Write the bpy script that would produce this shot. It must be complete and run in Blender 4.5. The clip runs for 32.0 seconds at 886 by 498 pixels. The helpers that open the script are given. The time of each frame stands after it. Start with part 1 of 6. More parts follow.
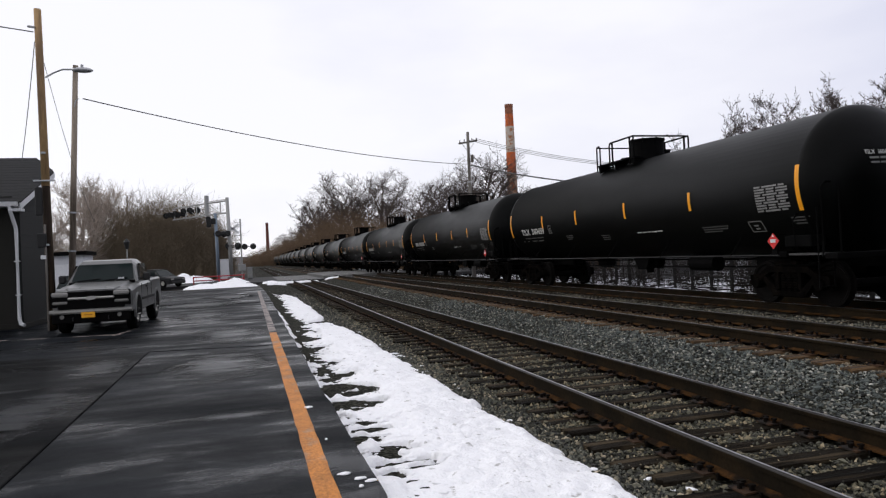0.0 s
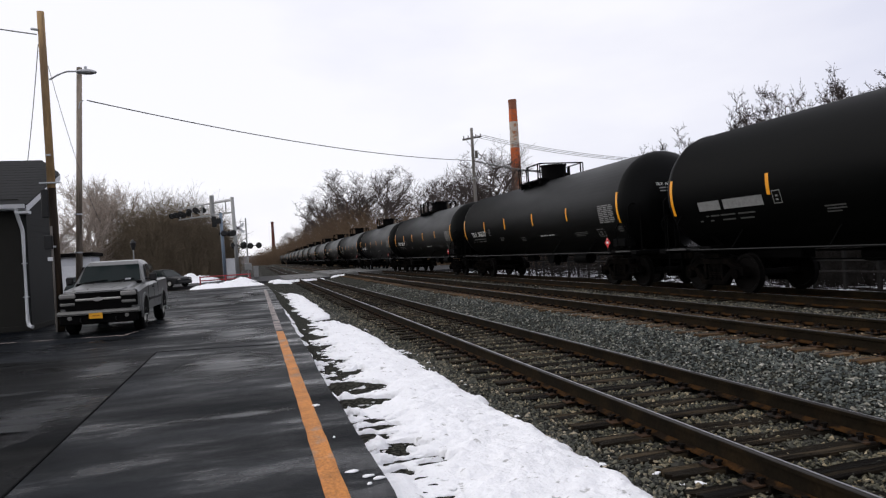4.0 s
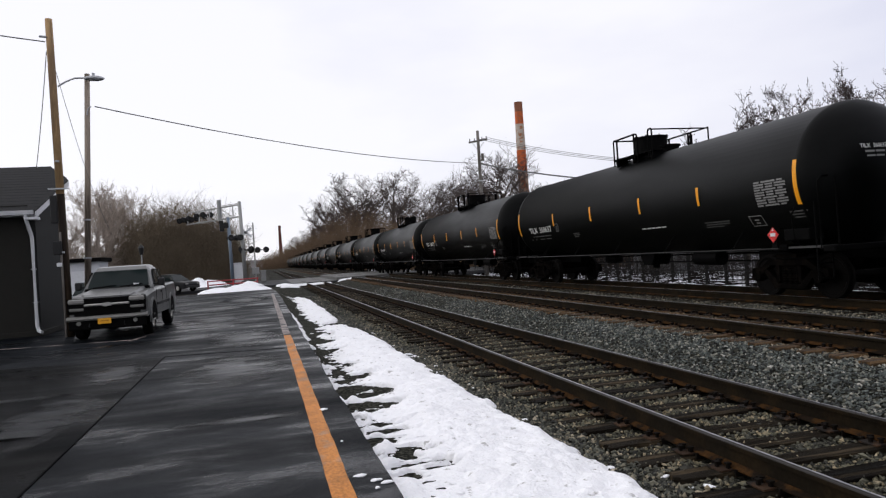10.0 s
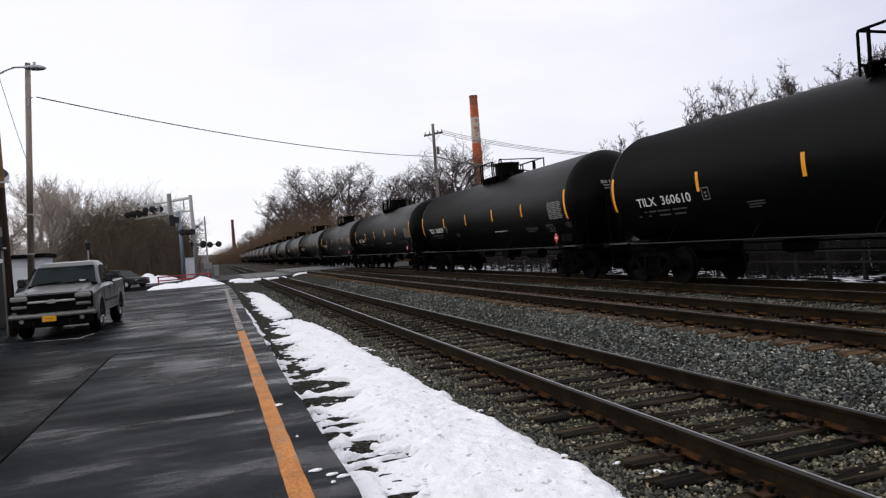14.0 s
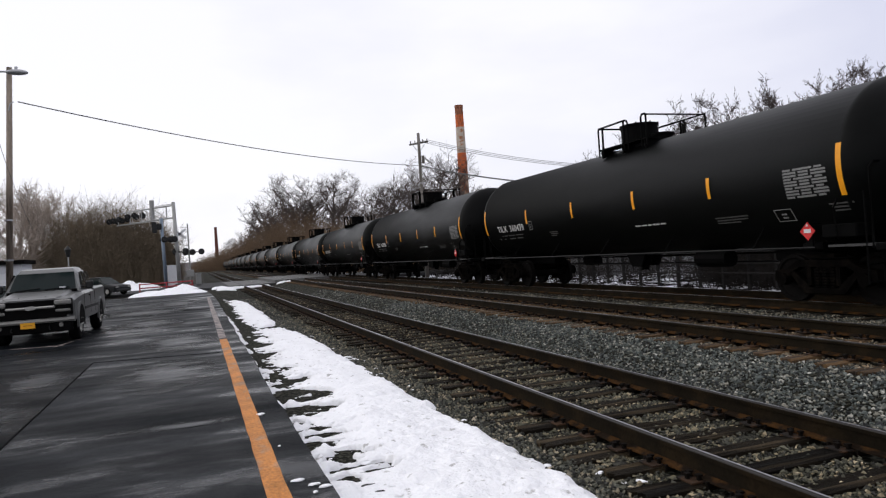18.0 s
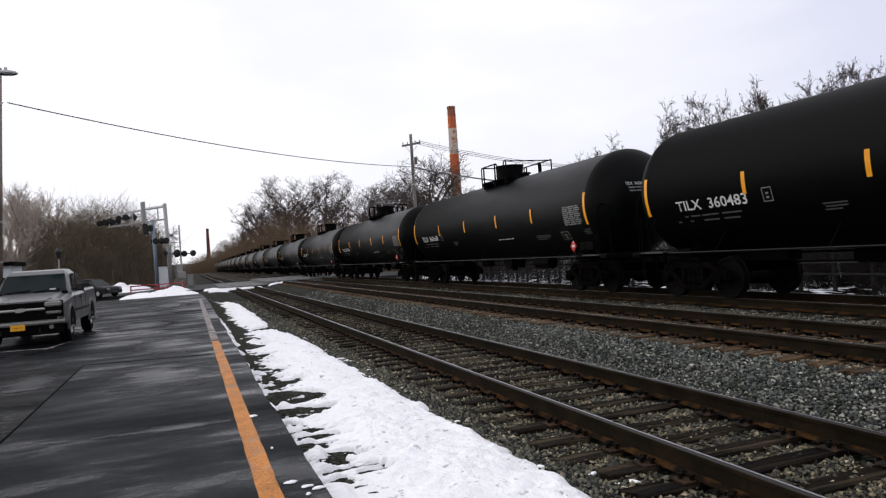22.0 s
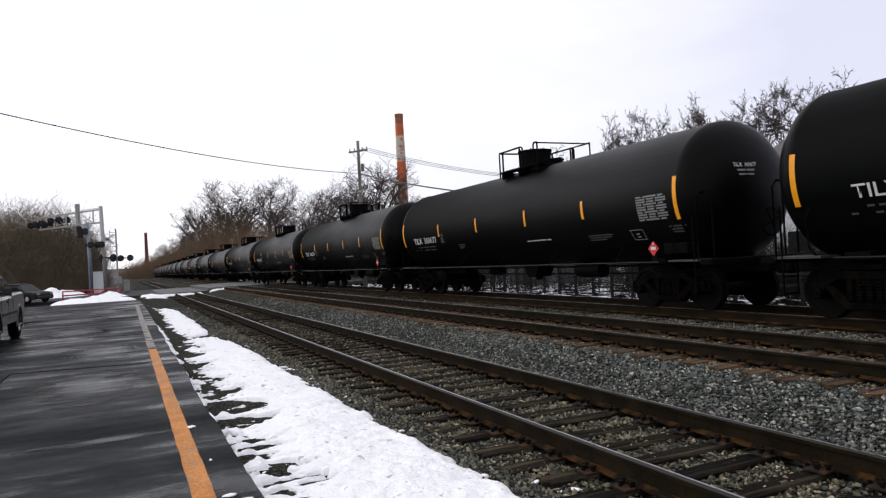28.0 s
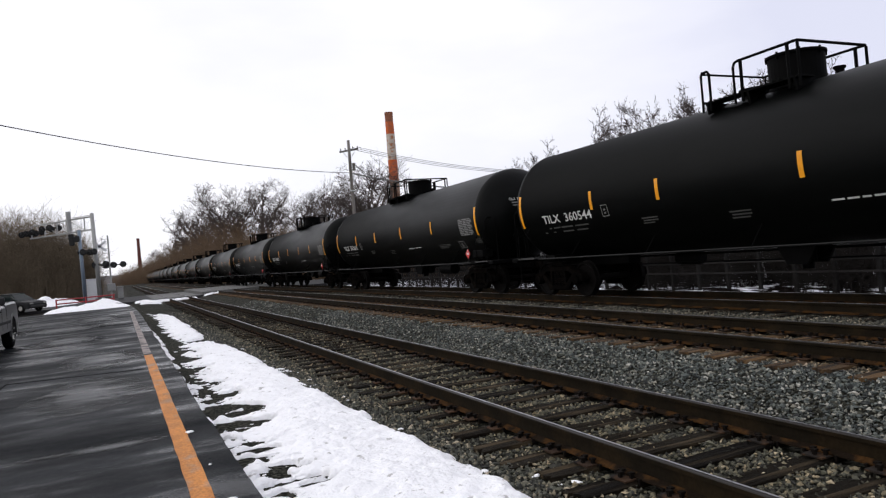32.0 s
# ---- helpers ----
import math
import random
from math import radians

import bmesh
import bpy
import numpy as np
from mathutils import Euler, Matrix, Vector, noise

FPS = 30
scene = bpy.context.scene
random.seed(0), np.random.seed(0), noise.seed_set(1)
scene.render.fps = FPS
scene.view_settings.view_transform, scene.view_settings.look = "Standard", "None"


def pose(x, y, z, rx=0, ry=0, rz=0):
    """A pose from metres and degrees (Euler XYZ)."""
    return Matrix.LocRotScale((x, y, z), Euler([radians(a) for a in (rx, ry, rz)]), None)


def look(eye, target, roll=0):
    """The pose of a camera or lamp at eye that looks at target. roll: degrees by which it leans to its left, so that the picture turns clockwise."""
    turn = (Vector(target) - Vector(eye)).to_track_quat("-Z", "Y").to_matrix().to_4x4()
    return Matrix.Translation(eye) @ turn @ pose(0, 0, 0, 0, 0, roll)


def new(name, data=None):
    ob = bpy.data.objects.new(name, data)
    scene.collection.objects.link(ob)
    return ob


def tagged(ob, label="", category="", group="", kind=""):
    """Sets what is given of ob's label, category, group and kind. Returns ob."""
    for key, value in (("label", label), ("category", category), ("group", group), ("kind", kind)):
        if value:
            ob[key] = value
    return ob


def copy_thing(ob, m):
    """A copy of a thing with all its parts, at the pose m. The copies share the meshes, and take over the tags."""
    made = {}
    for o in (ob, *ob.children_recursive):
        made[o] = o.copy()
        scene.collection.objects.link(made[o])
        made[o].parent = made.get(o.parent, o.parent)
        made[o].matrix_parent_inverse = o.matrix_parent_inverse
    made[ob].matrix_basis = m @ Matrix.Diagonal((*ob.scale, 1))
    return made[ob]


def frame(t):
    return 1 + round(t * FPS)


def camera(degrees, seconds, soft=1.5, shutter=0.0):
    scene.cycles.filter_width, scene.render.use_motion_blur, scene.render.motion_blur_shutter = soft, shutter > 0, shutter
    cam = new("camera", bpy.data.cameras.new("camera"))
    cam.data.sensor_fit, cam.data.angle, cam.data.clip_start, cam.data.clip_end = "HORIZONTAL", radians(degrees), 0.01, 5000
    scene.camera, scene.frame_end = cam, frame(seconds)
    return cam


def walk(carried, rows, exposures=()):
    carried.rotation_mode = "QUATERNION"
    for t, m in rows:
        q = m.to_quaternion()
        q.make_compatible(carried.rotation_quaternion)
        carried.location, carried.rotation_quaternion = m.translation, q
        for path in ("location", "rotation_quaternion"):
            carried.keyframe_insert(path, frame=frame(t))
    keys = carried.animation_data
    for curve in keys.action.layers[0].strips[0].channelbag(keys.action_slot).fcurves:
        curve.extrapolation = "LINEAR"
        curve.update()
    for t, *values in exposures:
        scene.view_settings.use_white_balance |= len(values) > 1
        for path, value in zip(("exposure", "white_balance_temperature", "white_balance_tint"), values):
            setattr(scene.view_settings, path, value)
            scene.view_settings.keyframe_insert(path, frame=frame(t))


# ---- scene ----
# ---- camera ----
cam = camera(65.0, 32.0, soft=1.25)
PATH = [
    (0, pose(-0.010, -0.001, 1.645, 90.45, 2.60, -15.56)),
    (0.5, pose(-0.013, 0.003, 1.646, 89.85, 2.34, -15.54)),
    (1, pose(-0.008, -0.002, 1.643, 90.24, 2.39, -15.54)),
    (1.5, pose(-0.011, 0.002, 1.643, 90.32, 2.26, -15.67)),
    (2, pose(-0.008, 0.001, 1.646, 90.47, 2.33, -15.31)),
    (2.5, pose(-0.009, 0.003, 1.642, 90.71, 2.58, -15.31)),
    (3, pose(-0.008, 0.003, 1.644, 90.58, 2.69, -15.12)),
    (3.5, pose(-0.004, 0.008, 1.645, 90.21, 3.41, -15.17)),
    (5.5, pose(-0.004, 0.012, 1.646, 90.21, 3.12, -14.84)),
    (6, pose(-0.002, 0.014, 1.647, 90.98, 3.34, -14.99)),
    (6.5, pose(-0.005, 0.013, 1.650, 90.88, 3.16, -15.07)),
    (7, pose(-0.004, 0.009, 1.644, 90.79, 2.86, -15.59)),
    (7.5, pose(-0.019, 0.019, 1.650, 91.69, 3.45, -14.71)),
    (8, pose(-0.016, 0.017, 1.648, 90.37, 3.51, -14.28)),
    (8.5, pose(-0.003, 0.008, 1.650, 90.60, 3.68, -14.75)),
    (9, pose(-0.003, 0.009, 1.651, 90.35, 4.45, -14.96)),
    (9.5, pose(-0.002, 0.005, 1.652, 89.82, 4.64, -14.27)),
    (10, pose(-0.001, 0.004, 1.652, 90.46, 3.74, -14.54)),
    (10.5, pose(0.001, 0.001, 1.650, 90.57, 3.54, -14.93)),
    (11, pose(-0.004, 0.004, 1.643, 90.37, 3.57, -14.76)),
    (11.5, pose(-0.008, 0.003, 1.644, 90.71, 3.42, -14.91)),
    (12, pose(-0.005, -0.002, 1.645, 90.50, 3.25, -15.08)),
    (12.5, pose(-0.010, -0.002, 1.644, 90.52, 3.20, -15.34)),
    (13, pose(-0.005, -0.008, 1.641, 90.78, 3.41, -15.64)),
    (13.5, pose(0.000, -0.015, 1.645, 90.56, 3.65, -17.19)),
    (14, pose(0.008, -0.011, 1.649, 89.66, 4.12, -18.15)),
    (14.5, pose(0.017, -0.012, 1.661, 90.50, 5.12, -18.40)),
    (16.5, pose(0.002, -0.014, 1.650, 90.71, 3.38, -18.92)),
    (17, pose(0.006, -0.020, 1.650, 90.60, 3.61, -18.94)),
    (17.5, pose(0.007, -0.020, 1.651, 90.23, 3.51, -19.27)),
    (18, pose(0.005, -0.015, 1.650, 90.32, 3.73, -19.43)),
    (18.5, pose(0.005, -0.009, 1.652, 90.38, 3.82, -19.49)),
    (19, pose(-0.005, -0.006, 1.646, 90.66, 3.28, -19.00)),
    (19.5, pose(0.003, -0.004, 1.650, 90.41, 3.67, -19.56)),
    (20, pose(0.006, -0.002, 1.649, 90.21, 3.88, -20.05)),
    (20.5, pose(0.013, -0.003, 1.651, 89.97, 4.40, -19.38)),
    (21, pose(0.016, -0.007, 1.651, 90.18, 3.97, -19.79)),
    (21.5, pose(0.009, -0.009, 1.651, 90.32, 3.82, -20.38)),
    (22, pose(0.003, -0.010, 1.648, 90.38, 3.82, -20.04)),
    (22.5, pose(-0.001, -0.006, 1.649, 90.45, 3.62, -20.42)),
    (23, pose(-0.001, -0.003, 1.648, 90.49, 3.12, -20.84)),
    (23.5, pose(-0.001, -0.001, 1.649, 90.49, 3.24, -21.49)),
    (24, pose(-0.002, -0.001, 1.650, 90.81, 3.31, -21.41)),
    (24.5, pose(-0.001, 0.004, 1.653, 91.42, 3.75, -20.58)),
    (26.5, pose(0.010, 0.004, 1.660, 90.46, 4.41, -22.65)),
    (27, pose(0.010, 0.002, 1.657, 90.86, 3.87, -23.53)),
    (27.5, pose(0.003, 0.001, 1.656, 90.97, 2.87, -24.21)),
    (28, pose(0.002, 0.001, 1.657, 90.75, 3.17, -24.50)),
    (28.5, pose(0.002, -0.001, 1.655, 90.75, 3.32, -24.10)),
    (29, pose(0.002, 0.003, 1.656, 90.64, 3.27, -23.83)),
    (29.5, pose(0.006, 0.005, 1.655, 89.99, 3.47, -23.88)),
    (30, pose(0.004, 0.008, 1.657, 89.92, 3.41, -24.17)),
    (30.5, pose(0.006, 0.008, 1.663, 90.08, 3.71, -24.21)),
    (31, pose(0.013, 0.006, 1.663, 91.25, 4.08, -22.76)),
    (31.5, pose(0.014, 0.003, 1.654, 90.94, 4.83, -24.82)),
    (32, pose(0.006, 0.004, 1.659, 90.46, 4.87, -24.99)),
]
walk(cam, PATH, exposures=[(0, 0.03), (13, 0.03), (20, 0.08), (27, 0.15), (30, 0.18), (32, 0.12)])

# ---- light: a bright overcast winter sky ----
world = bpy.data.worlds.new("overcast_sky")
scene.world = world
world.use_nodes = True
wn, wl = world.node_tree.nodes, world.node_tree.links
wn.clear()
w_out = wn.new("ShaderNodeOutputWorld")
w_bg = wn.new("ShaderNodeBackground")
w_sky = wn.new("ShaderNodeTexSky")
w_sky.sky_type = "NISHITA"
w_sky.sun_disc = False
w_sky.sun_elevation, w_sky.sun_rotation = radians(35), radians(-60)
w_gain = wn.new("ShaderNodeVectorMath")
w_gain.operation = "SCALE"
w_gain.inputs["Scale"].default_value = 0.08
w_co = wn.new("ShaderNodeTexCoord")
w_map = wn.new("ShaderNodeMapping")
w_map.inputs["Scale"].default_value = (1.2, 1.2, 3.5)
w_noise = wn.new("ShaderNodeTexNoise")
w_noise.inputs["Scale"].default_value, w_noise.inputs["Detail"].default_value = 1.3, 5
w_dot = wn.new("ShaderNodeVectorMath")
w_dot.operation = "DOT_PRODUCT"
w_dot.inputs[1].default_value = (-0.72, 0.22, 0.66)
w_side = wn.new("ShaderNodeMapRange")
w_side.inputs["From Min"].default_value, w_side.inputs["From Max"].default_value = -0.55, 0.75
w_side.inputs["To Min"].default_value, w_side.inputs["To Max"].default_value = -0.17, 0.34
w_sum = wn.new("ShaderNodeMath")
w_sum.operation = "ADD"
w_ramp = wn.new("ShaderNodeValToRGB")
w_ramp.color_ramp.elements[0].position, w_ramp.color_ramp.elements[1].position = 0.36, 0.74
w_ramp.color_ramp.elements[0].color = (0.77, 0.78, 0.93, 1)
w_ramp.color_ramp.elements[1].color = (1.05, 1.04, 1.105, 1)
wl.new(w_co.outputs["Generated"], w_dot.inputs[0])
wl.new(w_dot.outputs["Value"], w_side.inputs["Value"])
wl.new(w_side.outputs[0], w_sum.inputs[0])
wl.new(w_noise.outputs["Fac"], w_sum.inputs[1])
w_mix = wn.new("ShaderNodeMix")
w_mix.data_type = "RGBA"
w_mix.inputs[0].default_value = 0.88
wl.new(w_sky.outputs[0], w_gain.inputs[0])
wl.new(w_co.outputs["Generated"], w_map.inputs[0])
wl.new(w_map.outputs[0], w_noise.inputs["Vector"])
wl.new(w_sum.outputs[0], w_ramp.inputs[0])
wl.new(w_gain.outputs[0], w_mix.inputs[6])
wl.new(w_ramp.outputs[0], w_mix.inputs[7])
wl.new(w_mix.outputs[2], w_bg.inputs[0])
wl.new(w_bg.outputs[0], w_out.inputs[0])
w_bg.inputs[1].default_value = 1.0

sun = new("sun", bpy.data.lights.new("sun", "SUN"))
sun.data.energy, sun.data.angle, sun.data.color = 0.6, radians(60), (1.0, 0.97, 0.92)
sun.matrix_world = look((-60, 34, 36), (0, 0, 0))


# ---- materials ----
def mat(name, color, rough=0.7, metal=0.0, vary=0.25, scale=6.0, bump=0.0, bump_scale=40.0, color2=None, spots=None, random=0.0, stretch=(1, 1, 1), rough_vary=0.0, gloss=0.3, patch=0.47, edge=0.1):
    """A procedural surface: two scales of colour variation, optional blotches of a second colour, fine relief."""
    m = bpy.data.materials.new(name)
    m.use_nodes = True
    n, l = m.node_tree.nodes, m.node_tree.links
    b = n["Principled BSDF"]
    b.inputs["Roughness"].default_value, b.inputs["Metallic"].default_value = rough, metal
    b.inputs["Specular IOR Level"].default_value = gloss
    co = n.new("ShaderNodeTexCoord")
    mp = n.new("ShaderNodeMapping")
    mp.inputs["Scale"].default_value = stretch
    l.new(co.outputs["Object"], mp.inputs[0])
    n1, n2 = n.new("ShaderNodeTexNoise"), n.new("ShaderNodeTexNoise")
    n1.inputs["Scale"].default_value, n1.inputs["Detail"].default_value = scale, 6
    n2.inputs["Scale"].default_value, n2.inputs["Detail"].default_value = scale * 9, 4
    l.new(mp.outputs[0], n1.inputs["Vector"])
    l.new(mp.outputs[0], n2.inputs["Vector"])
    add = n.new("ShaderNodeMath")
    add.operation = "ADD"
    l.new(n1.outputs["Fac"], add.inputs[0])
    l.new(n2.outputs["Fac"], add.inputs[1])
    mr = n.new("ShaderNodeMapRange")
    mr.inputs["From Min"].default_value, mr.inputs["From Max"].default_value = 0.6, 1.4
    mr.inputs["To Min"].default_value, mr.inputs["To Max"].default_value = 1 - vary, 1 + vary
    l.new(add.outputs[0], mr.inputs["Value"])
    value = mr.outputs[0]
    if random:
        oi = n.new("ShaderNodeObjectInfo")
        rr = n.new("ShaderNodeMapRange")
        rr.inputs["To Min"].default_value, rr.inputs["To Max"].default_value = 1 - random, 1 + random
        l.new(oi.outputs["Random"], rr.inputs["Value"])
        mul = n.new("ShaderNodeMath")
        mul.operation = "MULTIPLY"
        l.new(value, mul.inputs[0])
        l.new(rr.outputs[0], mul.inputs[1])
        value = mul.outputs[0]
    base = n.new("ShaderNodeRGB")
    base.outputs[0].default_value = (*color, 1)
    col = base.outputs[0]
    if color2:
        n3 = n.new("ShaderNodeTexNoise")
        n3.inputs["Scale"].default_value, n3.inputs["Detail"].default_value = spots or scale * 0.6, 7
        l.new(mp.outputs[0], n3.inputs["Vector"])
        rp = n.new("ShaderNodeValToRGB")
        rp.color_ramp.elements[0].position, rp.color_ramp.elements[1].position = patch, patch + edge
        l.new(n3.outputs["Fac"], rp.inputs[0])
        mx = n.new("ShaderNodeMix")
        mx.data_type = "RGBA"
        mx.inputs[7].default_value = (*color2, 1)
        l.new(rp.outputs[0], mx.inputs[0])
        l.new(col, mx.inputs[6])
        col = mx.outputs[2]
    sc = n.new("ShaderNodeVectorMath")
    sc.operation = "SCALE"
    l.new(col, sc.inputs[0])
    l.new(value, sc.inputs["Scale"])
    l.new(sc.outputs[0], b.inputs["Base Color"])
    if rough_vary:
        rv = n.new("ShaderNodeMapRange")
        rv.inputs["From Min"].default_value, rv.inputs["From Max"].default_value = 0.3, 0.7
        rv.inputs["To Min"].default_value, rv.inputs["To Max"].default_value = rough - rough_vary, rough + rough_vary
        l.new(n1.outputs["Fac"], rv.inputs["Value"])
        l.new(rv.outputs[0], b.inputs["Roughness"])
    if bump:
        n4 = n.new("ShaderNodeTexNoise")
        n4.inputs["Scale"].default_value, n4.inputs["Detail"].default_value = bump_scale, 5
        l.new(mp.outputs[0], n4.inputs["Vector"])
        bp = n.new("ShaderNodeBump")
        bp.inputs["Strength"].default_value, bp.inputs["Distance"].default_value = bump, 0.02
        l.new(n4.outputs["Fac"], bp.inputs["Height"])
        l.new(bp.outputs[0], b.inputs["Normal"])
    return m


M_TANK = mat("black_tank_paint", (0.0013, 0.0016, 0.0015), 0.46, 0, 0.3, 0.7, 0.06, 30, (0.0022, 0.0025, 0.0024), 0.9, random=0.25, stretch=(1, 0.35, 1.6), rough_vary=0.05, gloss=0.07)
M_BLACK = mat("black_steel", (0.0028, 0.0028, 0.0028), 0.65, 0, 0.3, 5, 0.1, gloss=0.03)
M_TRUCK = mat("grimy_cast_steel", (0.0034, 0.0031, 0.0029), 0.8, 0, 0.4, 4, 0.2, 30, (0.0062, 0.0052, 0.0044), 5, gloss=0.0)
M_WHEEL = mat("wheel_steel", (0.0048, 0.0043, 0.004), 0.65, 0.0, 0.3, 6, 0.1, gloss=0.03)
M_YELLOW = mat("yellow_reflective_strip", (0.85, 0.34, 0.01), 0.4, 0, 0.12, 8)
M_DECAL = mat("white_stencil_paint", (0.62, 0.62, 0.60), 0.6, 0, 0.2, 12)
M_PANEL = mat("grey_stencil_panel", (0.075, 0.075, 0.072), 0.6, 0, 0.3, 10)
M_RED = mat("red_placard", (0.60, 0.03, 0.03), 0.45, 0, 0.15, 12)
M_RAIL = mat("rusty_rail_side", (0.0095, 0.0070, 0.0038), 0.8, 0, 0.5, 3, 0.2, 30, (0.0165, 0.0110, 0.0052), 2, gloss=0.06)
M_RAILFOOT = mat("rusty_rail_foot", (0.048, 0.023, 0.008), 0.9, 0, 0.5, 4, 0.3, 40, (0.012, 0.008, 0.005), 5, gloss=0.05)
M_RAILCROWN = mat("dull_rail_crown", (0.020, 0.0175, 0.015), 0.6, 0.1, 0.3, 4, gloss=0.2, stretch=(1, 0.1, 1))
M_POLEBUTT = mat("dark_creosoted_pole", (0.022, 0.016, 0.012), 0.85, 0, 0.4, 2.5, 0.3, 30, (0.05, 0.035, 0.022), 0.9, stretch=(3, 3, 0.25), gloss=0.1)
M_RAILGLINT = mat("worn_rail_head", (0.46, 0.46, 0.48), 0.33, 0.9, 0.25, 5, stretch=(1, 0.1, 1))
M_PLATE = mat("rusty_tie_plate", (0.046, 0.022, 0.009), 0.85, 0, 0.4, 8, 0.3, 40, (0.010, 0.007, 0.005), 9, random=0.4)
M_SPIKE = mat("dark_track_spikes", (0.0065, 0.0048, 0.0036), 0.8, 0, 0.4, 9, gloss=0.08)
M_TIE = mat("weathered_creosote_tie", (0.0105, 0.0080, 0.0048), 0.85, 0, 0.6, 6, 1.0, 60, (0.046, 0.034, 0.020), 3, gloss=0.1, random=0.55, stretch=(0.25, 3, 1), patch=0.52)
M_BALLAST = mat("ballast_bed", (0.008, 0.008, 0.006), 0.95, 0, 0.6, 3, 1.0, 22, (0.052, 0.051, 0.040), 22, gloss=0.05)
M_EARTH = mat("damp_cinder_ground", (0.025, 0.022, 0.019), 0.95, 0, 0.4, 0.8, 1.0, 8, (0.04, 0.036, 0.03), 1.5, gloss=0.1)
M_ASPHALT_OLD = mat("old_asphalt", (0.03, 0.03, 0.031), 0.85, 0, 0.3, 0.6, 0.3, 60)
M_SNOW = mat("old_snow", (0.93, 0.93, 0.945), 0.75, 0, 0.06, 2.5, 1.0, 34, (0.50, 0.49, 0.48), 9, rough_vary=0.1, patch=0.63, edge=0.06)
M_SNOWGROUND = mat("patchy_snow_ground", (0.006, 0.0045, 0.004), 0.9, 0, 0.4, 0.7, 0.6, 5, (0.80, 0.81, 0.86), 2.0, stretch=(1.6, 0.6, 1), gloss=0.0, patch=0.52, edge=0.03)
M_WOODPOLE = mat("tan_wooden_pole", (0.36, 0.235, 0.115), 0.85, 0, 0.35, 2.5, 0.3, 30, (0.17, 0.11, 0.06), 1.2, stretch=(3, 3, 0.25))
M_GREYPOLE = mat("weathered_grey_pole", (0.17, 0.155, 0.14), 0.85, 0, 0.35, 2.5, 0.3, 30, (0.08, 0.07, 0.06), 1.0, stretch=(3, 3, 0.25))
M_GALV = mat("galvanised_steel", (0.42, 0.43, 0.44), 0.5, 0.4, 0.15, 6)
M_WIRE = mat("dark_cable", (0.13, 0.13, 0.13), 0.7)
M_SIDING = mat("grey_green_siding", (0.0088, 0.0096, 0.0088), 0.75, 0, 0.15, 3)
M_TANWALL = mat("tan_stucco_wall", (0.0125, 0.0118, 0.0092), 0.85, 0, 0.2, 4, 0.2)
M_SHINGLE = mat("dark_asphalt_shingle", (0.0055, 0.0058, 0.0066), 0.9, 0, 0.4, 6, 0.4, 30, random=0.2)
M_WHITE = mat("white_trim_paint", (0.62, 0.63, 0.64), 0.5, 0, 0.1, 5)
M_CHIM_RED = mat("faded_red_chimney_band", (0.54, 0.120, 0.032), 0.9, 0, 0.35, 0.5, 0, 1, (0.40, 0.12, 0.06), 0.9)
M_CHIM_WHITE = mat("peeling_white_chimney_band", (0.50, 0.43, 0.36), 0.9, 0, 0.3, 0.5, 0, 1, (0.36, 0.16, 0.08), 0.9, patch=0.53)
M_CHIM_CAP = mat("sooty_chimney_top", (0.26, 0.105, 0.06), 0.9, 0, 0.4, 0.6)
M_CHIM_MIX = mat("flaking_brown_chimney_band", (0.30, 0.20, 0.14), 0.9, 0, 0.4, 0.6, 0, 1, (0.20, 0.075, 0.035), 0.8)
M_BRICKFAR = mat("dark_red_brick", (0.12, 0.045, 0.035), 0.9, 0, 0.3, 0.6)
M_BARK = mat("grey_brown_bark", (0.085, 0.068, 0.055), 0.9, 0, 0.35, 3, 0.3, 20)
M_TWIG = mat("grey_brown_twigs", (0.072, 0.058, 0.053), 0.9, 0, 0.35, 0.5)
# near-black: the shade behind the train is put into this colour
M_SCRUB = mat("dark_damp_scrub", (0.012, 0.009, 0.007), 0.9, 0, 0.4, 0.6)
M_BRUSH = mat("brown_winter_brush", (0.145, 0.098, 0.060), 0.9, 0, 0.4, 0.4)
M_BRUSHTAN = mat("tan_winter_brush", (0.150, 0.118, 0.080), 0.9, 0, 0.4, 0.4)
M_PALETWIG = mat("pale_grey_twigs", (0.36, 0.305, 0.26), 0.9, 0, 0.35, 0.4)
M_DRYLEAF = mat("dry_dark_leaves", (0.045, 0.037, 0.035), 0.9, 0, 0.4, 2)
M_SILVER = mat("silver_car_paint", (0.125, 0.127, 0.124), 0.28, 0.25, 0.08, 3, gloss=0.45)
M_CHROME = mat("dull_chrome", (0.38, 0.37, 0.35), 0.3, 0.85, 0.08, 4)
M_DARKPLASTIC = mat("dark_plastic", (0.012, 0.012, 0.012), 0.55, 0, 0.2, 6)
M_TYRE = mat("tyre_rubber", (0.006, 0.006, 0.006), 0.9, 0, 0.2, 10, gloss=0.05)
M_BLACKTRIM = mat("black_trim", (0.004, 0.0038, 0.0038), 0.7, 0, 0.2, 6, gloss=0.03)
M_GLASSDARK = mat("tinted_glass", (0.008, 0.014, 0.014), 0.08, 0, 0.1, 2, gloss=0.12)
M_LAMPGLASS = mat("headlamp_lens", (0.24, 0.235, 0.22), 0.15, 0.1, 0.2, 9)
M_PLATEYELLOW = mat("yellow_number_plate", (0.75, 0.36, 0.02), 0.5, 0, 0.1, 9)
M_REDRAIL = mat("red_painted_rail", (0.30, 0.035, 0.04), 0.6, 0, 0.25, 4)
M_ALU = mat("white_grey_aluminium", (0.30, 0.30, 0.29), 0.5, 0.3, 0.15, 3)
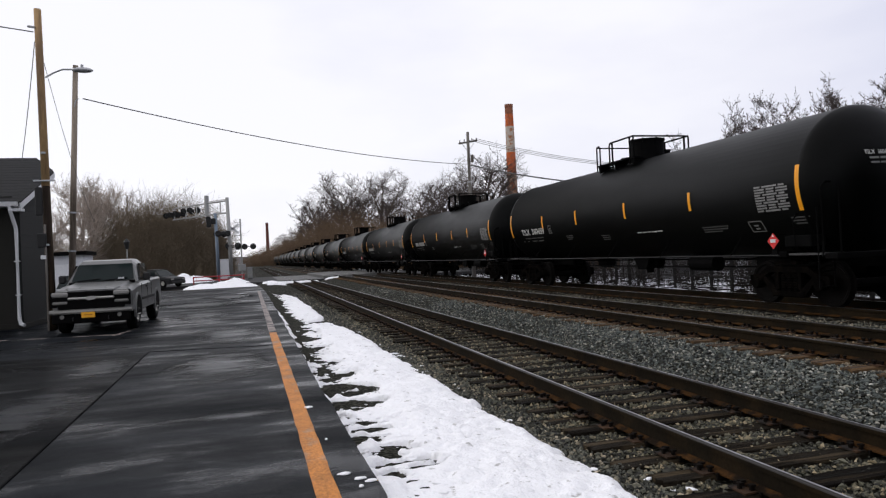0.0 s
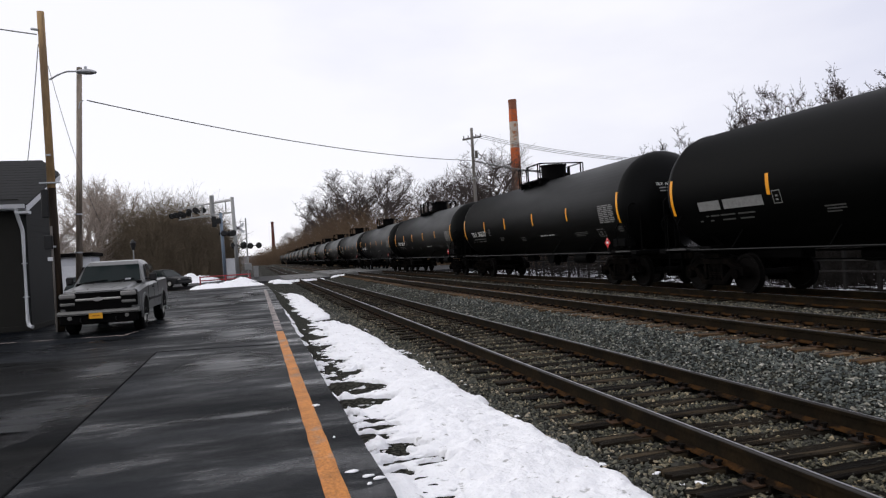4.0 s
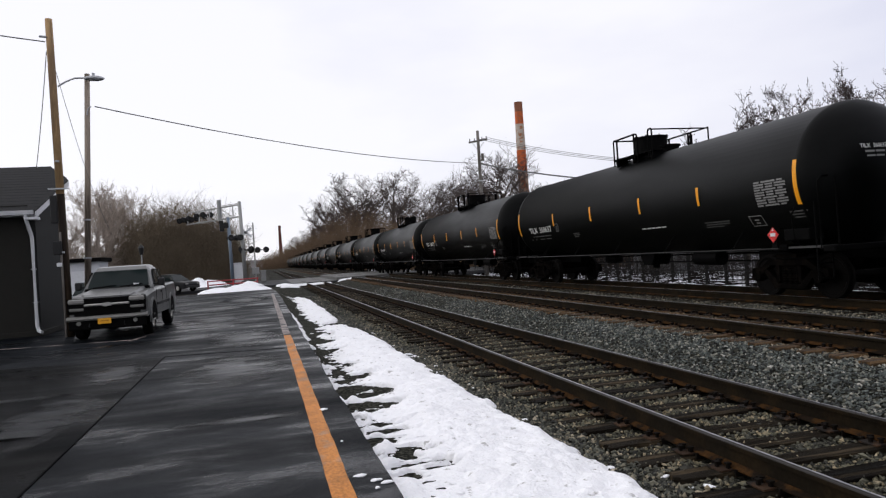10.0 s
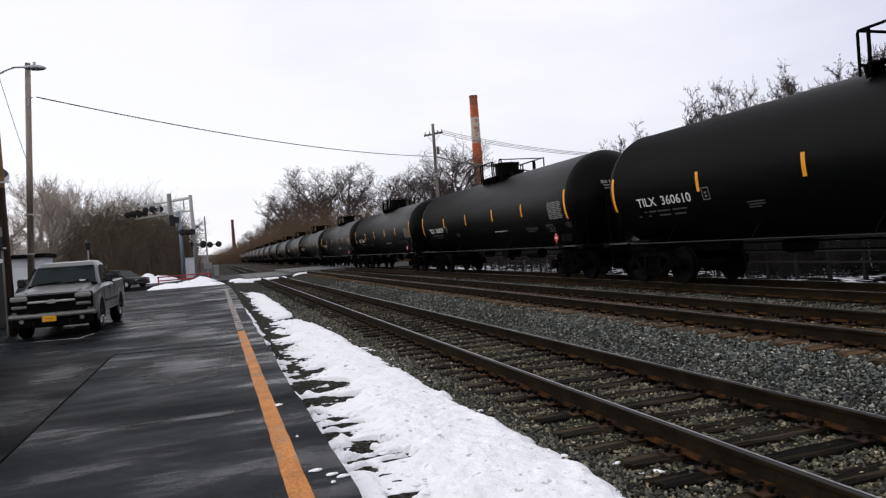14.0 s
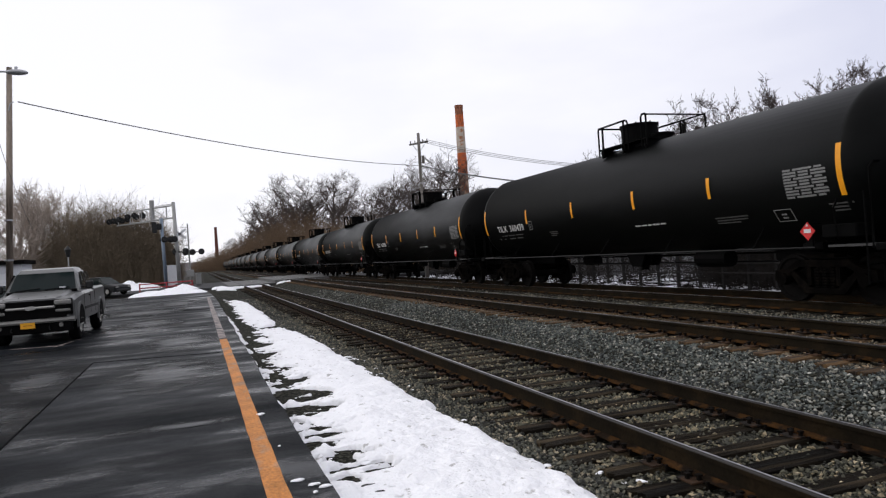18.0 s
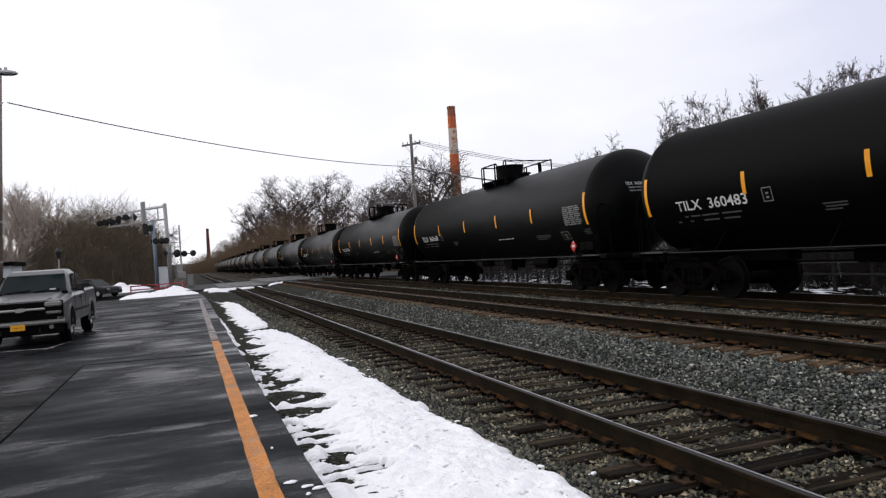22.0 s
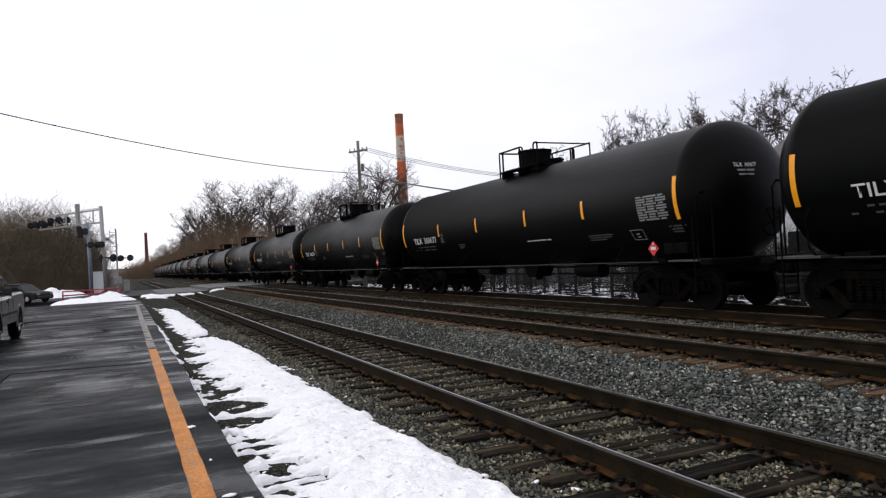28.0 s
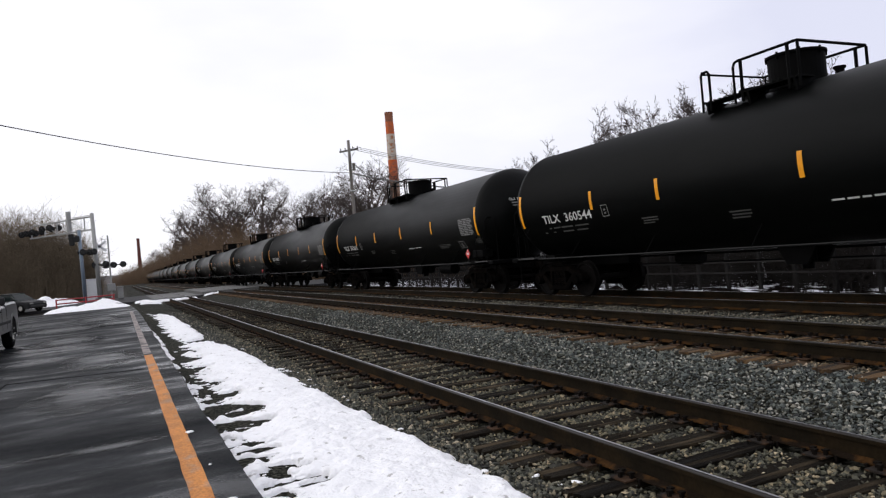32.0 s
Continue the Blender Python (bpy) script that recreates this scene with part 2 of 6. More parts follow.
M_BLUESTEEL = mat("blue_grey_steel", (0.16, 0.20, 0.25), 0.5, 0.3, 0.15, 3)
M_YLINE = mat("worn_orange_line_paint", (0.47, 0.180, 0.036), 0.65, 0, 0.5, 3, 0.3, 70, (0.33, 0.205, 0.13), 2.4, edge=0.12, patch=0.52, stretch=(1.6, 0.8, 1))
M_FADED = mat("faded_pale_line_paint", (0.26, 0.215, 0.195), 0.6, 0, 0.4, 3, 0.2, 60, (0.014, 0.014, 0.016), 2.2, edge=0.12)
M_GREYPANEL = mat("grey_crossing_panel", (0.13, 0.13, 0.125), 0.85, 0, 0.2, 1.5, 0.3, 40)
M_WHITEBOARD = mat("white_clapboard", (0.52, 0.53, 0.55), 0.7, 0, 0.12, 2)
M_GREYROOF = mat("grey_brown_roof", (0.105, 0.095, 0.088), 0.85, 0, 0.3, 2)
M_FARHILL = mat("bare_wooded_hill", (0.080, 0.070, 0.070), 0.95, 0, 0.35, 0.05, 0.6, 0.4)
M_DARKCAR = mat("dark_car_paint", (0.006, 0.0065, 0.0075), 0.4, 0.0, 0.1, 3, gloss=0.15)
M_DARKBLUECAR = mat("blue_grey_car_paint", (0.05, 0.065, 0.09), 0.3, 0.3, 0.1, 3)


def asphalt_material():
    """Wet asphalt: dull damp ground with smooth glossy water films in long patches, patched darker and lighter."""
    m = mat("wet_asphalt", (0.0050, 0.0062, 0.0078), 0.5, 0, 0.45, 0.5, 0.22, 70, (0.0108, 0.0124, 0.0146), 0.5, gloss=0.12, stretch=(0.6, 1.3, 1))
    n, l = m.node_tree.nodes, m.node_tree.links
    b = n["Principled BSDF"]
    co = n.new("ShaderNodeTexCoord")
    mp = n.new("ShaderNodeMapping")
    mp.inputs["Scale"].default_value = (0.26, 0.62, 1)
    mp.inputs["Rotation"].default_value = (0, 0, radians(-8))
    l.new(co.outputs["Object"], mp.inputs[0])
    nz = n.new("ShaderNodeTexNoise")
    nz.inputs["Scale"].default_value, nz.inputs["Detail"].default_value, nz.inputs["Roughness"].default_value = 1.1, 7, 0.62
    l.new(mp.outputs[0], nz.inputs["Vector"])
    rp = n.new("ShaderNodeValToRGB")
    e = rp.color_ramp.elements
    e[0].position, e[0].color = 0.34, (0.12, 0.12, 0.12, 1)
    e[1].position, e[1].color = 0.66, (0.62, 0.62, 0.62, 1)
    mid = e.new(0.50)
    mid.color = (0.42, 0.42, 0.42, 1)
    l.new(nz.outputs["Fac"], rp.inputs[0])
    l.new(rp.outputs[0], b.inputs["Roughness"])
    film = n.new("ShaderNodeMapRange")
    film.inputs["From Min"].default_value, film.inputs["From Max"].default_value = 0.45, 0.33
    film.inputs["To Min"].default_value, film.inputs["To Max"].default_value = 0.02, 0.20
    l.new(nz.outputs["Fac"], film.inputs["Value"])
    l.new(film.outputs[0], b.inputs["Specular IOR Level"])
    return m


M_ASPHALT = asphalt_material()


# ---- mesh helpers ----
def mesh_from(name, bm, material, smooth=False):
    me = bpy.data.meshes.new(name)
    bm.normal_update()
    bm.to_mesh(me)
    bm.free()
    me.materials.append(material)
    if smooth:
        for p in me.polygons:
            p.use_smooth = True
    return me


def part(name, bm, material, parent, label="", at=None, smooth=False):
    ob = new(name, mesh_from(name, bm, material, smooth))
    ob.parent = parent
    if at is not None:
        ob.matrix_basis = at
    if label:
        tagged(ob, label)
    return ob


def share(name, me, parent, at):
    ob = new(name, me)
    ob.parent, ob.matrix_basis = parent, at
    return ob


def thing(name, m, label, category, group="", kind=""):
    ob = new(name)
    ob.empty_display_size = 0.2
    ob.matrix_basis = m
    return tagged(ob, label, category, group, kind)


def solid(name, bm, material, label, category, group="", kind="", at=None, smooth=False):
    ob = new(name, mesh_from(name, bm, material, smooth))
    if at is not None:
        ob.matrix_basis = at
    return tagged(ob, label, category, group, kind)


def box(x0, y0, z0, x1, y1, z1, bevel=0.0, bm=None):
    bm = bm or bmesh.new()
    got = bmesh.ops.create_cube(bm, size=1)["verts"]
    for v in got:
        v.co = Vector((x0 + (v.co.x + 0.5) * (x1 - x0), y0 + (v.co.y + 0.5) * (y1 - y0), z0 + (v.co.z + 0.5) * (z1 - z0)))
    if bevel:
        es = {e for v in got for e in v.link_edges}
        bmesh.ops.bevel(bm, geom=list(es), offset=bevel, segments=1, affect="EDGES", clamp_overlap=True)
    return bm


def rod(a, b, r0, r1=None, sides=8, bm=None):
    """A tapered round bar from a to b."""
    bm = bm or bmesh.new()
    a, b = Vector(a), Vector(b)
    r1 = r0 if r1 is None else r1
    q = (b - a).to_track_quat("Z", "Y")
    rings = []
    for c, r in ((a, r0), (b, r1)):
        rings.append([bm.verts.new(c + q @ Vector((r * math.cos(i * math.tau / sides), r * math.sin(i * math.tau / sides), 0))) for i in range(sides)])
    for i in range(sides):
        j = (i + 1) % sides
        bm.faces.new((rings[0][i], rings[0][j], rings[1][j], rings[1][i]))
    bm.faces.new(rings[0][::-1])
    bm.faces.new(rings[1])
    return bm


def tube(points, r, sides=6, bm=None):
    """A round bar bent through points."""
    bm = bm or bmesh.new()
    pts = [Vector(p) for p in points]
    rings = []
    for i, p in enumerate(pts):
        d = (pts[min(i + 1, len(pts) - 1)] - pts[max(i - 1, 0)]).normalized()
        q = d.to_track_quat("Z", "Y")
        rings.append([bm.verts.new(p + q @ Vector((r * math.cos(k * math.tau / sides), r * math.sin(k * math.tau / sides), 0))) for k in range(sides)])
    for a, b in zip(rings, rings[1:]):
        best = min(range(sides), key=lambda s: (a[0].co - b[s].co).length)
        for k in range(sides):
            j = (k + 1) % sides
            bm.faces.new((a[k], a[j], b[(j + best) % sides], b[(k + best) % sides]))
    bm.faces.new(rings[0][::-1])
    bm.faces.new(rings[-1])
    return bm


def loft(sections, closed=True, cap=True, bm=None):
    """Skins a list of equal rings of points."""
    bm = bm or bmesh.new()
    rings = [[bm.verts.new(p) for p in s] for s in sections]
    n = len(rings[0])
    for a, b in zip(rings, rings[1:]):
        for i in range(n if closed else n - 1):
            j = (i + 1) % n
            bm.faces.new((a[i], a[j], b[j], b[i]))
    if cap and closed:
        bm.faces.new(rings[0][::-1])
        bm.faces.new(rings[-1])
    bmesh.ops.recalc_face_normals(bm, faces=bm.faces)
    return bm


def prism(outline, x0, x1, axis="x", bm=None):
    """Extrudes a flat outline of (u, v) along an axis: x gives (x, u, v), y gives (u, y, v), z gives (u, v, z)."""
    put = {"x": lambda u, v, w: (w, u, v), "y": lambda u, v, w: (u, w, v), "z": lambda u, v, w: (u, v, w)}[axis]
    return loft([[put(u, v, x0) for u, v in outline], [put(u, v, x1) for u, v in outline]], bm=bm)


def big_mesh(name, verts, faces, material, smooth=False):
    """A mesh from arrays: verts (n, 3), faces (m, k)."""
    verts, faces = np.asarray(verts, dtype=np.float32), np.asarray(faces, dtype=np.int32)
    me = bpy.data.meshes.new(name)
    m, k = faces.shape
    me.vertices.add(len(verts))
    me.vertices.foreach_set("co", verts.ravel())
    me.loops.add(m * k)
    me.loops.foreach_set("vertex_index", faces.ravel())
    me.polygons.add(m)
    me.polygons.foreach_set("loop_start", np.arange(0, m * k, k, dtype=np.int32))
    me.polygons.foreach_set("loop_total", np.full(m, k, dtype=np.int32))
    me.update(calc_edges=True)
    me.validate()
    me.materials.append(material)
    me.polygons.foreach_set("use_smooth", np.full(len(me.polygons), smooth))
    return me


def heightfield(xs, ys, height):
    """Vertices and quads of a sheet z = height(x, y) over a grid."""
    X, Y = np.meshgrid(xs, ys)
    Z = height(X, Y)
    v = np.stack([X, Y, Z], -1).reshape(-1, 3)
    nx, ny = len(xs), len(ys)
    i = (np.arange(ny - 1)[:, None] * nx + np.arange(nx - 1)[None, :]).ravel()
    return v, np.stack([i, i + 1, i + 1 + nx, i + nx], 1)


def waves(seed, X, Y, octaves=4, size=1.0):
    """Smooth value noise of two coordinates, about -1 to 1."""
    r = np.random.RandomState(seed)
    total, amp, f = np.zeros_like(X, dtype=float), 1.0, 1.0 / size
    for _ in range(octaves):
        g = r.uniform(-1, 1, (128, 128))
        u, v = X * f + r.uniform(0, 90), Y * f + r.uniform(0, 90)
        iu, iv = np.floor(u).astype(int), np.floor(v).astype(int)
        fu, fv = u - iu, v - iv
        fu, fv = fu * fu * (3 - 2 * fu), fv * fv * (3 - 2 * fv)
        a, b = g[iu % 128, iv % 128], g[(iu + 1) % 128, iv % 128]
        c, d = g[iu % 128, (iv + 1) % 128], g[(iu + 1) % 128, (iv + 1) % 128]
        total += amp * ((a * (1 - fu) + b * fu) * (1 - fv) + (c * (1 - fu) + d * fu) * fv)
        amp, f = amp * 0.5, f * 2
    return total / 1.6


# ---- the ground and the three tracks ----
TRACKS = ((4.30, 0.0), (8.20, 0.24), (11.90, 0.25))  # centre line and height of the rail heads
BED_X = (-3, 0.7, 2.0, 2.7, 5.9, 6.3, 6.9, 9.5, 10.3, 13.3, 14.4, 16.0, 40.0)
BED_Z = (-0.16, -0.12, -0.17, -0.24, -0.24, -0.10, 0.0, 0.0, 0.02, 0.02, -0.25, -0.40, -0.45)


def bed(x):
    return np.interp(x, BED_X, BED_Z)


def build_ground():
    xs = np.concatenate([[-2500, -900, -300, -120, -60, -30], np.arange(-20, 17, 1.0), [20, 30, 40, 60, 120, 300, 900, 2500]])
    ys = np.concatenate([[-400, -100, -40], np.arange(-20, 130, 3.0), [150, 200, 300, 500, 900, 1600, 3000]])
    v, f = heightfield(xs, ys, lambda X, Y: bed(X) - 0.09 + 0.03 * waves(3, X, Y, 3, 6))
    g = new("ground", big_mesh("ground", v, f, M_EARTH, True))
    tagged(g, "damp dark cinder ground reaching to the horizon", "ground", kind="structure")
    xs = np.concatenate([np.arange(0.74, 14.6, 0.12)])
    ys = np.concatenate([np.arange(-10, 62, 0.2), np.arange(62, 200, 2), np.arange(200, 1500, 40)])
    v, f = heightfield(xs, ys, lambda X, Y: bed(X) + 0.018 * waves(5, X, Y, 3, 0.35))
    b = new("ballast_bed", big_mesh("ballast_bed", v, f, M_BALLAST, True))
    tagged(b, "grey crushed-stone ballast under the railway tracks", "ballast", kind="structure")
    xs, ys = np.arange(14.0, 60, 0.5), np.arange(-6, 140, 0.7)
    v, f = heightfield(xs, ys, lambda X, Y: bed(X) + 0.04 + 0.10 * waves(8, X, Y, 4, 2.5) - 0.25 * (X < 14.4))
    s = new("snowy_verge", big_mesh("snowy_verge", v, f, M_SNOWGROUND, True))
    tagged(s, "rough verge with patches of snow behind the tracks", "ground", kind="structure")


def rail_mesh(y0, y1):
    prof = [(-0.07, -0.185), (0.07, -0.185), (0.07, -0.172), (0.013, -0.150), (0.010, -0.045), (0.036, -0.036), (0.036, -0.006), (0.030, 0.0), (0.010, 0.0005), (-0.030, 0.0), (-0.036, -0.006), (-0.036, -0.036), (-0.010, -0.045), (-0.013, -0.150), (-0.07, -0.172)]
    bm = prism(prof, y0, y1, "y")
    me = mesh_from("rail", bm, M_RAIL)
    me.materials.append(M_RAILGLINT)
    me.materials.append(M_RAILCROWN)
    me.materials.append(M_RAILFOOT)
    # a bright strip on the +x edge imitates the sky's glint on the worn head
    for p in me.polygons:
        if p.normal.z > 0.5 and p.center.z > -0.01:
            p.material_index = 1 if p.center.x > 0.012 else 2
        elif p.center.z < -0.145:
            p.material_index = 3
    return me


def tie_mesh(seed):
    """A weathered tie: split grain along the top, worn ends."""
    r = random.Random(seed)
    nx, ny = 12, 7
    bm = bmesh.new()
    groove = [r.choice((0.0, 0.0, -0.004, -0.016)) for _ in range(ny)]
    groove[0], groove[-1] = -0.012, -0.010
    runs = [(r.randint(0, nx // 2), r.randint(nx // 2, nx)) for _ in range(ny)]
    end_l, end_r = [-1.3 + r.uniform(-0.03, 0.03) for _ in range(ny)], [1.3 + r.uniform(-0.03, 0.03) for _ in range(ny)]
    top = []
    for j in range(ny):
        y = -0.115 + 0.23 * j / (ny - 1)
        row = []
        for i in range(nx):
            x = end_l[j] + (end_r[j] - end_l[j]) * i / (nx - 1)
            deep = groove[j] if runs[j][0] <= i <= runs[j][1] else 0.2 * groove[j]
            row.append(bm.verts.new((x, y + r.uniform(-0.008, 0.008), deep + r.uniform(-0.005, 0.003))))
        top.append(row)
    for j in range(ny - 1):
        for i in range(nx - 1):
            bm.faces.new((top[j][i], top[j][i + 1], top[j + 1][i + 1], top[j + 1][i]))
    ring = top[0] + [row[-1] for row in top[1:]] + top[-1][-2::-1] + [row[0] for row in top[-2:0:-1]]
    low = [bm.verts.new((v.co.x, v.co.y, -0.17)) for v in ring]
    for k in range(len(ring)):
        q = (k + 1) % len(ring)
        bm.faces.new((ring[q], ring[k], low[k], low[q]))
    return mesh_from("tie", bm, M_TIE)


def plate_mesh():
    """Tie plate with four spikes and a pair of rail anchors."""
    bm = box(-0.18, -0.095, 0, 0.18, 0.095, 0.014)
    for sx, sy in ((-0.09, -0.06), (-0.09, 0.05), (0.09, -0.05), (0.09, 0.06), (0.14, 0.0), (-0.14, 0.01)):
        box(sx - 0.013, sy - 0.013, 0.01, sx + 0.013, sy + 0.013, 0.052, bm=bm)
        box(sx - 0.022, sy - 0.02, 0.045, sx + 0.022, sy + 0.02, 0.06, bm=bm)
    for y in (-0.148, 0.132):
        box(-0.088, y, -0.03, 0.088, y + 0.014, 0.012, bm=bm)
        box(-0.092, y - 0.003, 0.0, -0.064, y + 0.017, 0.024, bm=bm)
        box(0.064, y - 0.003, 0.0, 0.092, y + 0.017, 0.024, bm=bm)
    me = mesh_from("tie_plate", bm, M_PLATE)
    me.materials.append(M_SPIKE)
    for p in me.polygons:
        if p.center.z > 0.0145 or p.center.z < 0.0 or abs(p.center.y) > 0.1:
            p.material_index = 1
    return me


def build_track(x, z, label):
    t = thing("railway_track", pose(x, 0, z), label, "railway track", "parallel tracks", "structure")
    for s in (-0.7525, 0.7525):
        for y0, y1 in ((-8, 60), (60, 90), (90, 1400)):
            share("rail", rail_mesh(y0, y1), t, pose(s, 0, 0))
    return t


STONE_TRACK_TIES = []


def build_ties(t, x, z, seed, me, plate):
    r = random.Random(seed)
    y = -3.0 + r.uniform(0, 0.4)
    while y < 61:
        turn, dx, dz = r.uniform(-1.5, 1.5), r.uniform(-0.08, 0.08), r.uniform(-0.02, 0.0)
        share("tie", r.choice(me), t, pose(dx, y, -0.190 + dz, 0, r.uniform(-0.4, 0.4), turn))
        STONE_TRACK_TIES.append((x, y, z))
        if plate and y < 45:
            for s in (-0.7525, 0.7525):
                share("tie_plate", plate, t, pose(s, y, -0.196, 0, 0, 180 if s > 0 else 0))
        y += 0.52 + r.uniform(-0.04, 0.04)
    bm = bmesh.new()
    y = 90.0
    while y < 240:
        box(-1.3, y - 0.115, -0.36, 1.3, y + 0.115, -0.195, bm=bm)
        y += 0.54
    far = part("far_ties", bm, me[0].materials[0], t)
    tagged(far, kind="stuff")


def build_stones():
    """Loose crushed stone lying between and beside the ties."""
    rs = np.random.RandomState(11)
    bm = bmesh.new()
    bmesh.ops.create_icosphere(bm, subdivisions=1, radius=1)
    base_v = np.array([v.co[:] for v in bm.verts])
    base_f = np.array([[v.index for v in f.verts] for f in bm.faces])
    bm.free()
    sets = []
    for y0, y1, dens, fine in ((1.5, 8, 980, 0), (8, 14, 720, 0), (14, 24, 300, 0), (24, 40, 90, 0)):
        n = int((y1 - y0) * 8.9 * dens)
        p = np.stack([rs.uniform(2.05, 10.95, n), rs.uniform(y0, y1, n)], 1)
        # leave the ties and the rails bare
        keep = np.ones(len(p), bool)
        for cx, _ in TRACKS[:2]:
            inside = np.abs(p[:, 0] - cx) < 1.33
            ty = np.sort(np.array([y for x, y, z in STONE_TRACK_TIES if abs(x - cx) < 0.1]))
            k = np.clip(np.searchsorted(ty, p[:, 1]), 1, len(ty) - 1)
            d = np.minimum(np.abs(p[:, 1] - ty[k - 1]), np.abs(p[:, 1] - ty[k]))
            keep &= ~(inside & (d < 0.125) & (rs.rand(len(p)) < 0.86))
            keep &= ~(np.abs(np.abs(p[:, 0] - cx) - 0.7525) < 0.10)
        p = p[keep]
        sets.append((p, fine))
    verts, faces, start = [], [], 0
    octa_v = np.array([[1, 0, 0], [-1, 0, 0], [0, 1, 0], [0, -1, 0], [0, 0, 1], [0, 0, -1]], dtype=float) * 1.15
    octa_f = np.array([[0, 2, 4], [2, 1, 4], [1, 3, 4], [3, 0, 4], [2, 0, 5], [1, 2, 5], [3, 1, 5], [0, 3, 5]])
    for p, fine in sets:
        bv, bf = (base_v, base_f) if fine else (octa_v, octa_f)
        n = len(p)
        size = rs.uniform(0.009, 0.0225, n) * (1 + 0.012 * np.clip(p[:, 1] - 8, 0, 20)) * (1 + 0.5 * (rs.rand(n) < 0.05))
        ang = rs.uniform(0, math.tau, (n, 2))
        ca, sa, cb, sb = np.cos(ang[:, 0]), np.sin(ang[:, 0]), np.cos(ang[:, 1]), np.sin(ang[:, 1])
        v = bv[None] * rs.uniform(0.5, 1.45, (n, len(bv), 1))
        v = v * np.stack([rs.uniform(0.8, 1.5, n), rs.uniform(0.7, 1.1, n), rs.uniform(0.5, 0.9, n)], 1)[:, None, :]
        x, y, z = v[..., 0].copy(), v[..., 1].copy(), v[..., 2].copy()
        y, z = y * cb[:, None] - z * sb[:, None], y * sb[:, None] + z * cb[:, None]
        x, y = x * ca[:, None] - y * sa[:, None], x * sa[:, None] + y * ca[:, None]
        v = np.stack([x, y, z], -1) * size[:, None, None]
        lift = bed(p[:, 0]) + rs.uniform(0.0, 0.024, n)
        v += np.stack([p[:, 0], p[:, 1], lift], 1)[:, None, :]
        faces.append((bf[None] + (np.arange(n) * len(bv))[:, None, None]).reshape(-1, 3) + start)
        verts.append(v.reshape(-1, 3))
        start += n * len(bv)
    v, f = np.concatenate(verts), np.concatenate(faces)
    ob = new("ballast_stones", big_mesh("ballast_stones", v.reshape(-1, 3), f.reshape(-1, 3), stone_material()))
    tagged(ob, "loose grey crushed ballast stones, some pale", "ballast", kind="stuff")


def stone_material():
    m = bpy.data.materials.new("crushed_stone")
    m.use_nodes = True
    n, l = m.node_tree.nodes, m.node_tree.links
    b = n["Principled BSDF"]
    b.inputs["Roughness"].default_value = 0.8
    g = n.new("ShaderNodeNewGeometry")
    rp = n.new("ShaderNodeValToRGB")
    e = rp.color_ramp.elements
    e[0].position, e[0].color = 0.0, (0.008, 0.008, 0.008, 1)
    e[1].position, e[1].color = 1.0, (0.44, 0.41, 0.37, 1)
    for at, c in ((0.28, (0.034, 0.038, 0.036, 1)), (0.58, (0.088, 0.098, 0.092, 1)), (0.80, (0.135, 0.136, 0.118, 1)), (0.94, (0.24, 0.22, 0.18, 1))):
        e.new(at).color = c
    l.new(g.outputs["Random Per Island"], rp.inputs[0])
    nz = n.new("ShaderNodeTexNoise")
    nz.inputs["Scale"].default_value = 60
    mr = n.new("ShaderNodeMapRange")
    mr.inputs["To Min"].default_value, mr.inputs["To Max"].default_value = 0.65, 1.6
    l.new(nz.outputs["Fac"], mr.inputs["Value"])
    sc = n.new("ShaderNodeVectorMath")
    sc.operation = "SCALE"
    l.new(rp.outputs[0], sc.inputs[0])
    l.new(mr.outputs[0], sc.inputs["Scale"])
    # brake dust and rust tint the stones under the two nearer tracks
    co = n.new("ShaderNodeTexCoord")
    sep = n.new("ShaderNodeSeparateXYZ")
    l.new(co.outputs["Object"], sep.inputs[0])
    away = n.new("ShaderNodeMapRange")
    away.inputs["From Min"].default_value, away.inputs["From Max"].default_value = 2.0, 11.0
    l.new(sep.outputs["X"], away.inputs["Value"])
    wob = n.new("ShaderNodeTexNoise")
    wob.inputs["Scale"].default_value, wob.inputs["Detail"].default_value = 1.6, 4
    shift = n.new("ShaderNodeMath")
    shift.operation, shift.inputs[1].default_value, shift.inputs[2].default_value = "MULTIPLY_ADD", 0.07, -0.035
    l.new(wob.outputs["Fac"], shift.inputs[0])
    place = n.new("ShaderNodeMath")
    place.operation = "ADD"
    l.new(away.outputs[0], place.inputs[0])
    l.new(shift.outputs[0], place.inputs[1])
    dust = n.new("ShaderNodeValToRGB")
    d = dust.color_ramp.elements
    d[0].position, d[0].color = 0.05, (0.88, 0.86, 0.78, 1)
    d[1].position, d[1].color = 1.0, (0.95, 0.88, 0.74, 1)
    for at, c in ((0.14, (0.98, 0.84, 0.58, 1)), (0.37, (0.98, 0.86, 0.62, 1)), (0.42, (0.97, 1.0, 0.98, 1)), (0.545, (0.97, 1.02, 1.01, 1)), (0.585, (1.0, 0.72, 0.46, 1)), (0.80, (0.95, 0.72, 0.48, 1)), (0.86, (0.98, 0.90, 0.76, 1))):
        d.new(at).color = c
    l.new(place.outputs[0], dust.inputs[0])
    tint = n.new("ShaderNodeVectorMath")
    tint.operation = "MULTIPLY"
    l.new(sc.outputs[0], tint.inputs[0])
    l.new(dust.outputs[0], tint.inputs[1])
    l.new(tint.outputs[0], b.inputs["Base Color"])
    return m


